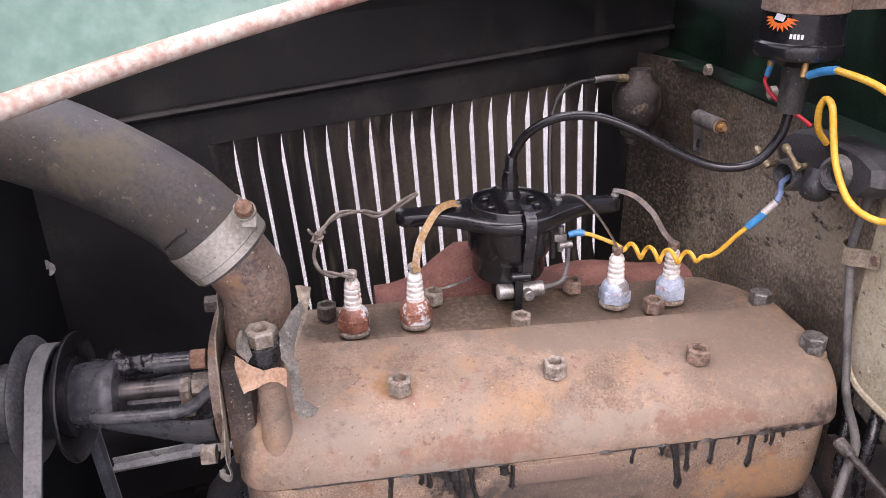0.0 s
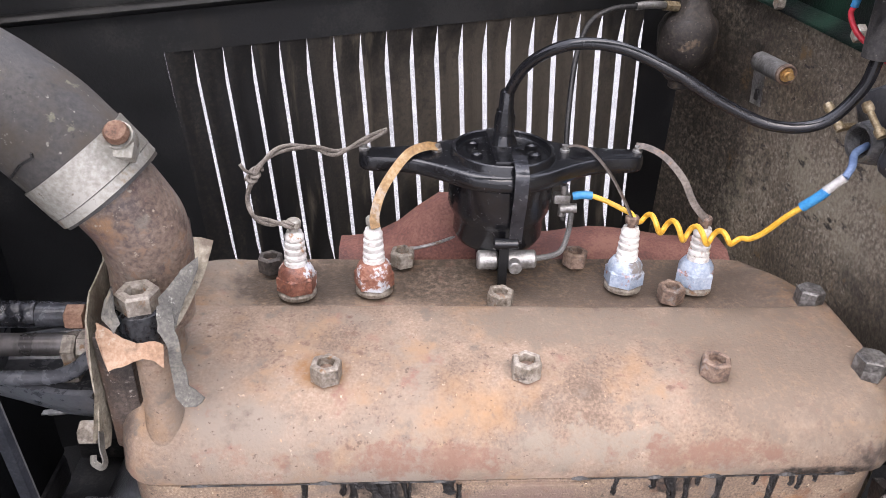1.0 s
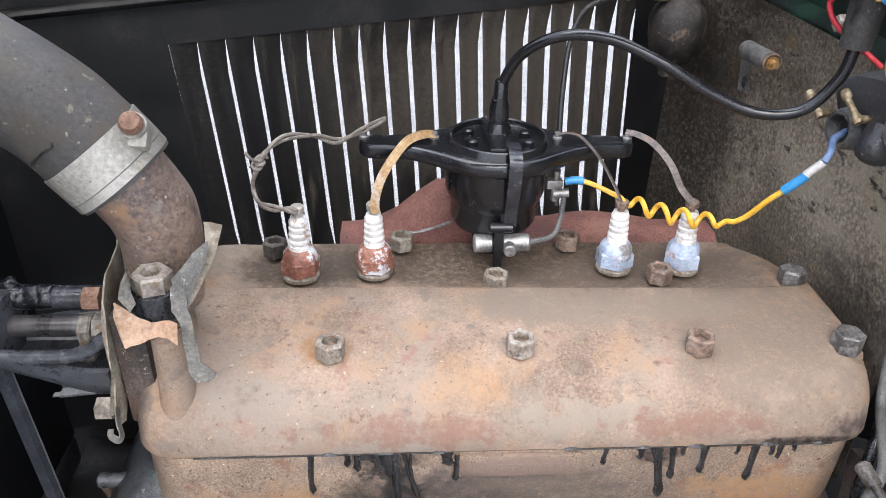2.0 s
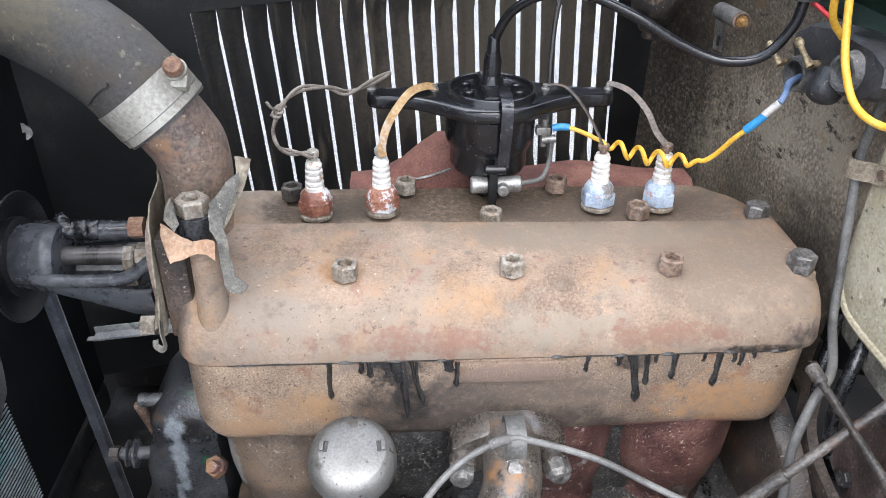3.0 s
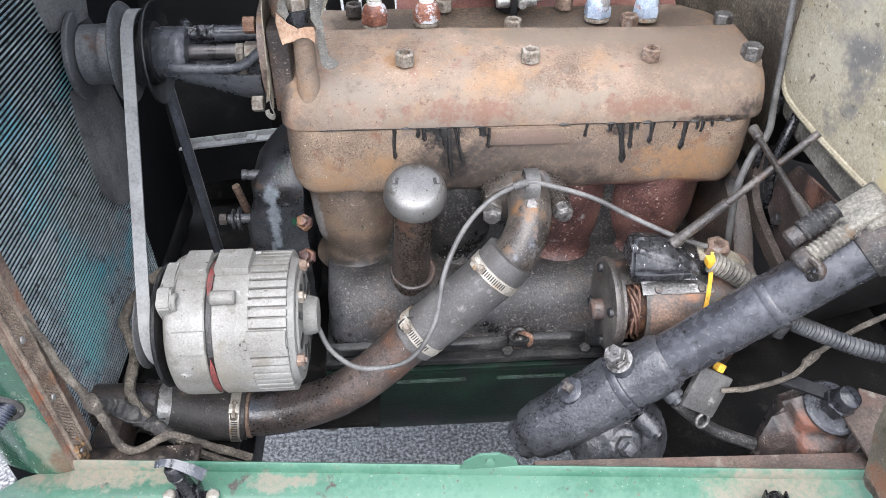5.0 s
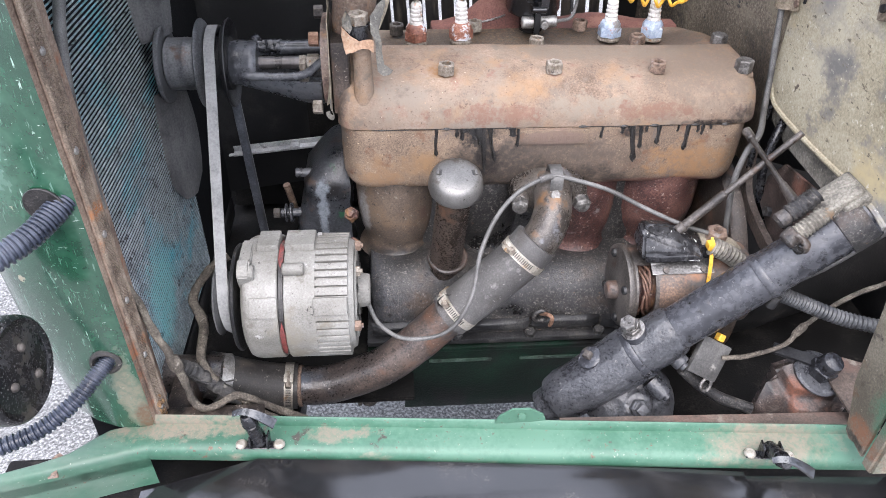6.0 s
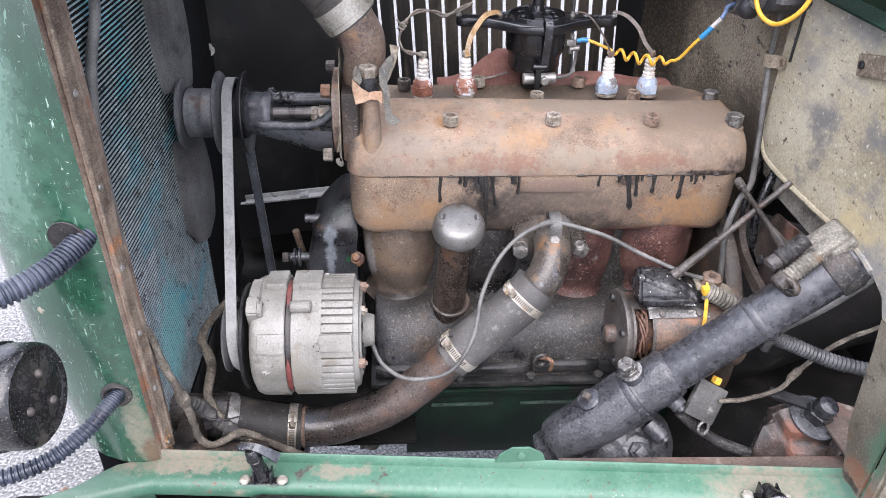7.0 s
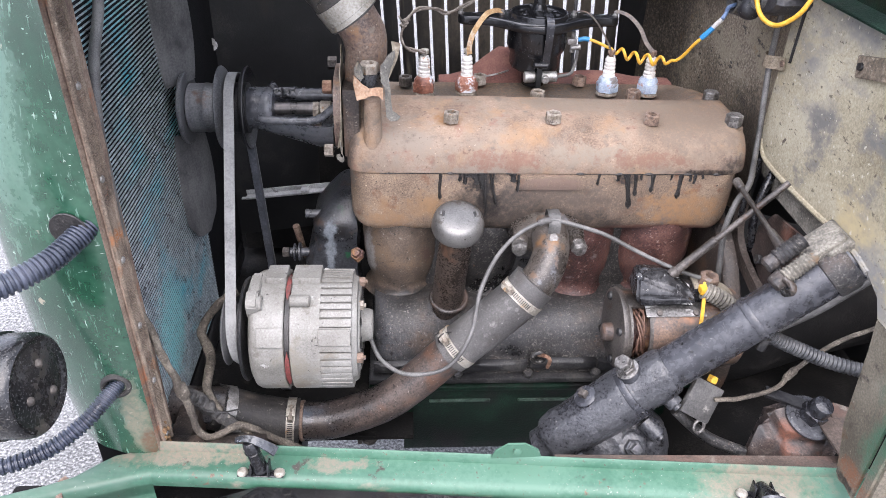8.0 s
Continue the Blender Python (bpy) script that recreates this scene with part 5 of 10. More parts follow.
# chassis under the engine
for name, y0, y1, lab in (("chassis_rail", -0.335, -0.275, "chassis rail beneath the sill, shade put into its black"), ("chassis_rail", 0.40, 0.46, "dark chassis rail on the far side")):
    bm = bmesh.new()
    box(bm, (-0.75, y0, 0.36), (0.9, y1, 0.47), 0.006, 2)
    solo(name, bm, UNDERSIDE_SHADE, (0, (y0 + y1) / 2, 0.4), lab, "chassis rail")
bm = bmesh.new()
box(bm, (-0.415, -0.26, 0.30), (-0.385, 0.4, 0.36), 0.006)
solo("cross_member", bm, DARK_IRON, (-0.4, 0, 0.33), "dark steel chassis cross member below the pipe", "chassis part")
# toe board and floor behind the bulkhead
bm = bmesh.new()
box(bm, (0.62, -0.46, 0.25), (0.64, 0.54, 1.09), 0.003)
box(bm, (0.324, 0.53, 0.25), (0.62, 0.54, 1.09), 0.003)
box(bm, (0.324, -0.46, 0.25), (0.62, 0.53, 0.27), 0.003)
solo("toe_board", bm, BLACK_PAINT, (0.5, 0, 0.26), "black inner floor and toe board behind the bulkhead", "car floor", kind="structure")

# ---- the engine ----


def solid_bar(stations, prof_at, close=True):
    """Lofts closed outlines, one a station, with both ends filled."""
    bm = bmesh.new()
    rings = [[bm.verts.new(q) for q in prof_at(x)] for x in stations]
    k = len(rings[0])
    for a, b in zip(rings, rings[1:]):
        for i in range(k):
            j = (i + 1) % k
            bm.faces.new((a[i], a[j], b[j], b[i]))
    bm.faces.new(rings[0])
    bm.faces.new(rings[-1])
    return bm


def corner(x, lo, hi, r):
    """How far a rounded corner draws in at x."""
    d = min(x - lo, hi - x)
    return 0.0 if d >= r else r - math.sqrt(max(0.0, r * r - (r - d) ** 2))


def rounded_stations(lo, hi, r, mid):
    s = [r * (1 - math.cos(math.pi / 2 * k / 6)) for k in range(7)]
    return [lo + q for q in s] + [lo + r + (hi - lo - 2 * r) * (k + 1) / (mid + 1) for k in range(mid)] + [hi - q for q in reversed(s)]


HEAD_LO, HEAD_HI = -0.296, 0.284


def cylinder_head():
    head = thing("cylinder_head", (0, 0.07, 0.833), "long rusty orange-brown cast iron cylinder head with studs", "cylinder head")

    def outline(x):
        c = corner(x, HEAD_LO, HEAD_HI, 0.032)
        f = -0.046 + c
        b = 0.188 - c - 0.055 * max(0, (x - 0.235) / 0.049)
        hump = 0.005 * (1 - 0.8 * min(1, max(0, (x + 0.1) / 0.25)))
        drop = 0.35 * c
        sink = 0.0075 * min(1.0, max(0.0, (x + 0.252) / 0.016)) * min(1.0, max(0.0, (0.25 - x) / 0.03))
        pts = [(f, 0.8335), (f - 0.0012, 0.842), (f + 0.0005, 0.852), (f + 0.004, 0.864), (f + 0.010, 0.874), (f + 0.019, 0.8832), (f + 0.032, 0.8895), (f + 0.046, 0.8925),
               (f + 0.07, 0.8945 + hump * 0.5), (f + 0.10, 0.8952 + hump), (f + 0.126, 0.8952 + hump), (f + 0.1295, 0.8945 + hump - 0.15 * sink), (f + 0.1335, 0.8895 + hump * 0.3 - sink), (b - 0.045, 0.8890 - sink), (b - 0.02, 0.8890 - sink), (b - 0.006, 0.884), (b, 0.876), (b, 0.8335)]
        return [(x, y, z - drop * (z > 0.84)) for y, z in pts]

    bm = solid_bar(rounded_stations(HEAD_LO, HEAD_HI, 0.032, 34), outline)
    rumple(bm, 0.0009, 28)
    part("casting", bm, RUST_HEAD, head, angle=50)
    # raised neck under the water outlet
    bm = bmesh.new()
    lathe(bm, [(0.024, 0.860), (0.0215, 0.888), (0.0200, 0.90), (0.0195, 0.928), (0, 0.930)], (-0.275, 0.030, 0), segs=28)
    lathe(bm, [(0.0165, 0.845), (0.0140, 0.872), (0.0124, 0.895), (0.0116, 0.928), (0.0112, 0.942), (0.0, 0.943)], (-0.2585, -0.026, 0), segs=22)
    rumple(bm, 0.001, 40)
    part("outlet_neck", bm, RUST_HEAD, head)
    # pump pad on the end, its dark brown standing in for the recess's shade
    bm = bmesh.new()
    box(bm, (-0.300, -0.020, 0.845), (-0.276, 0.155, 0.945), 0.004, 2)
    rumple(bm, 0.001, 60)
    part("pump_pad", bm, BELL, head, "pump pad coloured dark for the shade of its recess")
    for x, y in ((0.263, 0.002), (0.264, 0.097)):
        bm = bmesh.new()
        lathe(bm, [(0.017, 0.835), (0.0165, 0.884), (0.0155, 0.888), (0, 0.888)], (x, y, 0), segs=20)
        part("stud_boss", bm, RUST_HEAD, head)
    return head


cylinder_head()


def head_nut(mat, label):
    nut = thing("head_nut", (0, 0, 0), label, "nut", "cylinder head nuts")
    bm = bmesh.new()
    if "domed" in label:
        hexagon(bm, (0, 0, 0), (0, 0, 1), 0.0122, 0.0170, 0.3, chamfer=0.10)
        lathe(bm, [(0.0094, 0.0168), (0.0090, 0.0176), (0, 0.0178)], (0, 0, 0), segs=18)
        part("hex", bm, mat, nut, angle=25)
        return nut
    hexagon(bm, (0, 0, 0), (0, 0, 1), 0.0118, 0.0145, 0.3, bore=0.0068)
    part("hex", bm, mat, nut, angle=25)
    bm = bmesh.new()
    lathe(bm, [(0.0066, 0.002), (0.0066, 0.0070), (0.0058, 0.0082), (0, 0.0082)], (0, 0, 0), segs=12)
    part("stud_end", bm, NUT_RUST, nut, "threaded stud end")
    return nut


NUTS = [(-0.1485, -0.002, 0.8935, "steel", 4), (-0.002, 0.0, 0.8932, "steel", 12), (0.1415, 0.0, 0.8918, "rust", -8), (0.263, 0.0, 0.890, "bolt", 20), (-0.009, 0.099, 0.888, "steel", -5),
        (0.264, 0.097, 0.888, "bolt", 8), (0.144, 0.108, 0.887, "rust", 15), (-0.092, 0.170, 0.887, "steel", 3), (-0.212, 0.160, 0.887, "dark", 11), (0.071, 0.169, 0.887, "rust", -14), (-0.147, 0.078, 0.881, "dark", 7)]
made = {}
for x, y, z, k, a in NUTS:
    if k not in made:
        mt, lb = {"steel": (NUT_STEEL, "greyed steel hexagon nut on the cylinder head"), "rust": (NUT_RUST, "rusty brown hexagon nut on the cylinder head"),
                  "bolt": (BOLT_GREY, "domed hexagon steel bolt at the corner of the cylinder head"), "dark": (NUT_DARK, "oil-darkened hexagon nut on the cylinder head")}[k]
        made[k] = head_nut(mt, lb)
        made[k].matrix_basis = pose(x, y, z, 0, 0, a)
    else:
        copy_thing(made[k], pose(x, y, z, 0, 0, a))


def block():
    blk = thing("engine_block", (0, 0.07, 0.5), "rusty cast iron engine block with oily crankcase below", "engine block")
    lo, hi = -0.293, 0.277

    def jacket(x):
        c = corner(x, lo, hi, 0.036)
        f, b = -0.0465 + c, 0.186 - c
        d = 0.55 * c
        return [(x, y, z) for y, z in ((f + 0.006, 0.8330), (f + 0.001, 0.8318), (f, 0.828), (f + 0.001, 0.790), (f + 0.002, 0.760 + d), (f + 0.004, 0.747 + d), (f + 0.009, 0.7385 + d), (f + 0.018, 0.7335 + d), (f + 0.05, 0.732 + d), (b, 0.732 + d), (b, 0.833))]

    bm = solid_bar(rounded_stations(lo, hi, 0.036, 30), jacket)
    rumple(bm, 0.0008, 30)
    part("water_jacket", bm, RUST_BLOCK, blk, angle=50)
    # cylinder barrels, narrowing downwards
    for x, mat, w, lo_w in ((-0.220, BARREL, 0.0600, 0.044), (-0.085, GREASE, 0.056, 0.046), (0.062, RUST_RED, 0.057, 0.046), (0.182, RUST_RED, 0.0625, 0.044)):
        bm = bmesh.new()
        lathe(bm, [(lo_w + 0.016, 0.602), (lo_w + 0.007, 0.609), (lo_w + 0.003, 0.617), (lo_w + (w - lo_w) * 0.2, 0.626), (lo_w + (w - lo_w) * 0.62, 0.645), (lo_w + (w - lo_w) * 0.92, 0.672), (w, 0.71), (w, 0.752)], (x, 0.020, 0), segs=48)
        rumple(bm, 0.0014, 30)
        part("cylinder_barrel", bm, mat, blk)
    bm = bmesh.new()
    box(bm, (-0.22, -0.006, 0.58), (0.21, 0.15, 0.76), 0.01)
    part("barrel_web", bm, GREASE, blk)

    def case(x):
        c = corner(x, -0.262, 0.262, 0.03)
        w = 0.006 * math.sin(x * 26)
        e = 0.026 * math.exp(-((x + 0.147) / 0.034) ** 2)
        return [(x, y + c, z) for y, z in ((0.16 - 2 * c, 0.62), (-0.006, 0.612), (-0.024, 0.608 + 0.3 * e), (-0.036, 0.609 + 0.7 * e), (-0.050, 0.6095 + e), (-0.066, 0.6045 + e), (-0.082 + w * 0.3, 0.594 + 0.8 * e), (-0.092 + w * 0.4, 0.581 + 0.4 * e), (-0.098 + w * 0.4, 0.568), (-0.104, 0.54), (-0.106, 0.520), (-0.108, 0.510), (-0.108, 0.49), (0.16 - 2 * c, 0.49))]

    bm = solid_bar(rounded_stations(-0.262, 0.262, 0.03, 64), case)
    rumple(bm, 0.0016, 22)
    part("crankcase", bm, GREASE, blk, "gritty oil-soaked crankcase", angle=55)
    # raised pad on the side
    bm = bmesh.new()
    box(bm, (-0.051, -0.0502, 0.809), (0.045, -0.040, 0.8305), 0.0014, 2)
    part("number_pad", bm, RUST_BLOCK, blk)
    # faint stamped marks on the pad, too worn to read
    for k, (x, w) in enumerate(((-0.041, 0.004), (-0.028, 0.005), (-0.0195, 0.005), (-0.011, 0.005), (-0.0025, 0.005), (0.006, 0.005), (0.0175, 0.005), (0.0262, 0.005), (0.035, 0.004))):
        bm = bmesh.new()
        box(bm, (x - w / 2, -0.0505, 0.8145 - 0.0004 * (k % 3)), (x + w / 2, -0.0484, 0.8225), 0.0003, 1)
        part("stamped_mark", bm, RUST_BLOCK, blk)
    # sump rail: lumpy cast bars over the flange
    for x0, x1, dz in ((-0.262, -0.135, 0.0), (-0.130, -0.022, 0.001), (-0.018, 0.086, 0.004), (0.09, 0.19, 0.001), (0.194, 0.266, 0.0)):
        bm = bmesh.new()
        n = 18
        t = bmesh.new()
        bmesh.ops.create_grid(t, x_segments=n, y_segments=6, size=0.5)
        for v in t.verts:
            u, q = v.co.x, v.co.y
            end = min(1.0, (0.5 - abs(u)) * 12)
            bulge = max(0.0, 1 - (2 * q) ** 2) ** 0.5
            v.co = Vector((x0 + (x1 - x0) * (u + 0.5), -0.106 - 0.010 * bulge ** 0.5 * (0.55 + 0.45 * end), 0.526 + dz + 0.023 * q + 0.003 * bulge))
        join(bm, t)
        rumple(bm, 0.0016, 60)
        part("sump_bar", bm, DARK_IRON, blk, "lumpy oil-caked bar along the sump joint", angle=60)
    bm = bmesh.new()
    box(bm, (-0.27, -0.122, 0.502), (0.27, 0.16, 0.5125), 0.003)
    part("sump_flange", bm, DARK_IRON, blk, "oily sump flange")
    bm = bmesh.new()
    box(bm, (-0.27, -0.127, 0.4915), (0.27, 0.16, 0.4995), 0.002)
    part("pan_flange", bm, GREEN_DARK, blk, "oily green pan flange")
    for x in (-0.20, -0.132, -0.02, 0.088, 0.19):
        bm = bmesh.new()
        hexagon(bm, (x, -0.114, 0.512), (0, -0.2, 1), 0.0085, 0.009, x * 9)
        part("sump_bolt", bm, GREASE, blk)
    # bent rusty pin in its eye on the crankcase
    bm = bmesh.new()
    e = Vector((-0.006, -0.110, 0.548))
    sweep(bm, [e + Vector((0.010 * math.cos(a), -0.003, 0.010 * math.sin(a))) for a in [math.tau * k / 18 for k in range(19)]], circle(0.0040, 10))
    part("eye", bm, GREASE, blk)
    bm = bmesh.new()
    tube(bm, [(-0.004, -0.106, 0.546), (-0.001, -0.118, 0.556), (0.003, -0.126, 0.561), (0.008, -0.127, 0.556), (0.009, -0.124, 0.544), (0.008, -0.120, 0.534)], 0.0032, 10, 6)
    part("split_pin", bm, NUT_ORANGE, blk, "rusty bent pin")
    # crusted bolts by the front barrel
    for q in ((-0.286, -0.012, 0.673), (-0.284, -0.040, 0.637)):
        bm = bmesh.new()
        hexagon(bm, q, (-0.2, -0.6, 0.7), 0.0112, 0.011, 0.4)
        lathe(bm, [(0.007, 0.011), (0.006, 0.018), (0, 0.019)], q, (-0.2, -0.6, 0.7), 10)
        rumple(bm, 0.0022, 150)
        part("crusted_bolt", bm, RUST_RED, blk, "crusted rusty bolt")
    return blk


BLOCK = block()


def oil_runs():
    """Black oil that has run from the head joint."""
    runs = [(-0.164, 0.042, 0.0021, 0.0), (-0.136, 0.013, 0.0022, 0.0), (-0.130, 0.018, 0.0022, 0.1), (-0.117, 0.018, 0.0040, 0.35), (-0.108, 0.026, 0.0046, 0.2), (-0.100, 0.072, 0.0030, 0.05), (-0.0935, 0.052, 0.0022, 0.22), (-0.088, 0.024, 0.0015, 0.0),
            (-0.124, 0.006, 0.0030, 0.0), (-0.060, 0.014, 0.0042, 0.1), (-0.0525, 0.028, 0.0021, 0.0), (0.064, 0.018, 0.0021, 0.0), (0.092, 0.012, 0.0025, 0.0), (0.1005, 0.020, 0.0018, 0.3), (0.106, 0.058, 0.0030, 0.14), (0.1175, 0.036, 0.0024, 0.10), (0.126, 0.010, 0.0020, 0.0), (0.143, 0.030, 0.0026, 0.0), (0.170, 0.010, 0.0018, 0.0), (0.184, 0.040, 0.0028, 0.0), (0.198, 0.012, 0.0022, 0.0), (0.205, 0.016, 0.0024, 0.0), (0.216, 0.008, 0.002, 0.0)]
    for x, drop, w, lean in runs:
        bm = bmesh.new()
        n = 16
        prev = None
        for k in range(n + 1):
            s = k / n
            xx = x + 0.0014 * noise.noise(Vector((x * 90, s * 2.3, 1.7))) + lean * drop * s
            ww = 1.35 * w * (0.85 + 0.5 * noise.noise(Vector((x * 50, s * 4, 3)))) * (1.05 - 0.35 * s + 0.35 * math.exp(-((s - 0.86) / 0.09) ** 2))
            if s == 1:
                ww *= 0.35
            z = 0.834 - drop * s
            y = -0.0500 if -0.056 < x < 0.047 else -0.0472
            y += 0.003 * max(0.0, (0.795 - z) / 0.035)
            row = [bm.verts.new((xx - ww, y + 0.0008, z)), bm.verts.new((xx - ww * 0.4, y - 0.0007, z)), bm.verts.new((xx + ww * 0.4, y - 0.0007, z)), bm.verts.new((xx + ww, y + 0.0008, z))]
            if prev:
                for i in range(3):
                    bm.faces.new((prev[i], prev[i + 1], row[i + 1], row[i]))
            prev = row
        part("oil_run", bm, TAR, BLOCK, "black oil run down from the head joint")
    for x0, x1 in ((-0.250, -0.055), (0.03, 0.245)):
        bm = bmesh.new()
        k = 90
        prev = None
        for i in range(k + 1):
            x = x0 + (x1 - x0) * i / k
            h = 0.0003 + 0.0052 * max(0.0, noise.noise(Vector((x * 70, 0, 7))) + 0.15 * noise.noise(Vector((x * 400, 0, 3)))) ** 1.2
            y = -0.0482
            row = [bm.verts.new((x, y + 0.0016, 0.8335 + h)), bm.verts.new((x, y + 0.0004 - 0.35 * h, 0.8335)), bm.verts.new((x, y + 0.0014, 0.8330 - 0.7 * h))]
            if prev:
                for q in range(2):
                    bm.faces.new((prev[q], prev[q + 1], row[q + 1], row[q]))
            prev = row
        part("oil_seam", bm, TAR, BLOCK, "black oil baked along the head joint")


oil_runs()

# green sump pan
bm = solid_bar([-0.215, -0.20, -0.1, 0.0, 0.1, 0.2, 0.22], lambda x: [(x, y, z) for y, z in ((-0.106, 0.49), (-0.104, 0.43), (-0.103, 0.362), (-0.088, 0.322), (-0.05, 0.305), (0.15, 0.305), (0.155, 0.49))])
SUMP = thing("sump_pan", (0, 0, 0.33), "oily dark green pressed steel sump pan", "oil sump")
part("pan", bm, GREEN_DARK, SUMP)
for x0, x1 in ((-0.175, -0.075), (-0.03, 0.07)):
    bm = bmesh.new()
    box(bm, (x0, -0.1075, 0.448), (x1, -0.10, 0.454), 0.002, 2)
    part("pressed_rib", bm, SUMP_RIB, SUMP, "worn paler rib")
bm = bmesh.new()
rod(bm, (-0.205, -0.090, 0.392), (-0.262, -0.112, 0.384), 0.007, segs=12)
lathe(bm, [(0.0, -0.014), (0.009, -0.012), (0.0135, -0.004), (0.0135, 0.004), (0.009, 0.012), (0, 0.014)], (-0.272, -0.116, 0.382), (-0.9, -0.4, 0.1), 18)
lathe(bm, [(0.006, 0.0), (0.007, 0.012), (0.005, 0.022), (0, 0.023)], (-0.272, -0.118, 0.384), (0.1, -0.5, 1), 12)
box(bm, (-0.292, -0.126, 0.374), (-0.284, -0.118, 0.392), 0.002, 2)
rumple(bm, 0.001, 90)
part("drain_cock", bm, NUT_DARK, SUMP, "grimy round drain cock")


def timing_cover():
    t = thing("timing_cover", (-0.33, 0.03, 0.6), "oily slate-blue timing cover with a pale flaked scrape", "timing cover")

    def section(z):
        """A slab that leans forwards as it goes down, rounded towards the camera side."""
        k = min(1.0, max(0.0, (0.757 - z) / 0.045)) ** 0.5
        x0 = -0.306 - 0.043 * k - 0.22 * max(0.0, 0.735 - z) - 0.002 * math.sin(z * 90)
        front = 0.055 - 0.045 * k
        return [(x, y, z) for x, y in ((-0.290, 0.12), (x0 + 0.004, 0.12), (x0, 0.11), (x0, front + 0.018), (x0 + 0.004, front + 0.006), (x0 + 0.012, front), (-0.300, front - 0.003), (-0.290, front))]

    bm = solid_bar([0.48 + 0.0115 * k for k in range(24)] + [0.751, 0.754, 0.756, 0.757], section)
    rumple(bm, 0.0034, 30)
    rumple(bm, 0.0012, 90)
    part("cover", bm, COVER_SLATE, t, angle=50)
    for y, z, far in ((0.040, 0.718, 0.018), (0.030, 0.652, 0.032)):
        x = -0.349 - 0.22 * (0.735 - z)
        bm = bmesh.new()
        rod(bm, (x - far, y, z), (x + 0.01, y, z), 0.0072, segs=14, soft=0.0015)
        if far > 0.03:
            lathe(bm, [(0.0125, 0.0), (0.0155, 0.0015), (0.0155, 0.004), (0.0125, 0.0055)], (x - 0.018, y, z), (1, 0, 0), 22)
            lathe(bm, [(0.0115, 0.0), (0.014, 0.001), (0.014, 0.003), (0.0115, 0.004)], (x - 0.0255, y, z), (1, 0, 0), 22)
        part("bolt", bm, PUMP_SLATE, t, "oily slate bolt")
    bm = bmesh.new()
    hexagon(bm, (-0.400, 0.030, 0.652), (-1, 0, 0), 0.0085, 0.010)
    part("bolt_nut", bm, NUT_DARK, t)
    return t


timing_cover()

bm = bmesh.new()
box(bm, (-0.513, 0.264, 0.621), (-0.322, 0.281, 0.625), 0.001)
box(bm, (-0.513, 0.278, 0.625), (-0.322, 0.281, 0.634), 0.001)
box(bm, (-0.408, 0.262, 0.622), (-0.392, 0.2775, 0.6305), 0.002)
box(bm, (-0.522, 0.266, 0.621), (-0.512, 0.274, 0.6235), 0.001)
bmesh.ops.rotate(bm, cent=(-0.48, 0.27, 0.62), matrix=Matrix.Rotation(radians(-6.2), 3, 'Y'), verts=bm.verts)
solo("fan_stay", bm, STAY_STEEL, (-0.38, 0.27, 0.62), "bare grey metal stay strip behind the belt", "bracket")


def plug(label, body_mat, term_mat):
    p = thing("spark_plug", (0, 0, 0), label, "spark plug", "spark plugs")
    bm = bmesh.new()
    lathe(bm, [(0.0165, 0.0), (0.0165, 0.003), (0.014, 0.005), (0.014, 0.008)], (0, 0, 0), segs=24)
    part("washer", bm, NUT_STEEL, p)
    bm = bmesh.new()
    hexagon(bm, (0, 0, 0.006), (0, 0, 1), 0.0178, 0.014, 0.2, chamfer=0.1)
    lathe(bm, [(0.0155, 0.019), (0.0150, 0.024), (0.0125, 0.028), (0.0085, 0.030)], (0, 0, 0), segs=24)
    part("hex_body", bm, body_mat, p)
    bm = bmesh.new()
    pr = [(0.0098, 0.026), (0.0096, 0.033)]
    for k in range(4):
        z = 0.034 + 0.0062 * k
        pr += [(0.0080, z), (0.0094 - 0.0004 * k, z + 0.0016), (0.0094 - 0.0004 * k, z + 0.0040), (0.0080 - 0.0003 * k, z + 0.0054)]
    pr += [(0.0066, 0.0605), (0, 0.0605)]
    lathe(bm, pr, (0, 0, 0), segs=20)
    part("insulator", bm, CERAMIC, p, "ribbed white ceramic insulator")
    bm = bmesh.new()
    lathe(bm, [(0.0035, 0.060), (0.0035, 0.064), (0.0060, 0.0645), (0.0062, 0.0695), (0.005, 0.071), (0, 0.071)], (0, 0, 0), segs=14)
    part("terminal", bm, term_mat, p, "knurled terminal nut")
    return p


rusty = plug("spark plug with white ceramic and rusted body", PLUG_RUST, CLAMP)
rusty.matrix_basis = pose(-0.184, 0.122, 0.886, -2, 1, 10)
copy_thing(rusty, pose(-0.117, 0.127, 0.886, -2, 1, 40))
blue = plug("spark plug with white ceramic and pale blue body", PLUG_BLUE, NUT_RUST)
blue.matrix_basis = pose(0.1075, 0.131, 0.886, -2, 0, 20)
copy_thing(blue, pose(0.172, 0.129, 0.886, -2, 2, 55))


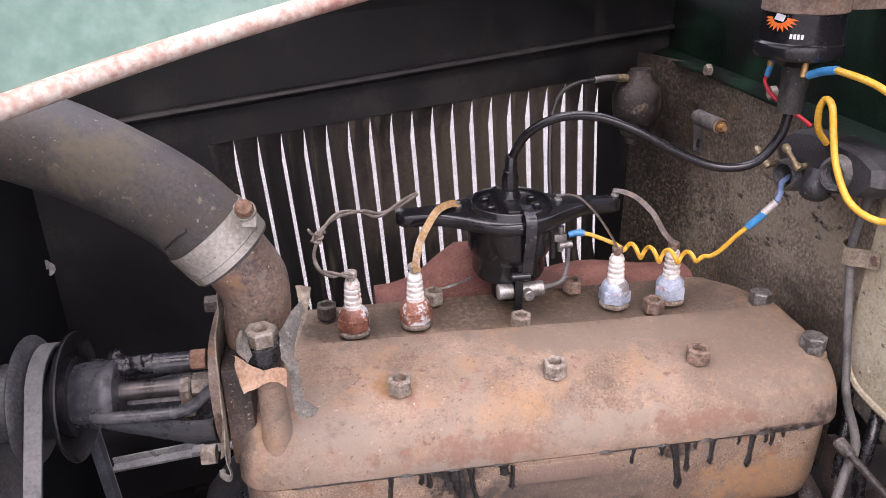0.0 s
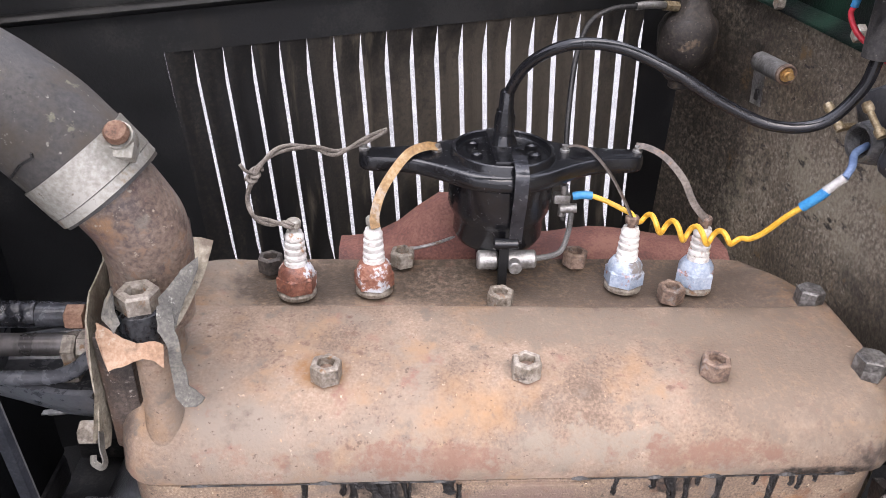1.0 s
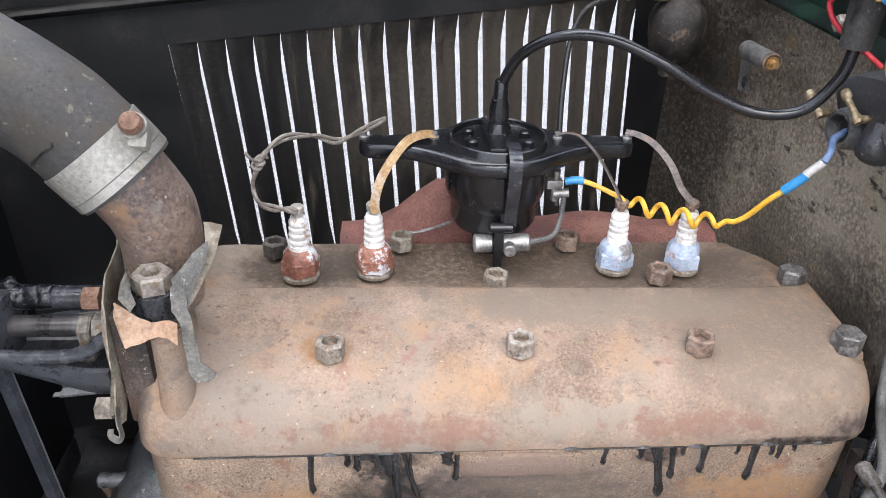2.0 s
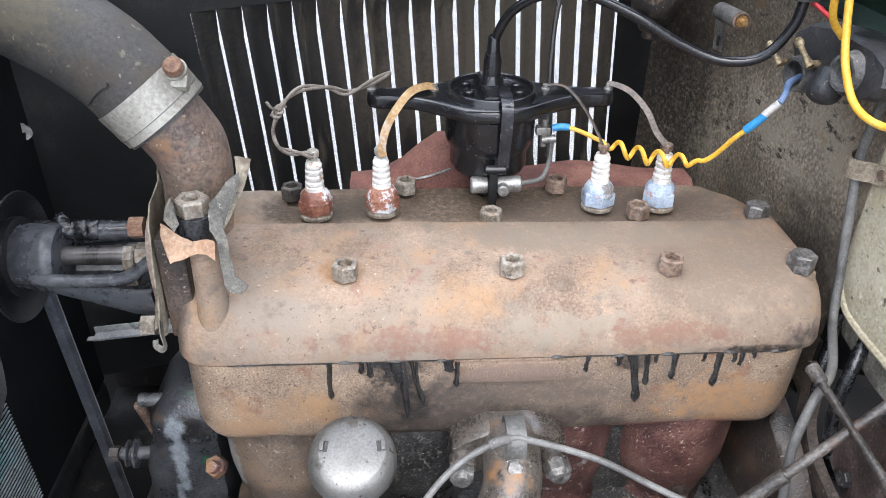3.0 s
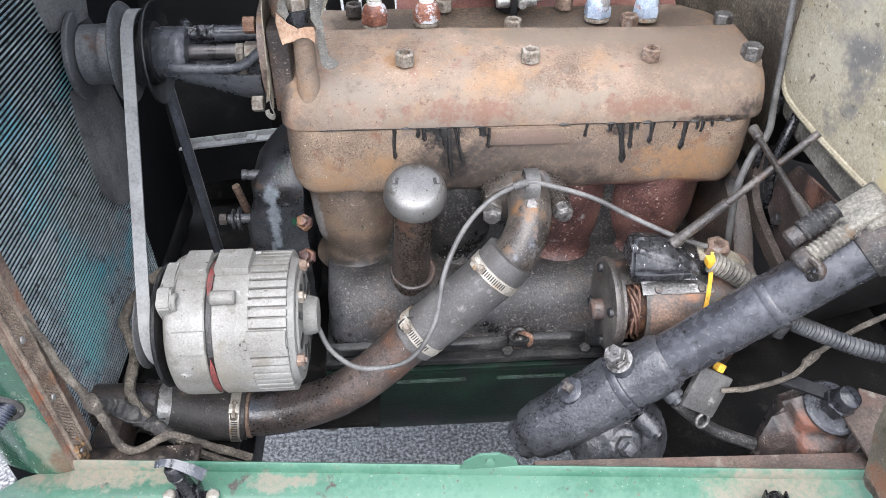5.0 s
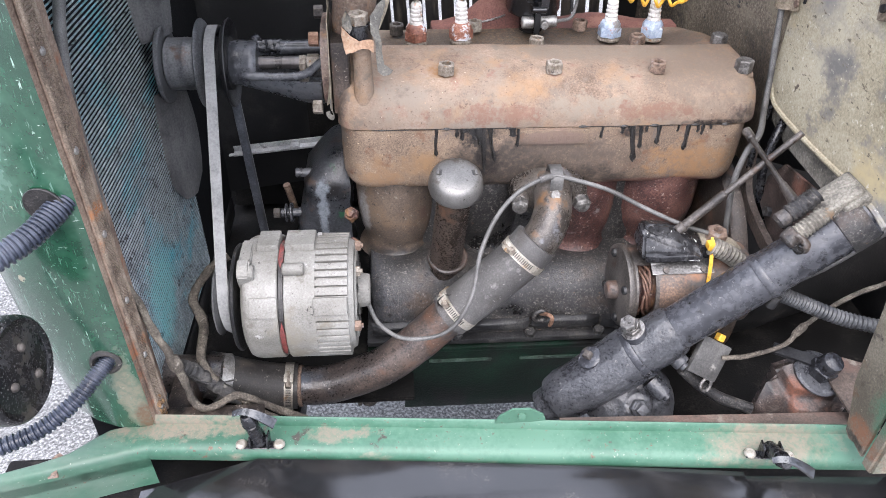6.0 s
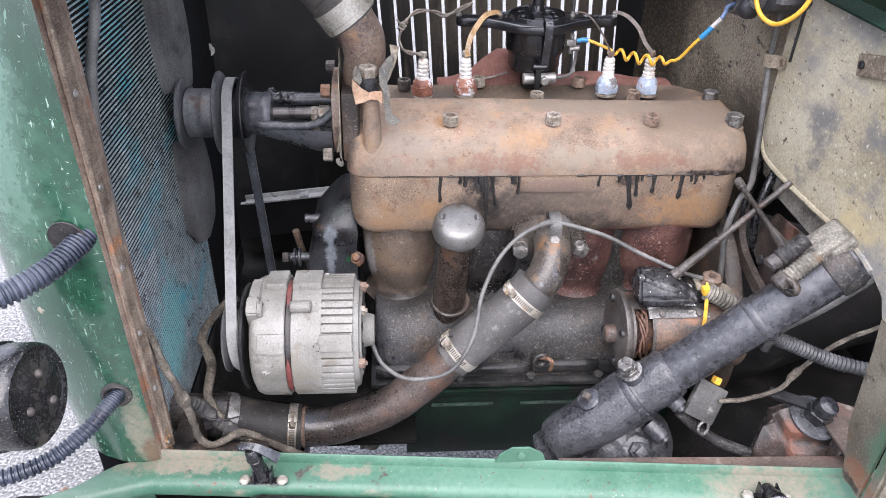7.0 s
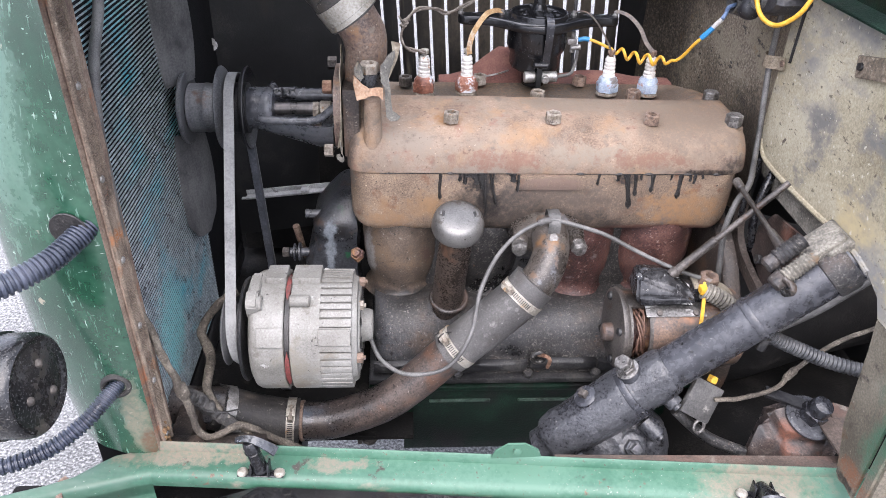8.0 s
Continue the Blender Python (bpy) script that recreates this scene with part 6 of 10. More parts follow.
def distributor():
    d = thing("distributor", (-0.004, 0.17, 0.887), "black bakelite distributor with side arms and spring clip", "distributor")
    cx, cy = -0.004, 0.178
    bm = bmesh.new()
    lathe(bm, [(0.018, 0.885), (0.020, 0.905), (0.038, 0.915), (0.041, 0.921), (0.041, 0.938), (0.0425, 0.940), (0.0435, 0.942), (0.0455, 0.946), (0.0468, 0.950), (0.0468, 0.983), (0.045, 0.985), (0.0, 0.985)], (cx, cy, 0), segs=40)
    part("body", bm, BAKELITE, d)
    # wide cap with an arm each side
    bm = bmesh.new()
    def half(x):
        """Half the breadth of the cap, a lens with a rounded end to each arm."""
        tip = min(1.0, max(0.0, (0.1265 - abs(x)) / 0.013))
        return 0.0125 * math.sqrt(1 - (1 - tip) ** 2) + 0.0395 * math.exp(-(abs(x) / 0.060) ** 2.5) * min(1.0, tip * 3)
    xs = [-0.1265 * math.cos(math.pi * k / 56) for k in range(57)]
    outline = [(x, -half(x)) for x in xs] + [(x, half(x)) for x in reversed(xs[1:-1])]
    rings = []
    for s, z in ((0.90, 0.9790), (0.97, 0.9800), (1.0, 0.9825), (1.005, 0.9860), (0.995, 0.9900), (0.97, 0.9930), (0.92, 0.9945), (0.80, 0.9950)):
        rings.append([bm.verts.new((cx + x * (1 - (1 - s) * 0.12), cy + y * s, z + (0.0035 if z < 0.984 else 0.0012) * min(1.0, max(0.0, (abs(x) - 0.03) / 0.05)))) for x, y in outline])
    for a, b in zip(rings, rings[1:]):
        for i in range(len(outline)):
            j = (i + 1) % len(outline)
            bm.faces.new((a[i], a[j], b[j], b[i]))
    bm.faces.new(rings[0])
    bm.faces.new(rings[-1])
    part("arm_plate", bm, BAKELITE, d, angle=45)
    bm = bmesh.new()
    lathe(bm, [(0.0480, 0.990), (0.0462, 0.9975), (0.0450, 1.0010), (0.0436, 1.0018), (0.0420, 1.0008), (0.0412, 0.9965), (0.0405, 0.9958), (0.0, 0.9956)], (cx, cy, 0), segs=44)
    for ang, dr in ((20, 0.028), (150, 0.030), (205, 0.027), (335, 0.029)):
        q = Vector((cx + dr * math.cos(radians(ang)), cy + dr * math.sin(radians(ang)), 0.9955))
        lathe(bm, [(0.0055, 0.0), (0.0050, 0.0045), (0.003, 0.006), (0, 0.0062)], q, (0, 0, 1), 12)
    part("cap_rim", bm, BAKELITE, d)
    bm = bmesh.new()
    lathe(bm, [(0.014, 0.996), (0.0125, 1.006), (0.0095, 1.012), (0.0078, 1.016), (0.0078, 1.034), (0.006, 1.036), (0, 1.036)], (cx, cy + 0.004, 0), segs=20)
    box(bm, (cx - 0.012, cy - 0.040, 0.9945), (cx + 0.012, cy + 0.040, 1.0045), 0.003)
    part("centre_tower", bm, BAKELITE, d)
    bm = bmesh.new()
    strip(bm, [(cx + 0.009, cy - 0.030, 1.0055), (cx + 0.009, cy - 0.046, 1.0045), (cx + 0.009, cy - 0.0565, 0.9985), (cx + 0.009, cy - 0.0575, 0.985), (cx + 0.009, cy - 0.0560, 0.970), (cx + 0.009, cy - 0.051, 0.950), (cx + 0.009, cy - 0.049, 0.932)], 0.0115, 0.0014, up=(0, 0, 1))
    part("spring_clip", bm, COLUMN, d, "flat black spring clip")
    bm = bmesh.new()
    rod(bm, (cx - 0.010, cy - 0.050, 0.932), (cx + 0.012, cy - 0.050, 0.932), 0.005, segs=12, soft=0.001)
    part("clip_hinge", bm, BAKELITE, d)
    for x in (cx - 0.058, cx + 0.056, cx + 0.122, cx - 0.122):
        bm = bmesh.new()
        lathe(bm, [(0.0045, 0.995), (0.0045, 0.998), (0.003, 0.9985), (0.003, 1.002), (0, 1.0025)], (x, cy + 0.004, 0), segs=10)
        part("terminal", bm, ZINC, d, "small bright terminal screw")
    # earth clamp and condenser under the body
    bm = bmesh.new()
    rod(bm, (cx - 0.022, cy - 0.040, 0.910), (cx - 0.004, cy - 0.040, 0.910), 0.0088, segs=16, soft=0.0015)
    part("side_nut", bm, ZINC, d)
    bm = bmesh.new()
    rod(bm, (cx + 0.004, cy - 0.042, 0.911), (cx + 0.030, cy - 0.042, 0.912), 0.0085, segs=16, soft=0.0015)
    rod(bm, (cx + 0.010, cy - 0.058, 0.911), (cx + 0.010, cy - 0.044, 0.911), 0.006, segs=12, soft=0.001)
    part("condenser", bm, ZINC, d)
    bm = bmesh.new()
    box(bm, (cx - 0.004, cy - 0.052, 0.889), (cx + 0.004, cy - 0.046, 0.935), 0.001)
    part("stay", bm, BLACK_PAINT, d)
    bm = bmesh.new()
    box(bm, (cx + 0.045, cy - 0.024, 0.957), (cx + 0.060, cy - 0.014, 0.966), 0.002)
    rod(bm, (cx + 0.054, cy - 0.019, 0.944), (cx + 0.054, cy - 0.019, 0.974), 0.0035, segs=10)
    rod(bm, (cx + 0.052, cy - 0.022, 0.952), (cx + 0.066, cy - 0.024, 0.954), 0.0042, segs=10)
    part("side_terminal", bm, ZINC, d)
    bm = bmesh.new()
    tube(bm, [(cx + 0.062, cy - 0.024, 0.950), (cx + 0.060, cy - 0.028, 0.930), (cx + 0.052, cy - 0.036, 0.915), (cx + 0.030, cy - 0.042, 0.912)], 0.0026, 8)
    part("condenser_lead", bm, GREY_CABLE, d)
    return d


distributor()


def plug_leads():
    bm = bmesh.new()
    strip(bm, [(-0.062, 0.181, 1.000), (-0.072, 0.174, 1.003), (-0.087, 0.163, 1.001), (-0.101, 0.146, 0.990), (-0.111, 0.134, 0.976), (-0.116, 0.124, 0.960), (-0.115, 0.121, 0.951)], 0.0080, 0.0008, up=(-0.3, -0.7, 0.6))
    solo("plug_strip", bm, STRAW, (-0.09, 0.15, 0.98), "worn amber metal strip from distributor to spark plug", "plug lead")
    bm = bmesh.new()
    sweep(bm, spline([(0.052, 0.182, 1.000), (0.062, 0.178, 1.003), (0.073, 0.170, 1.001), (0.086, 0.152, 0.989), (0.098, 0.137, 0.970), (0.106, 0.129, 0.954)], 8), [(0.0019 * math.cos(k), 0.0011 * math.sin(k)) for k in (0, 0.8, 1.57, 2.36, 3.14, 3.93, 4.71, 5.5)])
    solo("plug_strip", bm, BRASS_DULL, (0.08, 0.15, 0.98), "dull brown metal strip from distributor to spark plug", "plug lead", "plug strips")
    bm = bmesh.new()
    strip(bm, [(0.116, 0.183, 1.002), (0.126, 0.177, 1.002), (0.138, 0.165, 0.998), (0.150, 0.147, 0.986), (0.159, 0.135, 0.968), (0.170, 0.128, 0.956)], 0.0062, 0.0008, up=(0.3, -0.7, 0.6))
    solo("plug_strip", bm, BRASS_DULL, (0.15, 0.15, 0.98), "dull brown metal strip from distributor to spark plug", "plug lead", "plug strips")
    # twisted wire lead
    base = spline([(-0.106, 0.181, 1.015), (-0.128, 0.172, 1.007), (-0.149, 0.165, 1.000), (-0.168, 0.155, 1.009), (-0.192, 0.145, 1.011), (-0.207, 0.136, 1.002), (-0.215, 0.130, 0.989), (-0.219, 0.125, 0.975), (-0.214, 0.120, 0.962), (-0.202, 0.121, 0.956), (-0.191, 0.121, 0.955), (-0.182, 0.119, 0.953)], 10)
    lead = thing("plug_wire", (-0.15, 0.15, 0.99), "old twisted cloth-covered wire knotted to a spark plug", "plug lead")
    for ph in (0, math.pi):
        pts = [p + Vector((0, math.cos(ph + i * 0.19), math.sin(ph + i * 0.19))) * 0.0019 for i, p in enumerate(base)]
        bm = bmesh.new()
        sweep(bm, pts, circle(0.0017, 8))
        part("strand", bm, OLD_CLOTH, lead)
    bm = bmesh.new()
    coil = []
    for k in range(40):
        a = math.tau * k / 16
        coil.append(Vector((-0.2105 - 0.00016 * k, 0.1335 - 0.0001 * k, 0.9975 - 0.00022 * k)) + Vector((0.0042 * math.cos(a), 0.0042 * math.sin(a), 0.0016 * math.sin(a))))
    sweep(bm, coil, circle(0.0015, 8))
    tube(bm, [(-0.2125, 0.130, 0.996), (-0.2185, 0.128, 0.999), (-0.2225, 0.127, 1.005)], 0.0014, 8)
    part("knot", bm, OLD_CLOTH, lead)


plug_leads()


def ht_lead():
    lead = thing("coil_lead", (0.1, 0.15, 1.06), "thick glossy black ignition lead from coil to distributor", "cable")
    bm = bmesh.new()
    tube(bm, [(-0.004, 0.182, 1.028), (-0.003, 0.180, 1.048), (0.010, 0.168, 1.078), (0.038, 0.152, 1.098), (0.075, 0.138, 1.100), (0.118, 0.126, 1.084), (0.160, 0.116, 1.062), (0.196, 0.106, 1.050), (0.228, 0.097, 1.056), (0.246, 0.090, 1.084), (0.250, 0.088, 1.112)], 0.0047, 14, 10)
    part("cable", bm, SMOOTH_BLACK, lead)
    bm = bmesh.new()
    lathe(bm, [(0.0092, 0), (0.0092, 0.018), (0.0066, 0.026), (0.0062, 0.040), (0.005, 0.042)], (-0.004, 0.182, 1.010), (0.01, -0.03, 1), 16)
    part("boot", bm, BAKELITE, lead, "black boot")


ht_lead()

# ---- round the engine ----


def worm_clamp(name, centre, axis, r, toward, label, width=0.0125, screw_at=0.75):
    """A slotted band whose slots face toward, with the worm housing further round."""
    c = thing(name, centre, label, "hose clamp", "hose clamps")
    bm = bmesh.new()
    lathe(bm, [(r - 0.0004, -width / 2), (r + 0.0012, -width / 2), (r + 0.0012, width / 2), (r - 0.0004, width / 2)], centre, axis, 44)
    part("band", bm, CLAMP, c)
    ax = Vector(axis).normalized()
    out = Vector(toward)
    out = (out - ax * out.dot(ax)).normalized()
    tan = ax.cross(out)
    if tan.z < 0:
        tan = -tan

    def spot(a, lift=0.0):
        n = out * math.cos(a) + tan * math.sin(a)
        t = ax.cross(n)
        m = Matrix(((*t, 0), (*ax, 0), (*n, 0), (0, 0, 0, 1))).transposed()
        return Matrix.Translation(Vector(centre) + n * (r + lift)) @ m

    m = spot(screw_at)
    bm = bmesh.new()
    box(bm, (-0.0065, -width * 0.56, 0.0), (0.0065, width * 0.56, 0.0075), 0.0022, 2, m)
    part("housing", bm, CLAMP, c)
    bm = bmesh.new()
    rod(bm, m @ Vector((-0.0135, 0, 0.0048)), m @ Vector((-0.006, 0, 0.0048)), 0.0048, segs=6)
    rod(bm, m @ Vector((-0.008, 0, 0.0048)), m @ Vector((0.009, 0, 0.0048)), 0.0034, segs=10)
    part("screw", bm, NUT_STEEL, c)
    bm = bmesh.new()
    for k in range(12):
        box(bm, (-0.0007, -width * 0.30, -0.0003), (0.0007, width * 0.30, 0.0003), 0, 1, spot(screw_at - 0.30 - k * 0.088, 0.0013))
    part("slots", bm, TAR, c, "row of dark slots in the band")
    return c


def top_hose():
    o = thing("water_outlet", (-0.262, 0.03, 0.93), "scaly brown iron water outlet elbow", "water outlet")
    bm = bmesh.new()
    path = [(-0.272, 0.030, 0.930), (-0.270, 0.028, 0.955), (-0.267, 0.025, 0.985), (-0.270, 0.022, 1.010), (-0.280, 0.020, 1.030), (-0.292, 0.020, 1.048), (-0.302, 0.020, 1.061)]
    tube(bm, path, 0.0300, 32, 6, lambda q: 0.88 + 0.12 * min(1.0, q * 2.2))
    rumple(bm, 0.0008, 50)
    part("elbow", bm, ELBOW, o)
    bm = bmesh.new()
    lathe(bm, [(0.0255, 0.929), (0.0270, 0.932), (0.0270, 0.940), (0.026, 0.943)], (-0.272, 0.028, 0), segs=32)
    lathe(bm, [(0.0150, 0.938), (0.0150, 0.944), (0.0, 0.945)], (-0.262, -0.022, 0), segs=20)
    part("flange", bm, ELBOW, o)
    bm = bmesh.new()
    lathe(bm, [(0.0130, 0.944), (0.0160, 0.947), (0.0172, 0.953), (0.0168, 0.964), (0.0155, 0.971), (0.013, 0.972)], (-0.262, -0.023, 0), segs=26)
    part("sleeve", bm, BLACK_GLOSS, o, "black rubber sleeve under the nut")
    bm = bmesh.new()
    hexagon(bm, (-0.262, -0.023, 0.970), (0, 0, 1), 0.0138, 0.0145, 0.30, bore=0.0070)
    part("nut", bm, NUT_STEEL, o)
    # torn gasket sheets round the joint
    def sheet(name, pts, thick, mat, label, seed, cuts=3):
        bm = bmesh.new()
        bm.faces.new([bm.verts.new(q) for q in pts])
        bmesh.ops.triangulate(bm, faces=bm.faces[:])
        bmesh.ops.subdivide_edges(bm, edges=bm.edges[:], cuts=cuts, use_grid_fill=True)
        rumple(bm, 0.0022, 55, seed)
        rumple(bm, 0.0008, 160, seed + 4)
        bmesh.ops.recalc_face_normals(bm, faces=bm.faces)
        bmesh.ops.solidify(bm, geom=bm.faces[:], thickness=thick)
        part(name, bm, mat, o, label, angle=30)

    sheet("gasket", [(-0.281, -0.046, 0.975), (-0.2815, -0.049, 0.966), (-0.277, -0.0525, 0.943), (-0.266, -0.050, 0.9455), (-0.258, -0.0475, 0.949), (-0.250, -0.0485, 0.947), (-0.243, -0.051, 0.943), (-0.2415, -0.047, 0.959), (-0.251, -0.0415, 0.9575), (-0.262, -0.0425, 0.957), (-0.272, -0.043, 0.964)], 0.0009, GASKET, "torn tan paper gasket tongue", 1, 2)
    sheet("gasket_flap", [(-0.277, -0.026, 0.989), (-0.270, -0.040, 0.985), (-0.268, -0.0435, 0.972), (-0.272, -0.046, 0.966), (-0.280, -0.040, 0.973), (-0.281, -0.028, 0.979)], 0.0009, GASKET_GREY, "crumpled grey flap of gasket", 5, 2)
    sheet("gasket_flap", [(-0.234, 0.014, 1.003), (-0.220, 0.013, 1.000), (-0.2205, 0.006, 0.993), (-0.2225, 0.0, 0.987), (-0.231, -0.014, 0.972), (-0.240, -0.030, 0.956), (-0.2425, -0.030, 0.962), (-0.234, -0.012, 0.980), (-0.229, 0.0, 0.990)], 0.0009, GASKET_PALE, "pale stiff flap of gasket", 2, 2)
    sheet("gasket_flap", [(-0.228, 0.002, 0.994), (-0.2265, -0.006, 0.988), (-0.233, -0.022, 0.977), (-0.2365, -0.036, 0.966), (-0.245, -0.038, 0.966), (-0.246, -0.030, 0.982), (-0.238, -0.012, 0.990)], 0.0011, GASKET_GREY, "crumpled grey flap of gasket", 7, 2)
    sheet("gasket_tail", [(-0.2455, -0.037, 0.983), (-0.238, -0.036, 0.981), (-0.2365, -0.043, 0.967), (-0.2325, -0.046, 0.951), (-0.2315, -0.0475, 0.938), (-0.2305, -0.050, 0.9285), (-0.2245, -0.0525, 0.9255), (-0.2205, -0.0545, 0.9235), (-0.226, -0.0575, 0.9165), (-0.233, -0.0565, 0.917), (-0.2395, -0.0535, 0.922), (-0.240, -0.0505, 0.938), (-0.2405, -0.0475, 0.954), (-0.246, -0.0445, 0.966)], 0.0011, GASKET_GREY, "folded dark grey tail of gasket hanging down", 9, 3)

    h = thing("top_hose", (-0.33, 0.02, 1.06), "dusty cracked black rubber radiator top hose", "radiator hose")
    bm = bmesh.new()
    tube(bm, [(-0.281, 0.020, 1.033), (-0.297, 0.020, 1.054), (-0.322, 0.020, 1.083), (-0.362, 0.020, 1.112), (-0.41, 0.020, 1.138), (-0.46, 0.020, 1.158), (-0.53, 0.020, 1.185)], 0.0365, 36, 8)
    rumple(bm, 0.0007, 40)
    part("hose", bm, TOP_HOSE, h)
    bm = bmesh.new()
    strip(bm, [(-0.3076, -0.0168, 1.0735), (-0.3082, -0.0168, 1.0705), (-0.3153, -0.0164, 1.0662), (-0.322, -0.0135, 1.0595), (-0.3277, -0.0088, 1.054)], 0.0016, 0.0010, up=(0, -1, 0))
    part("crack", bm, TAR, h, "crack in the rubber")
    c = thing("hose_clamp", (-0.293, 0.02, 1.049), "wide worn metal band clamp with a rusty screw", "hose clamp", "hose clamps")
    ax = Vector((-0.60, 0.0, 0.80))
    bm = bmesh.new()
    lathe(bm, [(0.0366, -0.012), (0.0382, -0.012), (0.0382, 0.011), (0.0366, 0.011)], (-0.294, 0.020, 1.050), ax, 40)
    part("band", bm, CLAMP, c, "rust-spotted flat band")
    bm = bmesh.new()
    lathe(bm, [(0.0366, -0.019), (0.0378, -0.019), (0.0378, -0.0125), (0.0366, -0.0125)], (-0.294, 0.020, 1.050), ax, 40)
    part("band_tail", bm, CLAMP, c)
    bm = bmesh.new()
    m = Matrix.Translation((-0.266, 0.006, 1.074)) @ frame_on((0.1, -0.72, 0.68))
    lathe(bm, [(0.0070, -0.016), (0.0092, -0.015), (0.0096, -0.013), (0.0096, 0.001), (0.0090, 0.0025), (0.0080, 0.0025), (0.0078, 0.0005)], m @ Vector((0, 0.002, 0)), (0.1, -0.72, 0.68), 22)
    box(bm, (-0.010, -0.012, -0.015), (0.010, -0.001, 0.001), 0.002, 2, m)
    part("housing", bm, CLAMP, c, "rolled screw housing")
    bm = bmesh.new()
    lathe(bm, [(0.0075, 0.0), (0.0075, 0.0035), (0.006, 0.0055), (0, 0.006)], m @ Vector((0, 0.002, 0.0035)), (0.1, -0.72, 0.68), 14)
    part("screw", bm, NUT_ORANGE, c, "rusty domed screw")


top_hose()


PUMP_Y, PUMP_Z = 0.040, 0.894


def water_pump():
    p = thing("water_pump", (-0.38, PUMP_Y, 0.9), "black greasy water pump bolted to the cylinder head", "water pump")
    cy, cz = PUMP_Y, PUMP_Z
    bm = bmesh.new()
    lathe(bm, [(0.016, -0.4395), (0.0285, -0.438), (0.0295, -0.428), (0.0292, -0.415), (0.0300, -0.412), (0.0295, -0.405), (0.0270, -0.402), (0.012, -0.401)], (0, cy, cz), (1, 0, 0), 32)
    rumple(bm, 0.0012, 60)
    part("bearing_end", bm, PUMP_SLATE, p)
    bm = bmesh.new()
    rod(bm, (-0.43, cy, cz), (-0.30, cy, cz), 0.0088, segs=20)
    part("shaft", bm, SHAFT, p, "bare steel shaft")
    # oily bar behind the shaft, wet grease on its outer end
    bm = bmesh.new()
    sweep(bm, spline([(-0.430, cy + 0.018, cz + 0.013), (-0.40, cy + 0.020, cz + 0.014), (-0.36, cy + 0.020, cz + 0.013), (-0.305, cy + 0.020, cz + 0.014)], 8), circle(0.0105, 16))
    part("upper_arm", bm, PUMP_SLATE, p, "oily slate-black arm")
    bm = bmesh.new()
    sweep(bm, spline([(-0.428, cy + 0.0165, cz + 0.0145), (-0.40, cy + 0.0185, cz + 0.0155), (-0.372, cy + 0.0185, cz + 0.0150)], 24), circle(0.0100, 22), lambda q: 1.08 - 0.12 * q)
    rumple(bm, 0.0022, 70)
    rumple(bm, 0.0012, 190)
    part("grease_smear", bm, WET_GREASE, p, "smear of wet black grease", angle=60)
    bm = bmesh.new()
    lathe(bm, [(0.0, -0.006), (0.006, -0.004), (0.0075, 0.0), (0.005, 0.004), (0, 0.0055)], (-0.405, cy + 0.020, cz + 0.026), (0.5, -0.2, 1), 16)
    rumple(bm, 0.002, 150, 3)
    part("grease_lump", bm, WET_GREASE, p, "glistening lump of grease")
    bm = bmesh.new()
    tube(bm, [(-0.430, cy - 0.016, cz - 0.010), (-0.421, cy - 0.026, cz - 0.006), (-0.408, cy - 0.030, cz - 0.006), (-0.375, cy - 0.031, cz - 0.007), (-0.346, cy - 0.031, cz - 0.006), (-0.330, cy - 0.030, cz + 0.000), (-0.318, cy - 0.029, cz + 0.010), (-0.306, cy - 0.030, cz + 0.018)], 0.0058, 14, 8)
    part("lower_arm", bm, PUMP_SLATE, p)
    # trough-shaped body under the shaft, widening to the flange
    def trough(x):
        s = min(1.0, max(0.0, (x + 0.425) / 0.09))
        w, dp = 0.022 + 0.024 * s, 0.020 + 0.026 * s
        pts = [(cy + w * math.cos(a), cz - 0.011 + dp * math.sin(a)) for a in [math.pi + math.pi * k / 14 for k in range(15)]]
        pts += [(cy + w - 0.006, cz - 0.011), (cy + w * 0.5, cz - 0.016 - dp * 0.35), (cy - w * 0.5, cz - 0.016 - dp * 0.35), (cy - w + 0.006, cz - 0.011)]
        return [(x, y, z) for y, z in pts]
    bm = solid_bar([-0.428 + 0.0125 * k for k in range(10)], trough)
    part("body", bm, PUMP_SLATE, p, "grey oily pump body")
    bm = bmesh.new()
    hexagon(bm, (-0.346, cy - 0.004, cz - 0.001), (1, 0, 0), 0.0135, 0.009, 0.1)
    hexagon(bm, (-0.336, cy - 0.002, cz), (1, 0, 0), 0.0120, 0.016, 0.5)
    part("packing_nut", bm, NUT_STEEL, p)
    bm = bmesh.new()
    box(bm, (-0.347, cy - 0.022, cz - 0.020), (-0.334, cy - 0.008, cz - 0.008), 0.002, 2)
    part("square_nut", bm, NUT_STEEL, p)
    bm = solid_bar([-0.314, -0.313, -0.306, -0.304], lambda x: [(x, 0.056 + a, 0.893 + b) for a, b in [(0.060 * math.copysign(abs(math.cos(q)) ** 0.7, math.cos(q)), 0.056 * math.copysign(abs(math.sin(q)) ** 0.7, math.sin(q))) for q in [math.tau * k / 32 for k in range(32)]]])
    part("flange", bm, ELBOW, p)
    for y, z, mt in ((0.016, 0.936, NUT_ORANGE), (-0.008, 0.850, NUT_STEEL), (0.112, 0.938, NUT_DARK)):
        bm = bmesh.new()
        hexagon(bm, (-0.316, y, z), (-1, 0, 0), 0.0095, 0.013, 0.2)
        part("bolt", bm, mt, p)
    bm = bmesh.new()
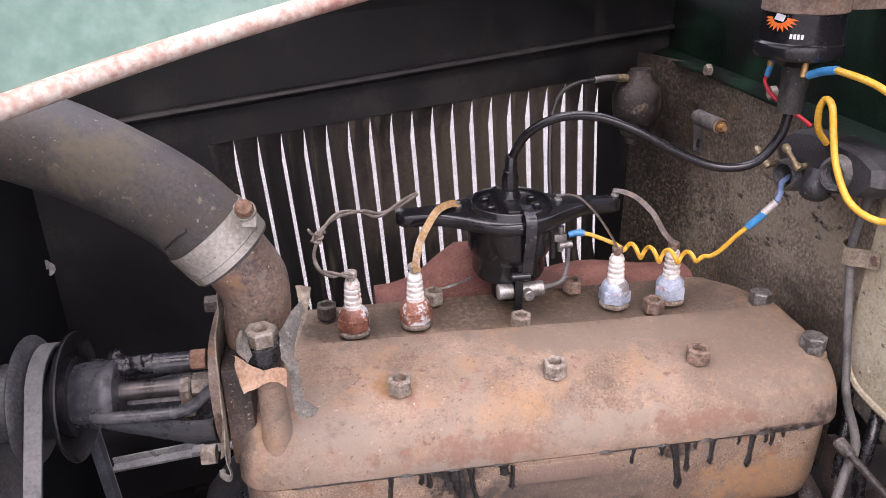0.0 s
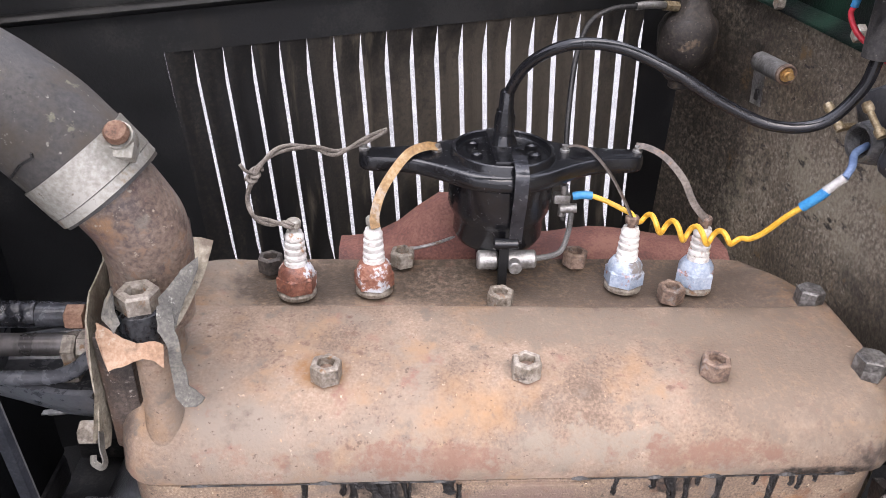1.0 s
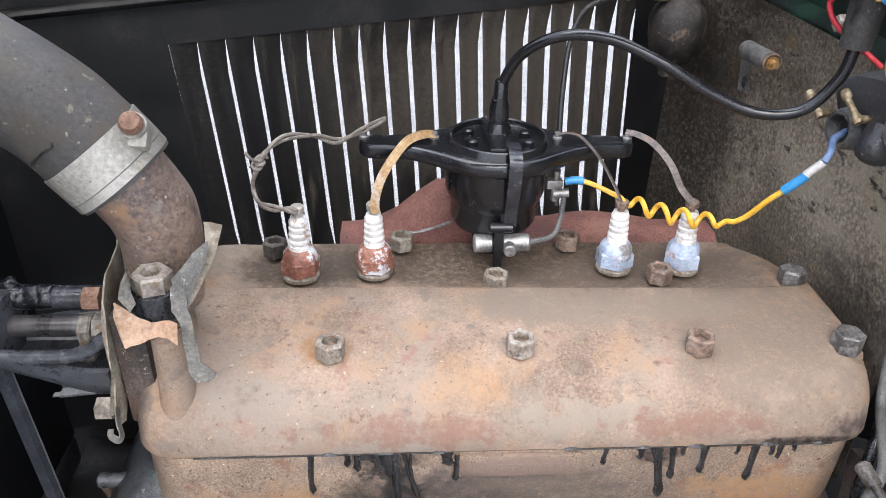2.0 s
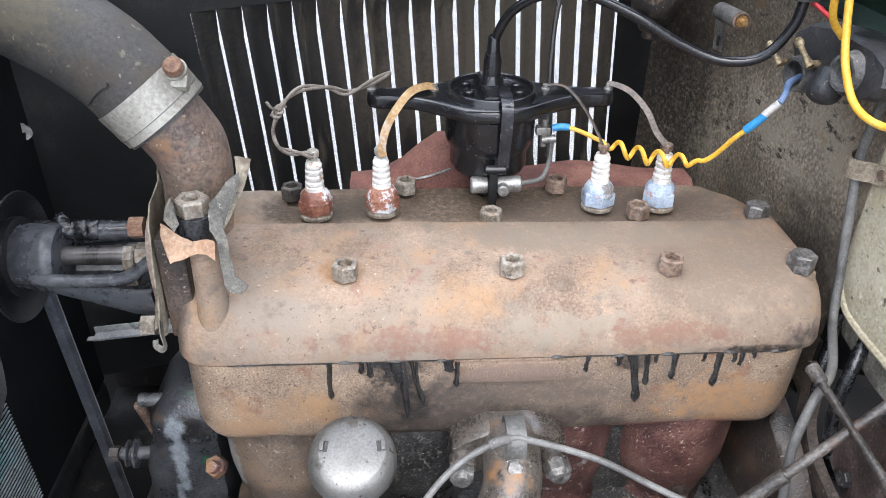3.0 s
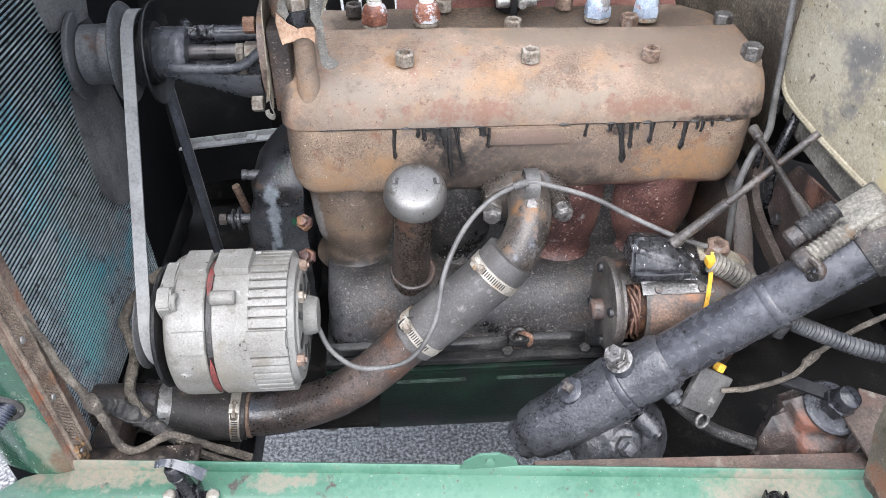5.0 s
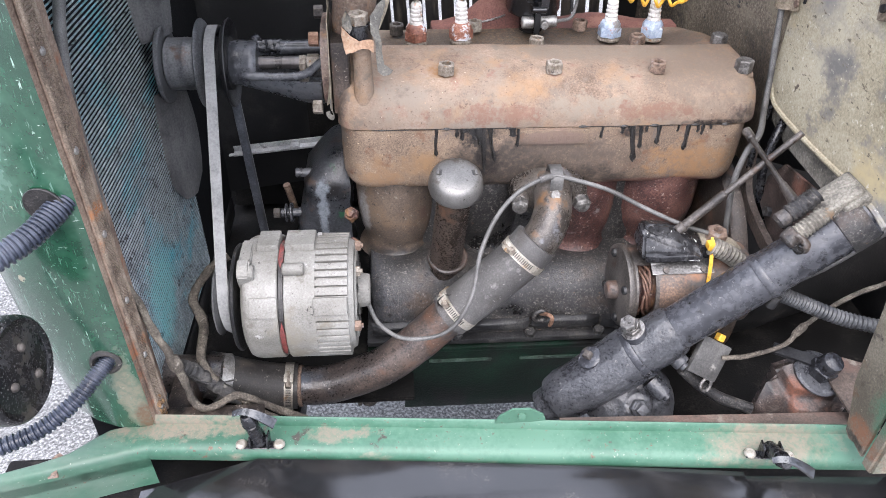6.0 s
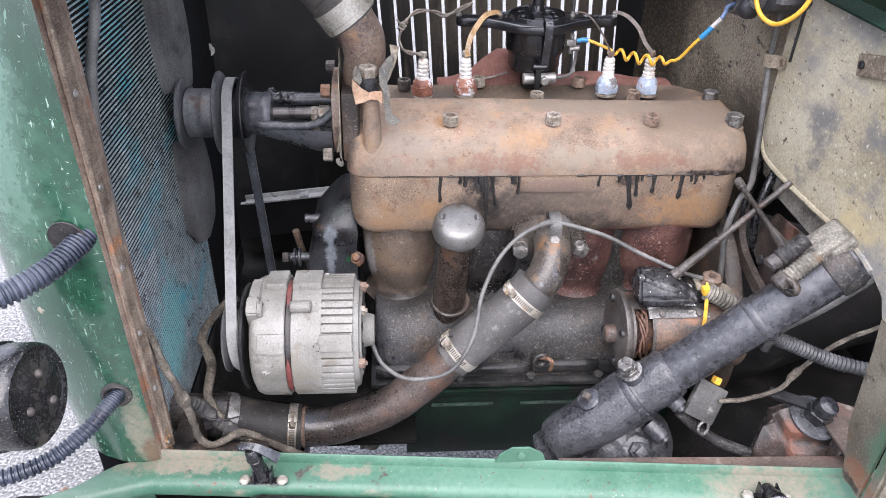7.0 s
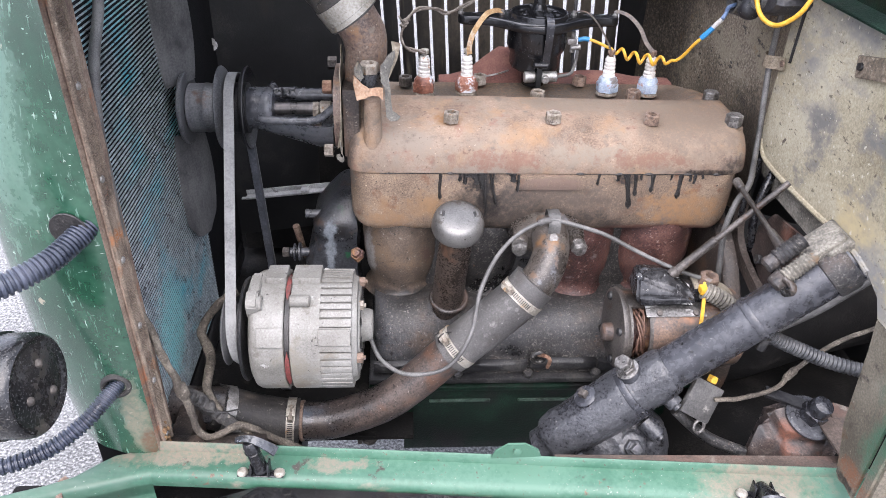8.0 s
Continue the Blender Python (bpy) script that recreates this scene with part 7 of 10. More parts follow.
    pts = [(0.040, 0.990), (0.030, 0.972), (0.002, 0.967), (-0.017, 0.955), (-0.024, 0.933), (-0.027, 0.912), (-0.028, 0.892), (-0.032, 0.880), (-0.034, 0.866), (-0.030, 0.856), (-0.024, 0.853), (-0.018, 0.858), (0.0, 0.88), (0.02, 0.93), (0.06, 0.96)]
    bm.faces.new([bm.verts.new((-0.3032, y, z)) for y, z in pts])
    bmesh.ops.triangulate(bm, faces=bm.faces[:])
    bmesh.ops.subdivide_edges(bm, edges=bm.edges[:], cuts=2, use_grid_fill=True)
    rumple(bm, 0.003, 30, 2)
    bmesh.ops.recalc_face_normals(bm, faces=bm.faces)
    bmesh.ops.solidify(bm, geom=bm.faces[:], thickness=0.0012)
    part("gasket", bm, GASKET_PALE, p, "pale gasket paper sticking out of the joint", angle=30)
    bm = bmesh.new()
    strip(bm, [(-0.3032, -0.030, 0.872), (-0.302, -0.037, 0.862), (-0.299, -0.043, 0.8555), (-0.3005, -0.0465, 0.8535), (-0.3055, -0.0455, 0.857), (-0.3062, -0.042, 0.8605)], 0.009, 0.0010, up=(1, 0, 0), scale=lambda q: 1.0 - 0.35 * q)
    part("gasket_curl", bm, GASKET_GREY, p, "curled end of the gasket paper")
    # pulley
    pu = thing("fan_pulley", (-0.457, cy, cz), "dark steel fan pulley with two worn flanges", "pulley")
    for x, s, mt in ((-0.441, 1, DARK_IRON), (-0.472, -1, FAN_WORN)):
        bm = bmesh.new()
        lathe(bm, [(0.030, -0.006 * s), (0.050, -0.001 * s), (0.0575, 0.0035 * s), (0.0585, 0.0045 * s), (0.0592, 0.003 * s), (0.0575, 0.0005 * s), (0.050, -0.004 * s), (0.030, -0.009 * s)], (x, cy, cz), (1, 0, 0), 52)
        part("flange", bm, mt, pu)
    bm = bmesh.new()
    lathe(bm, [(0.036, -0.474), (0.036, -0.438)], (0, cy, cz), (1, 0, 0), 36)
    part("groove", bm, DARK_IRON, pu)
    f = thing("cooling_fan", (-0.5, cy, cz), "worn grey two-blade cooling fan on a slate-grey steel hub", "cooling fan")
    bm = bmesh.new()
    lathe(bm, [(0.030, -0.522), (0.0345, -0.520), (0.0345, -0.500), (0.0352, -0.498), (0.0352, -0.494), (0.0345, -0.492), (0.0345, -0.474), (0.030, -0.472)], (0, cy, cz), (1, 0, 0), 40)
    part("hub", bm, FAN_WORN, f, "slate-grey worn steel hub")
    bm = bmesh.new()
    lathe(bm, [(0.02, -0.5285), (0.050, -0.5285), (0.0515, -0.527), (0.0515, -0.5235), (0.050, -0.522), (0.02, -0.522)], (0, cy, cz), (1, 0, 0), 44)
    part("hub_plate", bm, FAN_WORN, f)
    for s in (1, -1):
        bm = bmesh.new()
        n = 14
        for off in (0.0, 0.003):
            grid = []
            for k in range(n + 1):
                q = k / n
                r = 0.036 + 0.175 * q
                w = 0.024 + 0.022 * math.sin(math.pi * min(1, q * 0.75 + 0.15)) - 0.014 * max(0, q - 0.85) / 0.15
                tw = radians(50 - 12 * q)
                row = []
                for u in (-1, -0.5, 0, 0.5, 1):
                    a, b = u * w * math.cos(tw), u * w * math.sin(tw)
                    row.append(bm.verts.new((-0.529 + b * s * 0.55 - off * math.cos(tw) + 0.004 * (1 - u * u), cy + a * s, cz + s * r)))
                grid.append(row)
            for a, b in zip(grid, grid[1:]):
                for i in range(4):
                    bm.faces.new((a[i], a[i + 1], b[i + 1], b[i]))
        part("blade", bm, FAN_GREY, f)


water_pump()

ALT_Y, ALT_Z, ALT_R = -0.192, 0.674, 0.0795


def belt_loop(name, pulleys, x, width, thick, label, twist=0.0):
    """A belt round pulleys, each given as (y, z, r), in turn."""
    pts = []
    n = len(pulleys)
    tang = []
    for i in range(n):
        (y0, z0, r0), (y1, z1, r1) = pulleys[i], pulleys[(i + 1) % n]
        d = math.hypot(y1 - y0, z1 - z0)
        base = math.atan2(z1 - z0, y1 - y0)
        off = math.acos((r0 - r1) / d)
        a = base - off
        tang.append(((y0 + r0 * math.cos(a), z0 + r0 * math.sin(a), a), (y1 + r1 * math.cos(a), z1 + r1 * math.sin(a), a)))
    for i in range(n):
        start = tang[i - 1][1][2]
        end = tang[i][0][2]
        while end < start:
            end += math.tau
        y, z, r = pulleys[i]
        k = max(4, int((end - start) / 0.2))
        for j in range(k + 1):
            a = start + (end - start) * j / k
            pts.append((y + r * math.cos(a), z + r * math.sin(a)))
    belt = thing(name, (x, pulleys[0][0], pulleys[0][1]), label, "drive belt")
    m = len(pts)
    edge = thick / 2 - 0.0022
    for piece, mat, section, words in (
            ("backing", BELT, ((-1, width / 2, thick / 2), (1, width / 2, thick / 2), (1, width / 2, edge), (-1, width / 2, edge)), "worn grey outer fabric"),
            ("core", BELT_CORE, ((-1, width * 0.49, edge), (1, width * 0.49, edge), (1, width * 0.36, -thick / 2), (-1, width * 0.36, -thick / 2)), "dark inner rubber")):
        bm = bmesh.new()
        rings = []
        for i, (y, z) in enumerate(pts):
            py, pz = pts[i - 1]
            ny, nz = pts[(i + 1) % m]
            t = Vector((0, ny - py, nz - pz)).normalized()
            nrm = Vector((0, t.z, -t.y))
            c = Vector((x + 0.095 * max(0.0, 0.9 - z) * (1 if y < 0.0 else 0.5), y, z))
            rings.append([bm.verts.new(c + Vector((s * w, 0, 0)) + nrm * h) for s, w, h in section])
        for i in range(m):
            a, b = rings[i], rings[(i + 1) % m]
            for k in range(4):
                l = (k + 1) % 4
                bm.faces.new((a[k], a[l], b[l], b[k]))
        part(piece, bm, mat, belt, words)
    return belt


belt_loop("fan_belt", [(PUMP_Y, PUMP_Z, 0.046), (ALT_Y, ALT_Z, 0.040), (0.032, 0.42, 0.055)], -0.457, 0.0138, 0.009, "worn grey rubber fan belt running over the pulleys")


def alternator():
    a = thing("alternator", (-0.3377, ALT_Y, ALT_Z - 0.08), "dull cast aluminium alternator with a finned rear housing", "alternator")
    R = ALT_R
    ax = (1, 0, 0)

    def ring(pr, segs=64):
        bm = bmesh.new()
        lathe(bm, pr, (0, ALT_Y, ALT_Z), ax, segs)
        return bm

    part("front_housing", ring([(0.03, -0.4134), (R * 0.84, -0.4122), (R * 0.955, -0.4075), (R * 0.99, -0.4020), (R, -0.3960), (R, -0.3680), (R * 0.985, -0.3667), (0.05, -0.3667)]), ALU, a)
    part("seam", ring([(0.05, -0.3659), (R * 0.955, -0.3657), (R * 0.955, -0.3602), (0.05, -0.3597)]), TAR, a)
    # red laminations show in two stretches of the open seam
    for lo, hi in ((-14, 24), (74, 118), (150, 215)):
        bm = bmesh.new()
        n = 14
        rows = []
        for k in range(n + 1):
            t = radians(lo + (hi - lo) * k / n)
            w = 0.0030 * min(1.0, 4 * k / n, 4 * (n - k) / n + 0.2)
            rows.append([bm.verts.new((-0.3630 + dx, ALT_Y - r * math.sin(t), ALT_Z + r * math.cos(t))) for dx, r in ((-w, R * 0.94), (-w, R * 0.990), (w, R * 0.990), (w, R * 0.94))])
        for p, q in zip(rows, rows[1:]):
            for i in range(3):
                bm.faces.new((p[i], p[i + 1], q[i + 1], q[i]))
        part("lamination", bm, RED_BAND, a, "chipped red stator lamination")
    part("rear_housing", ring([(0.05, -0.3596), (R * 0.985, -0.3593), (R, -0.3580), (R, -0.3219), (R * 0.94, -0.3201), (R * 0.94, -0.2849), (R * 0.86, -0.2761), (0.03, -0.2744)]), ALU, a)
    rng = random.Random(3)
    # cooling fins round the rear housing, in slightly uneven widths
    bm = bmesh.new()
    box(bm, (-0.3225, -0.0044, R * 0.90), (-0.2823, 0.0044, R * 1.0), 0.0013, 2)
    fin = None
    for k in range(46):
        m = Matrix.Translation((0, ALT_Y, ALT_Z)) @ Matrix.Rotation(math.tau * k / 46, 4, 'X')
        if fin is None:
            t = bm.copy()
            bmesh.ops.transform(t, matrix=m, verts=t.verts)
            fin, base = part("fin", t, ALU, a), m
        else:
            ob = new("fin", fin.data)
            ob.parent = a
            ob.matrix_parent_inverse = a.matrix_basis.inverted()
            ob.matrix_basis = m @ Matrix.Diagonal((1, rng.uniform(0.8, 1.12), rng.uniform(0.992, 1.004), 1)) @ base.inverted()
    bm.free()

    def turned(ang):
        return Matrix.Translation((0, ALT_Y, ALT_Z)) @ Matrix.Rotation(radians(ang), 4, 'X')

    # raised lands along the two halves
    for ang, x0, x1, w, h in ((60, -0.4000, -0.3662, 0.013, 0.0025), (60, -0.3240, -0.2830, 0.011, 0.0035), (-8, -0.3930, -0.3662, 0.020, 0.0065), (-8, -0.3593, -0.3225, 0.020, 0.0065), (178, -0.3930, -0.3662, 0.020, 0.0055), (178, -0.3593, -0.3225, 0.020, 0.0055)):
        bm = bmesh.new()
        box(bm, (x0, -w, R * 0.9), (x1, w, R + h), 0.0028, 2, turned(ang))
        part("land", bm, ALU, a)
    # flat adjusting ear at the pulley end, with its bolt hole rim
    m = turned(27)
    bm = bmesh.new()
    out = [(-0.020, R * 0.62), (-0.0135, R * 0.97), (-0.0125, R + 0.009), (-0.008, R + 0.0125), (0.008, R + 0.0125), (0.0125, R + 0.009), (0.0135, R * 1.0), (0.030, R * 0.965), (0.050, R * 0.82), (0.034, R * 0.60)]
    fr = [bm.verts.new(m @ Vector((-0.4125, y, z))) for y, z in out]
    bk = [bm.verts.new(m @ Vector((-0.3975, y, z))) for y, z in out]
    bm.faces.new(fr)
    bm.faces.new(bk)
    for i in range(len(out)):
        j = (i + 1) % len(out)
        bm.faces.new((fr[i], fr[j], bk[j], bk[i]))
    bmesh.ops.bevel(bm, geom=bm.edges[:], offset=0.002, segments=2, affect='EDGES')
    part("ear", bm, ALU, a)
    q = m @ Vector((0, -0.002, R + 0.001))
    bm = bmesh.new()
    lathe(bm, [(0.0098, -0.3980), (0.0100, -0.3945), (0.0085, -0.3933), (0.0056, -0.3937), (0.0048, -0.3975), (0, -0.3975)], (0, q.y, q.z), ax, 18)
    part("ear_boss", bm, ALU, a)
    bm = bmesh.new()
    rod(bm, (-0.3598, -0.2295, 0.7475), (-0.3338, -0.2295, 0.7475), 0.0078, segs=20, soft=0.0015)
    box(bm, (-0.3590, -0.0070, R - 0.004), (-0.3345, 0.0070, R + 0.003), 0.002, 2, turned(27))
    part("lug", bm, ALU, a)
    for ang in (-28, 60, 240):
        mm = Matrix.Translation((0, ALT_Y, ALT_Z)) @ Matrix.Rotation(radians(ang), 4, 'X')
        q = mm @ Vector((0, 0, R - 0.004))
        bm = bmesh.new()
        hexagon(bm, (-0.3219, q.y, q.z), ax, 0.0065, 0.006)
        part("through_bolt", bm, ZINC, a)
    # rear end: slots, bearing boss and posts
    part("rear_face", ring([(0.0, -0.2757), (0.058, -0.2754), (0.056, -0.2731), (0, -0.2728)], 40), ALU, a)
    bm = bmesh.new()
    lathe(bm, [(0.0240, -0.2744), (0.0225, -0.2660), (0.0212, -0.2610), (0.0195, -0.2580), (0.012, -0.2574), (0, -0.2580)], (0, ALT_Y + 0.004, ALT_Z + 0.002), ax, 24)
    part("bearing_boss", bm, ALU, a)
    for k in range(9):
        an = math.tau * k / 9
        mm = Matrix.Translation((0, ALT_Y, ALT_Z)) @ Matrix.Rotation(an, 4, 'X')
        bm = bmesh.new()
        box(bm, (-0.2733, -0.004, 0.030), (-0.2713, 0.004, 0.052), 0.001, 1, mm)
        part("vent_slot", bm, TAR, a, "dark vent slot")
    for ang, rr, mt in ((16, 0.050, NUT_STEEL), (88, 0.064, NUT_RUST), (-34, 0.062, NUT_RUST)):
        mm = Matrix.Translation((0, ALT_Y, ALT_Z)) @ Matrix.Rotation(radians(ang), 4, 'X')
        q = mm @ Vector((0, 0, rr))
        bm = bmesh.new()
        hexagon(bm, (-0.2761, q.y, q.z), ax, 0.0070, 0.008)
        rod(bm, (-0.2744, q.y, q.z), (-0.2655, q.y, q.z), 0.0030, segs=10)
        part("terminal", bm, mt, a)
    # pulley and fan in front
    bm = bmesh.new()
    lathe(bm, [(0.01, -0.4557), (0.038, -0.4539), (0.048, -0.4504), (0.049, -0.4486), (0.032, -0.4416), (0.032, -0.4372), (0.049, -0.4301), (0.048, -0.4284), (0.02, -0.4266)], (0, ALT_Y, ALT_Z), ax, 40)
    part("pulley", bm, FAN_GREY, a)
    part("front_fan", ring([(0.02, -0.4257), (0.068, -0.4253), (0.070, -0.4231), (0.068, -0.4209), (0.02, -0.4205)], 48), DARK_IRON, a)
    # cast lettering too worn to read
    for i in range(2):
        for k in range(5):
            mm = Matrix.Translation((0, ALT_Y, ALT_Z)) @ Matrix.Rotation(radians(66 + 4.2 * k), 4, 'X')
            bm = bmesh.new()
            box(bm, (-0.3853 + 0.008 * i, -0.0018, R - 0.0004), (-0.3817 + 0.008 * i, 0.0018, R + 0.0006), 0, 1, mm)
            part("cast_mark", bm, ALU, a)
    return a


alternator()


def oil_filler():
    o = thing("oil_filler", (-0.142, -0.07, 0.6), "oil filler pipe with a tarnished domed breather cap", "oil filler")
    # the pipe leans out from the crankcase
    lean = Matrix.Translation((-0.149, -0.070, 0.63)) @ frame_on((0.007, -0.052, 0.172))
    foot = lean @ Vector((0, 0, 0))
    ax = lean.to_3x3() @ Vector((0, 0, 1))
    bm = bmesh.new()
    lathe(bm, [(0.0240, -0.03), (0.0240, 0.020), (0.0236, 0.06), (0.0232, 0.163)], foot, ax, 30)
    rumple(bm, 0.0006, 60)
    part("pipe", bm, FILLER, o, "brown-black oil-baked pipe")
    bm = bmesh.new()
    lathe(bm, [(0.0238, -0.004), (0.0290, -0.0035), (0.0304, -0.001), (0.0300, 0.002), (0.0275, 0.0035), (0.0252, 0.0030), (0.0238, 0.0015)], lean @ Vector((0.002, 0, 0.004)), ax, 40)
    rumple(bm, 0.0008, 40)
    part("collar", bm, PIPE, o, "worn steel collar round the foot", angle=60)
    bm = bmesh.new()
    lathe(bm, [(0.024, 0.162), (0.032, 0.160), (0.0352, 0.1615), (0.0362, 0.165), (0.0360, 0.171), (0.0352, 0.177), (0.0336, 0.1825), (0.0308, 0.1862), (0.0270, 0.1880), (0.0262, 0.1884), (0.014, 0.1896), (0, 0.1898)], foot, ax, 40)
    cap = part("cap", bm, CAP_STEEL, o, "tarnished silvery pressed cap")
    for a in (172, 8):
        bm = bmesh.new()
        x, y = 0.0245 * math.cos(radians(a)), 0.0245 * math.sin(radians(a))
        m = lean @ pose(x, y, 0.1886, 0, 0, a + 90)
        box(bm, (-0.0042, -0.0018, -0.001), (0.0042, 0.0022, 0.0022), 0.0006, 1, m @ pose(0, 0, 0, 14))
        part("tab", bm, CAP_STEEL, cap, "bent pewter tab")
        bm = bmesh.new()
        box(bm, (-0.0046, 0.0022, -0.001), (0.0046, 0.0050, 0.0006), 0, 1, m)
        part("slot", bm, TAR, cap, "dark slot")
    return o


oil_filler()


def water_inlet():
    o = thing("water_inlet", (-0.004, -0.07, 0.74), "smoke-stained cast water inlet elbow bolted to the block", "water inlet")
    bm = bmesh.new()
    m = Matrix.Translation((-0.004, -0.062, 0.745))
    pts = [(0.055, -0.012), (0.052, 0.006), (0.040, 0.016), (0.02, 0.024), (-0.02, 0.024), (-0.042, 0.014), (-0.053, 0.004), (-0.055, -0.012), (-0.045, -0.022), (-0.02, -0.03), (0.02, -0.03), (0.045, -0.022)]
    a = [bm.verts.new(m @ Vector((x, 0.02, z))) for x, z in pts]
    b = [bm.verts.new(m @ Vector((x, -0.006, z))) for x, z in pts]
    c = [bm.verts.new(m @ Vector((x * 0.95, -0.010, z * 0.93))) for x, z in pts]
    bm.faces.new(a)
    bm.faces.new(c)
    for p, q in ((a, b), (b, c)):
        for i in range(len(pts)):
            j = (i + 1) % len(pts)
            bm.faces.new((p[i], p[j], q[j], q[i]))
    rumple(bm, 0.0012, 70)
    part("flange", bm, INLET, o, "dusty cast flange")
    bm = bmesh.new()
    tube(bm, [(-0.004, -0.055, 0.752), (-0.004, -0.085, 0.748), (-0.007, -0.108, 0.735), (-0.018, -0.124, 0.714), (-0.034, -0.133, 0.695), (-0.05, -0.138, 0.679)], 0.0262, 28, 8)
    rumple(bm, 0.0006, 60)
    part("elbow", bm, INLET, o)
    for x, z in ((-0.044, 0.735), (0.034, 0.735)):
        bm = bmesh.new()
        s = 1 if x > 0 else -1
        rod(bm, (x, -0.055, z + 0.004), (x + 0.004 * s, -0.082, z), 0.0125, segs=18, soft=0.002)
        part("bolt_boss", bm, INLET, o)
        bm = bmesh.new()
        hexagon(bm, (x + 0.004 * s, -0.080, z), (0.12 * s, -1, -0.12), 0.0122, 0.012, 0.4)
        lathe(bm, [(0.0105, 0), (0.008, 0.004), (0, 0.005)], (x + 0.0055 * s, -0.0915, z - 0.0015), (0.12 * s, -1, -0.12), 14)
        part("bolt", bm, BOLT_GREY, o, "domed bolt head")
    bm = bmesh.new()
    strip(bm, [(-0.004, -0.060, 0.760), (-0.004, -0.070, 0.788), (-0.004, -0.088, 0.791), (-0.004, -0.1, 0.782), (-0.005, -0.103, 0.765), (-0.006, -0.112, 0.752)], 0.017, 0.0016, up=(0, 0, 1))
    st = part("cable_strap", bm, BOLT_DULL, o, "bent metal strap over the cable")
    bm = bmesh.new()
    hexagon(bm, (-0.006, -0.106, 0.762), (0, -0.8, 0.6), 0.0075, 0.007, 0.2)
    part("strap_bolt", bm, BOLT_GREY, st)


water_inlet()


def bottom_hose():
    h = thing("inlet_hose", (-0.09, -0.15, 0.65), "dusty grey rubber hose on the water inlet", "radiator hose")
    bm = bmesh.new()
    tube(bm, [(-0.030, -0.1325, 0.706), (-0.050, -0.139, 0.684), (-0.090, -0.149, 0.650), (-0.120, -0.155, 0.624), (-0.150, -0.159, 0.598)], 0.0325, 30, 6)
    rumple(bm, 0.0005, 60)
    part("hose", bm, HOSE_GREY, h)
    p = thing("bottom_pipe", (-0.27, -0.17, 0.5), "rust-mottled bent steel water pipe", "water pipe")
    bm = bmesh.new()
    tube(bm, [(-0.128, -0.156, 0.616), (-0.160, -0.160, 0.588), (-0.20, -0.165, 0.548), (-0.246, -0.17, 0.512), (-0.306, -0.17, 0.484), (-0.345, -0.17, 0.476), (-0.392, -0.17, 0.478)], 0.0285, 30, 8)
    rumple(bm, 0.0005, 60)
    part("pipe", bm, PIPE, p)
    bm = bmesh.new()
    rod(bm, (-0.366, -0.17, 0.4765), (-0.372, -0.17, 0.4765), 0.0310, segs=30, soft=0.001)
    part("bead", bm, NUT_RUST, p, "rusty rolled bead")
    h = thing("bottom_hose", (-0.43, -0.17, 0.49), "black rubber radiator bottom hose", "radiator hose")
    bm = bmesh.new()
    tube(bm, [(-0.374, -0.17, 0.477), (-0.405, -0.172, 0.481), (-0.45, -0.178, 0.500), (-0.495, -0.186, 0.526)], 0.0335, 30, 6)
    part("hose", bm, RUBBER, h)
    bm = bmesh.new()
    lathe(bm, [(0.0336, -0.008), (0.0348, -0.008), (0.0348, 0.008), (0.0336, 0.008)], (-0.476, -0.182, 0.5145), (-0.9, -0.2, 0.4), 36)
    part("band", bm, ZINC, h, "pale metal band round the hose end")
    worm_clamp("hose_clamp", (-0.0485, -0.1385, 0.6855), (-0.66, -0.2, -0.72), 0.0327, (-0.07, -0.65, 0.5), "bright worm-drive hose clamp on the inlet hose")
    worm_clamp("hose_clamp", (-0.138, -0.157, 0.609), (-0.75, -0.12, -0.65), 0.0327, (-0.02, -0.65, 0.5), "bright worm-drive hose clamp on the pipe joint")
    worm_clamp("hose_clamp", (-0.386, -0.171, 0.478), (-1, -0.03, 0.10), 0.0337, (0, -0.9, 0.35), "bright worm-drive hose clamp on the bottom hose")


bottom_hose()


def alternator_cable():
    c = thing("alternator_cable", (-0.15, -0.15, 0.65), "thin grey cable looping from alternator over the inlet strap", "cable")
    bm = bmesh.new()
    tube(bm, [(-0.266, -0.170, 0.662), (-0.262, -0.176, 0.640), (-0.247, -0.190, 0.613), (-0.212, -0.21, 0.605), (-0.158, -0.212, 0.617), (-0.126, -0.202, 0.666), (-0.112, -0.172, 0.720), (-0.087, -0.135, 0.752), (-0.053, -0.11, 0.775), (-0.012, -0.096, 0.786), (0.012, -0.097, 0.783), (0.066, -0.108, 0.770), (0.115, -0.122, 0.749), (0.161, -0.14, 0.734), (0.193, -0.147, 0.725), (0.208, -0.147, 0.721)], 0.0031, 10, 10)
    part("cable", bm, GREY_CABLE, c)
    bm = bmesh.new()
    tube(bm, [(-0.028, -0.100, 0.783), (-0.018, -0.097, 0.7855), (-0.010, -0.096, 0.7865)], 0.0046, 10, 4)
    part("sleeve", bm, HOSE_GREY, c)
    for q in ((-0.155, -0.165, 0.632), (-0.150, -0.168, 0.626)):
        bm = bmesh.new()
        base = Vector(q)
        pts = [base + Vector((0.012 * math.cos(t), 0.004 * math.cos(t), 0.010 * math.sin(t))) for t in [k * 0.35 for k in range(18)]]
        sweep(bm, pts, circle(0.0012, 6))
        part("tie_wire", bm, TAR, c, "thin black tie wire")


alternator_cable()

ST_Y, ST_Z, ST_R = -0.148, 0.636, 0.056


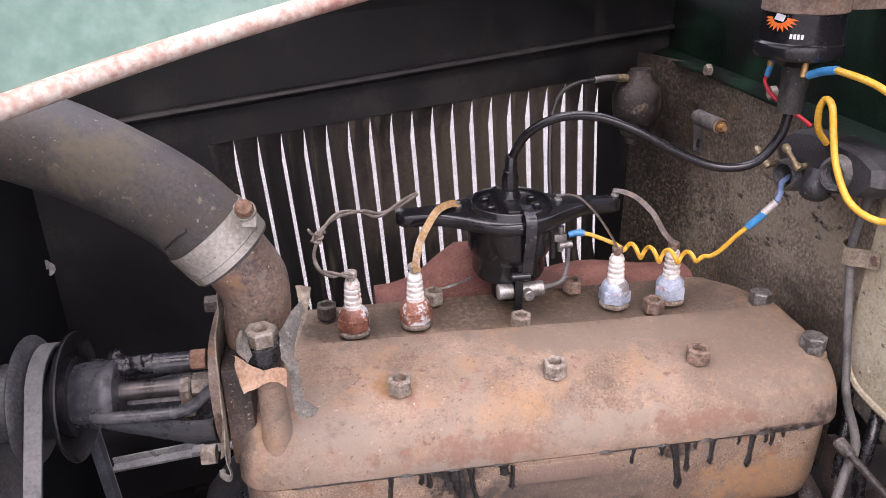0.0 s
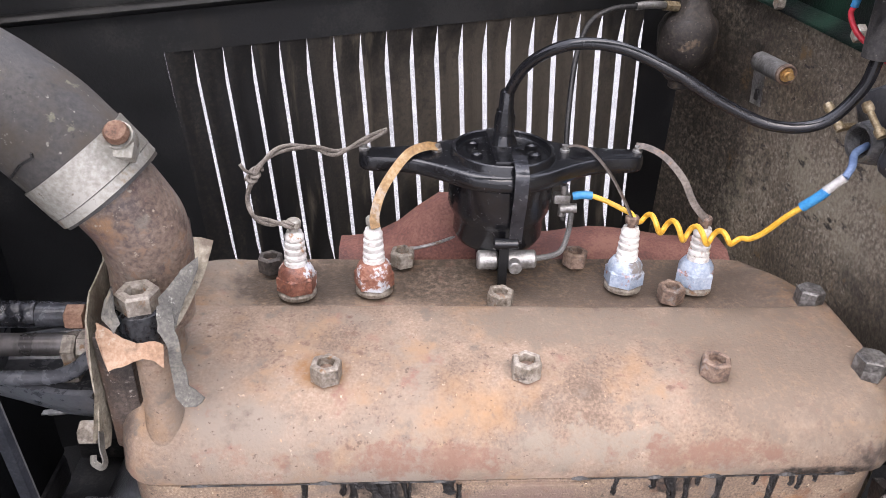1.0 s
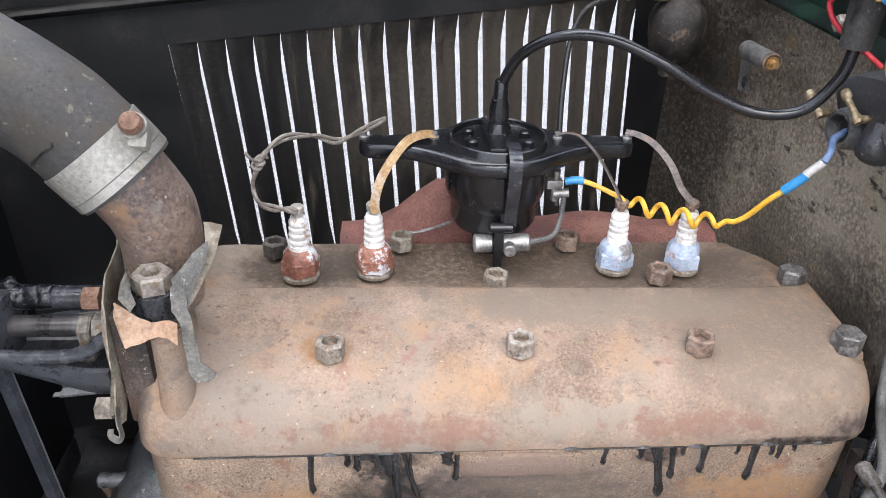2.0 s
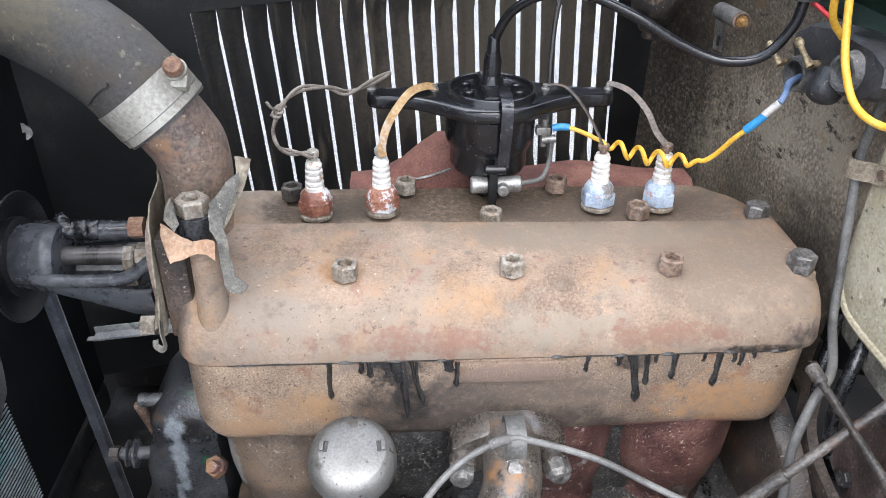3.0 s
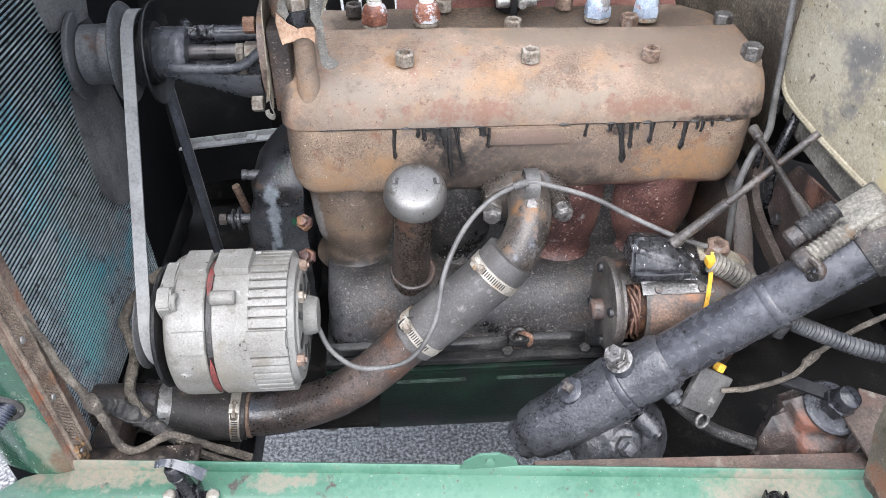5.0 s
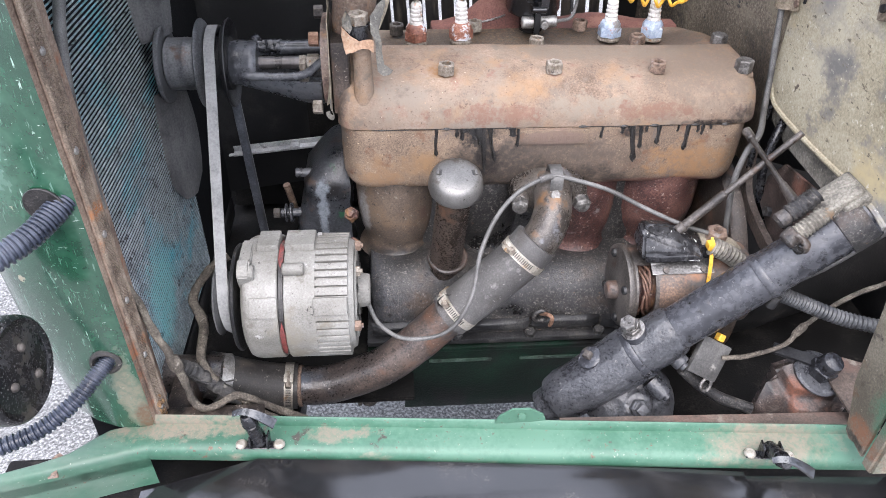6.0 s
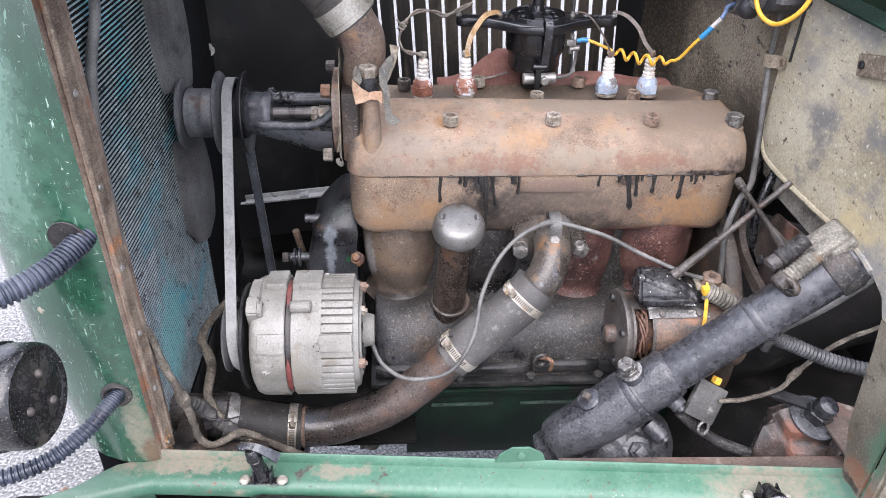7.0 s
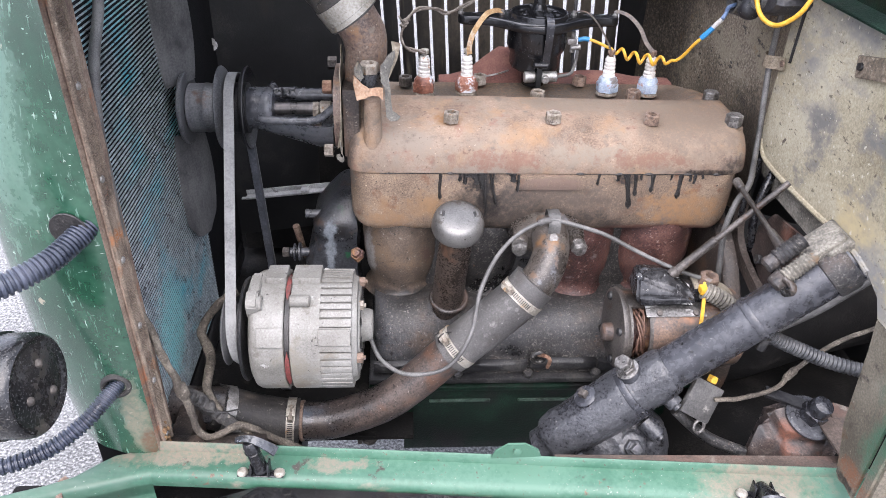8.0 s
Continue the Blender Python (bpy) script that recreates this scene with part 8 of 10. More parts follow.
def starter():
    s = thing("starter_motor", (0.16, ST_Y, 0.58), "rusty greasy starter motor with an open brush window", "starter motor")
    ax = (1, 0, 0)
    bm = bmesh.new()
    lathe(bm, [(0.02, 0.086), (0.050, 0.086), (ST_R + 0.002, 0.089), (ST_R + 0.003, 0.094), (ST_R + 0.001, 0.0985)], (0, ST_Y, ST_Z), ax, 48)
    part("end_plate", bm, STARTER_IRON, s)
    # brush band with a window cut out towards the light
    bm = bmesh.new()
    n = 48
    lo, hi = 0.098, 0.131
    for k in range(n):
        a0, a1 = math.tau * k / n, math.tau * (k + 1) / n
        am = math.degrees((a0 + a1) / 2)
        if 116 < am < 200:
            x_list = ((lo, lo + 0.0045), (hi - 0.005, hi))
        else:
            x_list = ((lo, hi),)
        for xa, xb in x_list:
            pts = []
            for r in (ST_R, ST_R - 0.003):
                for x, a in ((xa, a0), (xb, a0), (xb, a1), (xa, a1)):
                    pts.append(bm.verts.new((x, ST_Y + r * math.cos(a), ST_Z + r * math.sin(a))))
            bm.faces.new(pts[:4])
            bm.faces.new(pts[4:])
            for i in range(4):
                j = (i + 1) % 4
                bm.faces.new((pts[i], pts[j], pts[4 + j], pts[4 + i]))
    bmesh.ops.remove_doubles(bm, verts=bm.verts, dist=1e-5)
    part("brush_band", bm, STARTER_IRON, s)
    bm = bmesh.new()
    lathe(bm, [(0.02, 0.1305), (ST_R, 0.131), (ST_R + 0.0006, 0.133), (ST_R + 0.0006, 0.262), (ST_R - 0.004, 0.266), (0.02, 0.266)], (0, ST_Y, ST_Z), ax, 48)
    part("field_case", bm, surf("orange_rusted_field_case", [(0.3, (0.03, 0.025, 0.023)), (0.5, (0.095, 0.062, 0.046)), (0.68, (0.19, 0.12, 0.082))], scale=14, rough=(0.4, 0.65), bump=0.4,
         layers=[((0.06, 0.057, 0.055), 16, 0.50, 0.60, 0.4, None), ((0.29, 0.135, 0.07), 9, 0.57, 0.68, 0.7, None), ((0.22, 0.20, 0.185), 200, 0.63, 0.70, 0.7, None)]), s, "orange-rusted field case")
    bm = bmesh.new()
    lathe(bm, [(0.0, 0.097), (0.040, 0.098), (0.040, 0.131), (0.0, 0.131)], (0, ST_Y, ST_Z), ax, 36)
    part("commutator", bm, RUST_RED, s)
    rng = random.Random(8)
    for k in range(5):
        bm = bmesh.new()
        pts = []
        for q in range(9):
            u = q / 8
            a = radians(108 + 92 * u)
            pinch = 0.25 + 0.75 * abs(u - 0.5) * 2
            x = 0.1145 + 0.0085 * pinch * math.sin(k * 1.26 + u * 5.5) + rng.uniform(-0.0008, 0.0008)
            r0 = 0.046 + 0.006 * math.sin(math.pi * u) + 0.003 * math.cos(k * 1.26 + u * 5.5)
            pts.append((x, ST_Y + r0 * math.cos(a), ST_Z + r0 * math.sin(a)))
        tube(bm, pts, 0.0018, 7, 6)
        part("brush_lead", bm, COPPER, s, "twisted bare copper brush lead")
    bm = bmesh.new()
    lathe(bm, [(0.0135, 0.0), (0.013, -0.012), (0.010, -0.015), (0, -0.016)], (0.087, ST_Y - 0.006, ST_Z - 0.004), ax, 20)
    part("bearing_cap", bm, PIPE, s)
    for a in (150, 60, 235, 320):
        bm = bmesh.new()
        y, z = ST_Y + 0.046 * math.cos(radians(a)), ST_Z + 0.046 * math.sin(radians(a))
        lathe(bm, [(0.0065, 0), (0.006, -0.005), (0.003, -0.007), (0, -0.0072)], (0.0875, y, z), ax, 12)
        part("screw", bm, DARK_IRON, s)
    bm = bmesh.new()
    y, z = ST_Y + ST_R * math.cos(radians(148)), ST_Z + ST_R * math.sin(radians(148))
    m = Matrix.Translation((0.208, y, z)) @ frame_on((0, math.cos(radians(148)), math.sin(radians(148))))
    lathe(bm, [(0.0095, -0.001), (0.0095, 0.0012), (0.008, 0.002), (0, 0.002)], m.translation, (0, math.cos(radians(148)), math.sin(radians(148))), 18)
    part("pole_screw", bm, RUST_RED, s, "slotted pole screw")
    w = thing("starter_switch", (0.15, -0.15, 0.69), "oily black starter switch on the motor", "starter switch")
    bm = bmesh.new()
    for q in ((0.108, -0.178, 0.696), (0.188, -0.181, 0.696), (0.190, -0.124, 0.696), (0.108, -0.120, 0.696), (0.104, -0.177, 0.712), (0.186, -0.180, 0.710), (0.105, -0.162, 0.735), (0.116, -0.149, 0.741), (0.148, -0.147, 0.738), (0.152, -0.162, 0.730), (0.110, -0.128, 0.736), (0.152, -0.128, 0.731), (0.187, -0.160, 0.715)):
        bm.verts.new(q)
    bmesh.ops.convex_hull(bm, input=bm.verts[:])
    bmesh.ops.dissolve_limit(bm, angle_limit=radians(6), verts=bm.verts[:], edges=bm.edges[:])
    bmesh.ops.bevel(bm, geom=bm.edges[:], offset=0.0042, segments=3, affect='EDGES')
    bmesh.ops.triangulate(bm, faces=bm.faces[:])
    bmesh.ops.subdivide_edges(bm, edges=[e for e in bm.edges if e.calc_length() > 0.008], cuts=3, use_grid_fill=True)
    rumple(bm, 0.0016, 55)
    part("cover", bm, SCRATCHED_BLACK, w, "glossy black cover with white scratches")
    bm = bmesh.new()
    box(bm, (0.178, -0.165, 0.690), (0.225, -0.135, 0.712), 0.003)
    part("terminal_block", bm, BLACK_GLOSS, w)
    bm = bmesh.new()
    for r in (ST_R + 0.0006, ST_R + 0.003):
        rows = [[bm.verts.new((x, ST_Y + r * math.cos(a), ST_Z + r * math.sin(a))) for a in [radians(96 + 4 * k) for k in range(9)]] for x in (0.121, 0.150, 0.180, 0.206)]
        for p, q in zip(rows, rows[1:]):
            for k in range(8):
                bm.faces.new((p[k], p[k + 1], q[k + 1], q[k]))
    bmesh.ops.bridge_loops(bm, edges=[e for e in bm.edges if e.is_boundary])
    part("base_plate", bm, SCUFFED, w, "scuffed bare steel base plate")
    for x in (0.140, 0.192):
        bm = bmesh.new()
        lathe(bm, [(0.005, 0), (0.0045, 0.0022), (0, 0.003)], (x, -0.1800, 0.6860), (0, -0.55, 0.83), 10)
        part("rivet", bm, NUT_DARK, w)
    bm = bmesh.new()
    hexagon(bm, (0.212, -0.147, 0.712), (0.1, -0.15, 1), 0.0145, 0.016, 0.3, bore=0.007)
    part("nut", bm, NUT_RUST, w, "large rusty terminal nut")
    bm = bmesh.new()
    strip(bm, [(0.192, -0.146, 0.7125), (0.215, -0.149, 0.712), (0.235, -0.154, 0.708), (0.247, -0.160, 0.698)], 0.028, 0.0035, up=(0, 0, 1), scale=lambda q: 1.0 - 0.35 * q)
    part("lug", bm, GASKET_PALE, w, "pale grey cable lug")
    c = thing("starter_cable", (0.22, -0.16, 0.7), "thick spiral-wrapped battery cable held by a yellow tie", "cable")
    bm = bmesh.new()
    path = spline([(0.200, -0.168, 0.716), (0.217, -0.172, 0.709), (0.235, -0.174, 0.698), (0.254, -0.172, 0.682), (0.276, -0.165, 0.660)], 40)
    sweep(bm, path, circle(0.0118, 16), lambda q: 1.0 + 0.11 * math.sin(math.tau * 15 * q))
    part("sheath", bm, DUSTY_IRON, c, "dusty steel spring wrapped round the cable")
    bm = bmesh.new()
    strip(bm, [(0.204, -0.158, 0.722), (0.200, -0.170, 0.716), (0.197, -0.184, 0.700), (0.194, -0.196, 0.680), (0.191, -0.204, 0.655)], 0.0048, 0.0016, up=(0, -0.6, 0.6))
    part("tie", bm, YELLOW, c, "yellow plastic cable tie")
    bm = bmesh.new()
    box(bm, (0.193, -0.176, 0.712), (0.207, -0.162, 0.723), 0.003, 2)
    part("tie_head", bm, YELLOW, c, "yellow tie head")
    r = thing("starter_rod", (0.22, -0.14, 0.79), "grey steel starter pull rod to the bulkhead", "control rod")
    bm = bmesh.new()
    p, q = Vector((0.157, -0.148, 0.728)), Vector((0.292, -0.137, 0.868))
    d = q - p
    rod(bm, p, p + d * 0.06, 0.0076, segs=14, soft=0.001)
    rod(bm, p + d * 0.05, p + d * 0.40, 0.0062, segs=14, soft=0.001)
    rod(bm, p + d * 0.38, q, 0.0044, segs=12)
    part("rod", bm, STARTER_IRON, r)


starter()


def steering():
    s = thing("steering_column", (0.1, -0.25, 0.6), "oily black steering column and gear box", "steering column")
    d = Vector((0.33, 0.0, 0.300)).normalized()
    o = Vector((0.009, -0.253, 0.531))

    def along(k):
        return o + d * k
    bm = bmesh.new()
    rod(bm, along(0.14), along(0.435), 0.0290, segs=40)
    part("tube", bm, COLUMN, s)
    bm = bmesh.new()
    lathe(bm, [(0.018, -0.045), (0.024, -0.042), (0.0255, -0.028), (0.027, -0.024), (0.031, -0.022), (0.033, -0.016), (0.036, 0.0), (0.0375, 0.035), (0.0380, 0.10), (0.0372, 0.112), (0.0350, 0.115), (0.0342, 0.165), (0.0325, 0.172), (0.0292, 0.176)], o, d, 44)
    bmesh.ops.subdivide_edges(bm, edges=bm.edges[:], cuts=1, use_grid_fill=True)
    rumple(bm, 0.0022, 45)
    rumple(bm, 0.0012, 130)
    part("gear_case", bm, GEAR_GREASE, s, "grease-caked gear case")
    for k in (0.115, 0.300):
        bm = bmesh.new()
        rr = 0.0378 if k < 0.2 else 0.0292
        lathe(bm, [(rr - 0.002, -0.0055), (rr + 0.0006, -0.005), (rr + 0.0012, -0.0035), (rr + 0.0012, 0.0035), (rr + 0.0006, 0.005), (rr - 0.002, 0.0055)], along(k), d, 44)
        part("band", bm, COLUMN, s)
    bm = bmesh.new()
    q = along(0.300) + Vector((0.018, -0.012, -0.028))
    rod(bm, q + Vector((0, 0, 0.006)), q - Vector((0.004, 0, 0.012)), 0.007, segs=10)
    part("band_screw", bm, DARK_IRON, s)
    up = Vector((-d.z, 0, d.x))
    # filler plug boss and adjuster bolt on top
    bm = bmesh.new()
    b = along(0.062) + up * 0.031
    ax = (up + Vector((0, -0.15, 0.25))).normalized()
    lathe(bm, [(0.0185, 0), (0.0172, 0.004), (0.0165, 0.008), (0.0135, 0.010), (0, 0.010)], b, ax, 20)
    part("plug_boss", bm, COLUMN, s)
    bm = bmesh.new()
    lathe(bm, [(0.0070, 0.0), (0.0070, 0.008), (0.0058, 0.0095), (0, 0.0095)], b + ax * 0.0092, ax, 4)
    part("filler_plug", bm, NUT_DARK, s)
    bm = bmesh.new()
    b = along(0.131) + up * 0.027
    lathe(bm, [(0.0195, 0), (0.0170, 0.010), (0.0150, 0.014)], b, ax, 20)
    part("adjuster_boss", bm, COLUMN, s)
    bm = bmesh.new()
    lathe(bm, [(0.0155, 0.012), (0.0158, 0.0145), (0.0130, 0.0155)], b, ax, 20)
    hexagon(bm, b + ax * 0.0155, ax, 0.0125, 0.006, 0.3)
    lathe(bm, [(0.0105, 0.0225), (0.0108, 0.0245), (0.009, 0.0255)], b, ax, 18)
    hexagon(bm, b + ax * 0.0255, ax, 0.0112, 0.009, 0.1)
    part("adjuster_bolt", bm, OILY_STEEL, s, "oily bright locknut and bolt")
    # domed sector cover towards the chassis
    bm = bmesh.new()
    ax = Vector((0.0, -0.80, 0.60)).normalized()
    b = Vector((0.097, -0.268, 0.522))
    lathe(bm, [(0.040, -0.03), (0.060, -0.012), (0.061, -0.002), (0.057, 0.006), (0.044, 0.016), (0.030, 0.022), (0.022, 0.025), (0.019, 0.029), (0, 0.030)], b, ax, 40)
    bmesh.ops.subdivide_edges(bm, edges=bm.edges[:], cuts=1, use_grid_fill=True)
    rumple(bm, 0.0024, 60)
    rumple(bm, 0.0012, 170)
    part("sector_cover", bm, GEAR_GREASE, s, "domed cover caked with gritty grease", angle=70)
    bm = bmesh.new()
    lathe(bm, [(0.0135, 0.024), (0.0125, 0.036), (0.010, 0.038), (0.010, 0.039)], b, ax, 6)
    lathe(bm, [(0.0090, 0.036), (0.0085, 0.047), (0, 0.048)], b, ax, 4)
    part("cover_screw", bm, GEAR_GREASE, s, "greasy square-headed screw")
    for q, r in (((0.128, -0.285, 0.560), 0.0125), ((0.147, -0.272, 0.604), 0.0115)):
        bm = bmesh.new()
        q = Vector(q)
        ay = Vector((0.55, -0.6, -0.35)).normalized()
        lathe(bm, [(r, -0.022), (r, 0.002), (r * 0.92, 0.004), (r * 0.55, 0.0045), (r * 0.5, 0.009), (0, 0.010)], q, ay, 18)
        rumple(bm, 0.0008, 120)
        part("housing_stud", bm, GEAR_GREASE, s, "greasy round stud end")
    # control levers' ends beside the column's top
    k = thing("control_rod_end", (0.26, -0.245, 0.85), "greasy threaded control rod ends and springs", "control linkage")
    bm = bmesh.new()
    a, b = Vector((0.250, -0.257, 0.799)), Vector((0.282, -0.251, 0.826))
    lathe(bm, [(0.0102 + 0.0009 * (1 if i % 2 else -1), 0.0024 * i) for i in range(18)], a, b - a, 18)
    part("spring", bm, DUSTY_IRON, k, "dusty coil spring")
    bm = bmesh.new()
    a, b = Vector((0.246, -0.236, 0.813)), Vector((0.280, -0.228, 0.838))
    lathe(bm, [(0.0112 + 0.0009 * (1 if i % 2 else -1), 0.0026 * i) for i in range(16)], a, b - a, 18)
    part("spring", bm, GREASE, k, "greasy coil spring")
    bm = bmesh.new()
    rod(bm, (0.238, -0.258, 0.789), (0.252, -0.256, 0.801), 0.0115, segs=16, soft=0.003)
    rod(bm, (0.233, -0.238, 0.803), (0.247, -0.236, 0.814), 0.0105, segs=16, soft=0.003)
    tube(bm, [(0.246, -0.264, 0.803), (0.252, -0.275, 0.800), (0.250, -0.283, 0.796), (0.238, -0.287, 0.798), (0.234, -0.285, 0.802)], 0.0042, 10, 5)
    rumple(bm, 0.0012, 90)
    part("ball_end", bm, GREASE, k)
    bm = bmesh.new()
    lathe(bm, [(0.026, 0.398), (0.031, 0.400), (0.0325, 0.405), (0.0325, 0.425), (0.029, 0.432)], o, d, 32)
    rumple(bm, 0.001, 70)
    part("collar", bm, GREASE, k, "greasy column collar")
    bm = bmesh.new()
    mm = Matrix.Translation((0.288, -0.240, 0.824)) @ frame_on(d)
    box(bm, (-0.013, -0.018, -0.014), (0.012, 0.022, 0.040), 0.005, 3, mm)
    box(bm, (-0.006, -0.024, 0.010), (0.020, 0.030, 0.044), 0.005, 3, mm)
    rumple(bm, 0.0015, 60)
    part("bracket", bm, DUSTY_IRON, k, "dust-caked cast bracket")
    bm = bmesh.new()
    a, b = Vector((0.252, -0.08, 0.838)), Vector((0.256, -0.222, 0.822))
    rod(bm, a, b, 0.0036, segs=12)
    rod(bm, a - (b - a) * 0.04, a + (b - a) * 0.10, 0.0064, 0.0058, 14, 0.002)
    rod(bm, b - (b - a) * 0.24, b + (b - a) * 0.04, 0.0050, 0.0074, 14, 0.002)
    rod(bm, b, b + Vector((-0.006, -0.006, -0.012)), 0.005, segs=10)
    part("cross_rod", bm, STARTER_IRON, k, "slim grey-brown rod with rounded ends")


steering()


def clutch_housing():
    c = thing("clutch_housing", (0.3, 0.04, 0.5), "dirty brown bell housing behind the engine", "bell housing")
    bm = bmesh.new()
    lathe(bm, [(0.10, 0.262), (0.185, 0.262), (0.19, 0.268), (0.19, 0.284), (0.178, 0.290), (0.165, 0.297)], (0, 0.04, 0.56), (1, 0, 0), 56)
    rumple(bm, 0.001, 25)
    part("bell", bm, BELL, c, angle=50)
    # cone split off so that its colour can hold the shade behind the flange
    bm = bmesh.new()
    lathe(bm, [(0.166, 0.296), (0.16, 0.30), (0.15, 0.36), (0.12, 0.46), (0.09, 0.60)], (0, 0.04, 0.56), (1, 0, 0), 48)
    rumple(bm, 0.001, 25)
    part("gearbox_cone", bm, UNDERSIDE_SHADE, c, "cone behind the flange, its shade painted near-black", angle=50)
    # curved flange standing out from the housing, with a brown oily plate behind it
    bm = bmesh.new()
    strip(bm, [(0.296, -0.024, 0.795), (0.295, -0.030, 0.770), (0.294, -0.040, 0.735), (0.294, -0.068, 0.711), (0.295, -0.112, 0.697), (0.296, -0.158, 0.688)], 0.019, 0.010, up=(1, 0, 0), steps=12)
    rumple(bm, 0.001, 60)
    part("flange_rib", bm, BELL, c, "oily curved flange")
    bm = bmesh.new()
    edge = [(-0.060, 0.755), (-0.085, 0.790), (-0.170, 0.800), (-0.185, 0.740), (-0.165, 0.690), (-0.110, 0.700), (-0.070, 0.716)]
    front = [bm.verts.new((0.306 + 0.12 * max(0.0, z - 0.70), y, z)) for y, z in edge]
    back = [bm.verts.new((0.310 + 0.12 * max(0.0, z - 0.70), y, z)) for y, z in edge]
    bm.faces.new(front)
    bm.faces.new(back)
    for i in range(len(edge)):
        j = (i + 1) % len(edge)
        bm.faces.new((front[i], front[j], back[j], back[i]))
    part("cover_plate", bm, OXIDE, c, "brown oily cover plate", smooth=False)
    for y, z in ((-0.098, 0.720), (-0.150, 0.735)):
        bm = bmesh.new()
        hexagon(bm, (0.309, y, z), (-1, 0, 0.2), 0.008, 0.007)
        part("bolt", bm, GREASE, c)


clutch_housing()

# ---- bulkhead fittings ----


def exhaust():
    e = thing("exhaust_manifold", (0, 0.24, 0.8), "dull red-brown iron exhaust manifold behind the head", "exhaust manifold")

    def outline(x):
        top = 0.872 + 0.052 * math.exp(-((x + 0.045) / 0.05) ** 2) + 0.012 * math.exp(-((x - 0.11) / 0.06) ** 2)
        return [(x, y, z) for y, z in ((0.196, 0.78), (0.196, top - 0.03), (0.204, top - 0.010), (0.222, top), (0.25, top), (0.272, top - 0.014), (0.28, top - 0.04), (0.28, 0.78))]
    bm = solid_bar([-0.155 + 0.02 * k for k in range(21)], outline)
    rumple(bm, 0.0012, 30)
    part("manifold", bm, EXHAUST, e, angle=60)
    bm = bmesh.new()
    tube(bm, [(-0.02, 0.21, 0.905), (-0.05, 0.197, 0.897), (-0.075, 0.19, 0.893), (-0.085, 0.188, 0.893)], 0.0016, 8, 5)
    part("steel_wire", bm, ZINC, e, "bright bit of bare wire")


exhaust()


def terminal_box():
    t = thing("terminal_box", (0.3, 0.08, 1.05), "dusty black terminal box with brass posts on the bulkhead", "terminal box")
    # a squashed drum on the bulkhead, rumpled and dusty
    bm = bmesh.new()
    out = [(0.138, 1.058), (0.134, 1.074), (0.114, 1.084), (0.085, 1.088), (0.045, 1.090), (0.010, 1.089), (-0.012, 1.082), (-0.018, 1.066), (-0.004, 1.050), (0.030, 1.041), (0.055, 1.034), (0.088, 1.027), (0.124, 1.036)]
    rings = []
    for x, k in ((0.332, 1.0), (0.290, 1.0), (0.280, 0.97), (0.274, 0.90), (0.272, 0.6)):
        rings.append([bm.verts.new((x, 0.064 + (y - 0.064) * k, 1.062 + (z - 1.062) * k)) for y, z in out])
    for a, b in zip(rings, rings[1:]):
        for i in range(len(out)):
            j = (i + 1) % len(out)
            bm.faces.new((a[i], a[j], b[j], b[i]))
    bm.faces.new(rings[0])
    bm.faces.new(rings[-1])
    bmesh.ops.subdivide_edges(bm, edges=bm.edges[:], cuts=3, use_grid_fill=True)
    rumple(bm, 0.0025, 34)
    part("box", bm, OLD_RUBBER, t)
    # rounded black cup between the sockets
    bm = bmesh.new()
    lathe(bm, [(0.0150, -0.012), (0.0150, 0.004), (0.0138, 0.009), (0.0105, 0.013), (0.005, 0.0155), (0, 0.016)], (0.272, 0.056, 1.043), (-0.45, -0.25, -0.80), 26)
    rumple(bm, 0.0014, 60)
    part("cup", bm, OLD_RUBBER, t, "rounded black rubber cup")
    for y, z in ((0.099, 1.040), (0.028, 1.065)):
        bm = bmesh.new()
        lathe(bm, [(0.0185, -0.004), (0.0165, 0.008), (0.0155, 0.0115), (0.0125, 0.0115), (0.0115, 0.008), (0.0110, -0.002), (0, -0.003)], (0.274, y, z), (-1, -0.12, 0), 26)
        rumple(bm, 0.0008, 90)
        part("socket", bm, DUSTY_RUBBER, t, "hollow dusty cable socket")
        bm = bmesh.new()
        lathe(bm, [(0.0108, 0.0), (0.0108, 0.001), (0, 0.001)], (0.2735, y, z), (-1, -0.12, 0), 20)
        part("socket_bore", bm, TAR, t)
    for (ya, za), (yb, zb) in (((0.141, 1.053), (0.127, 1.042)), ((0.093, 1.070), (0.076, 1.056))):
        a, b = Vector((0.258, ya, za)), Vector((0.262, yb, zb))
        bm = bmesh.new()
        rod(bm, a, b, 0.0026, segs=10)
        lathe(bm, [(0.0, -0.005), (0.0036, -0.0042), (0.0042, -0.001), (0.0042, 0.002), (0.0026, 0.004)], a, b - a, 14)
        lathe(bm, [(0.0, -0.0042), (0.0038, -0.0034), (0.0042, 0.0), (0.0038, 0.0034), (0, 0.0042)], b, b - a, 14)
        rod(bm, b, b + Vector((0.014, 0.002, 0.0)), 0.0034, segs=12)
        part("post", bm, BRASS_OLD, t, "old brass terminal post")


terminal_box()


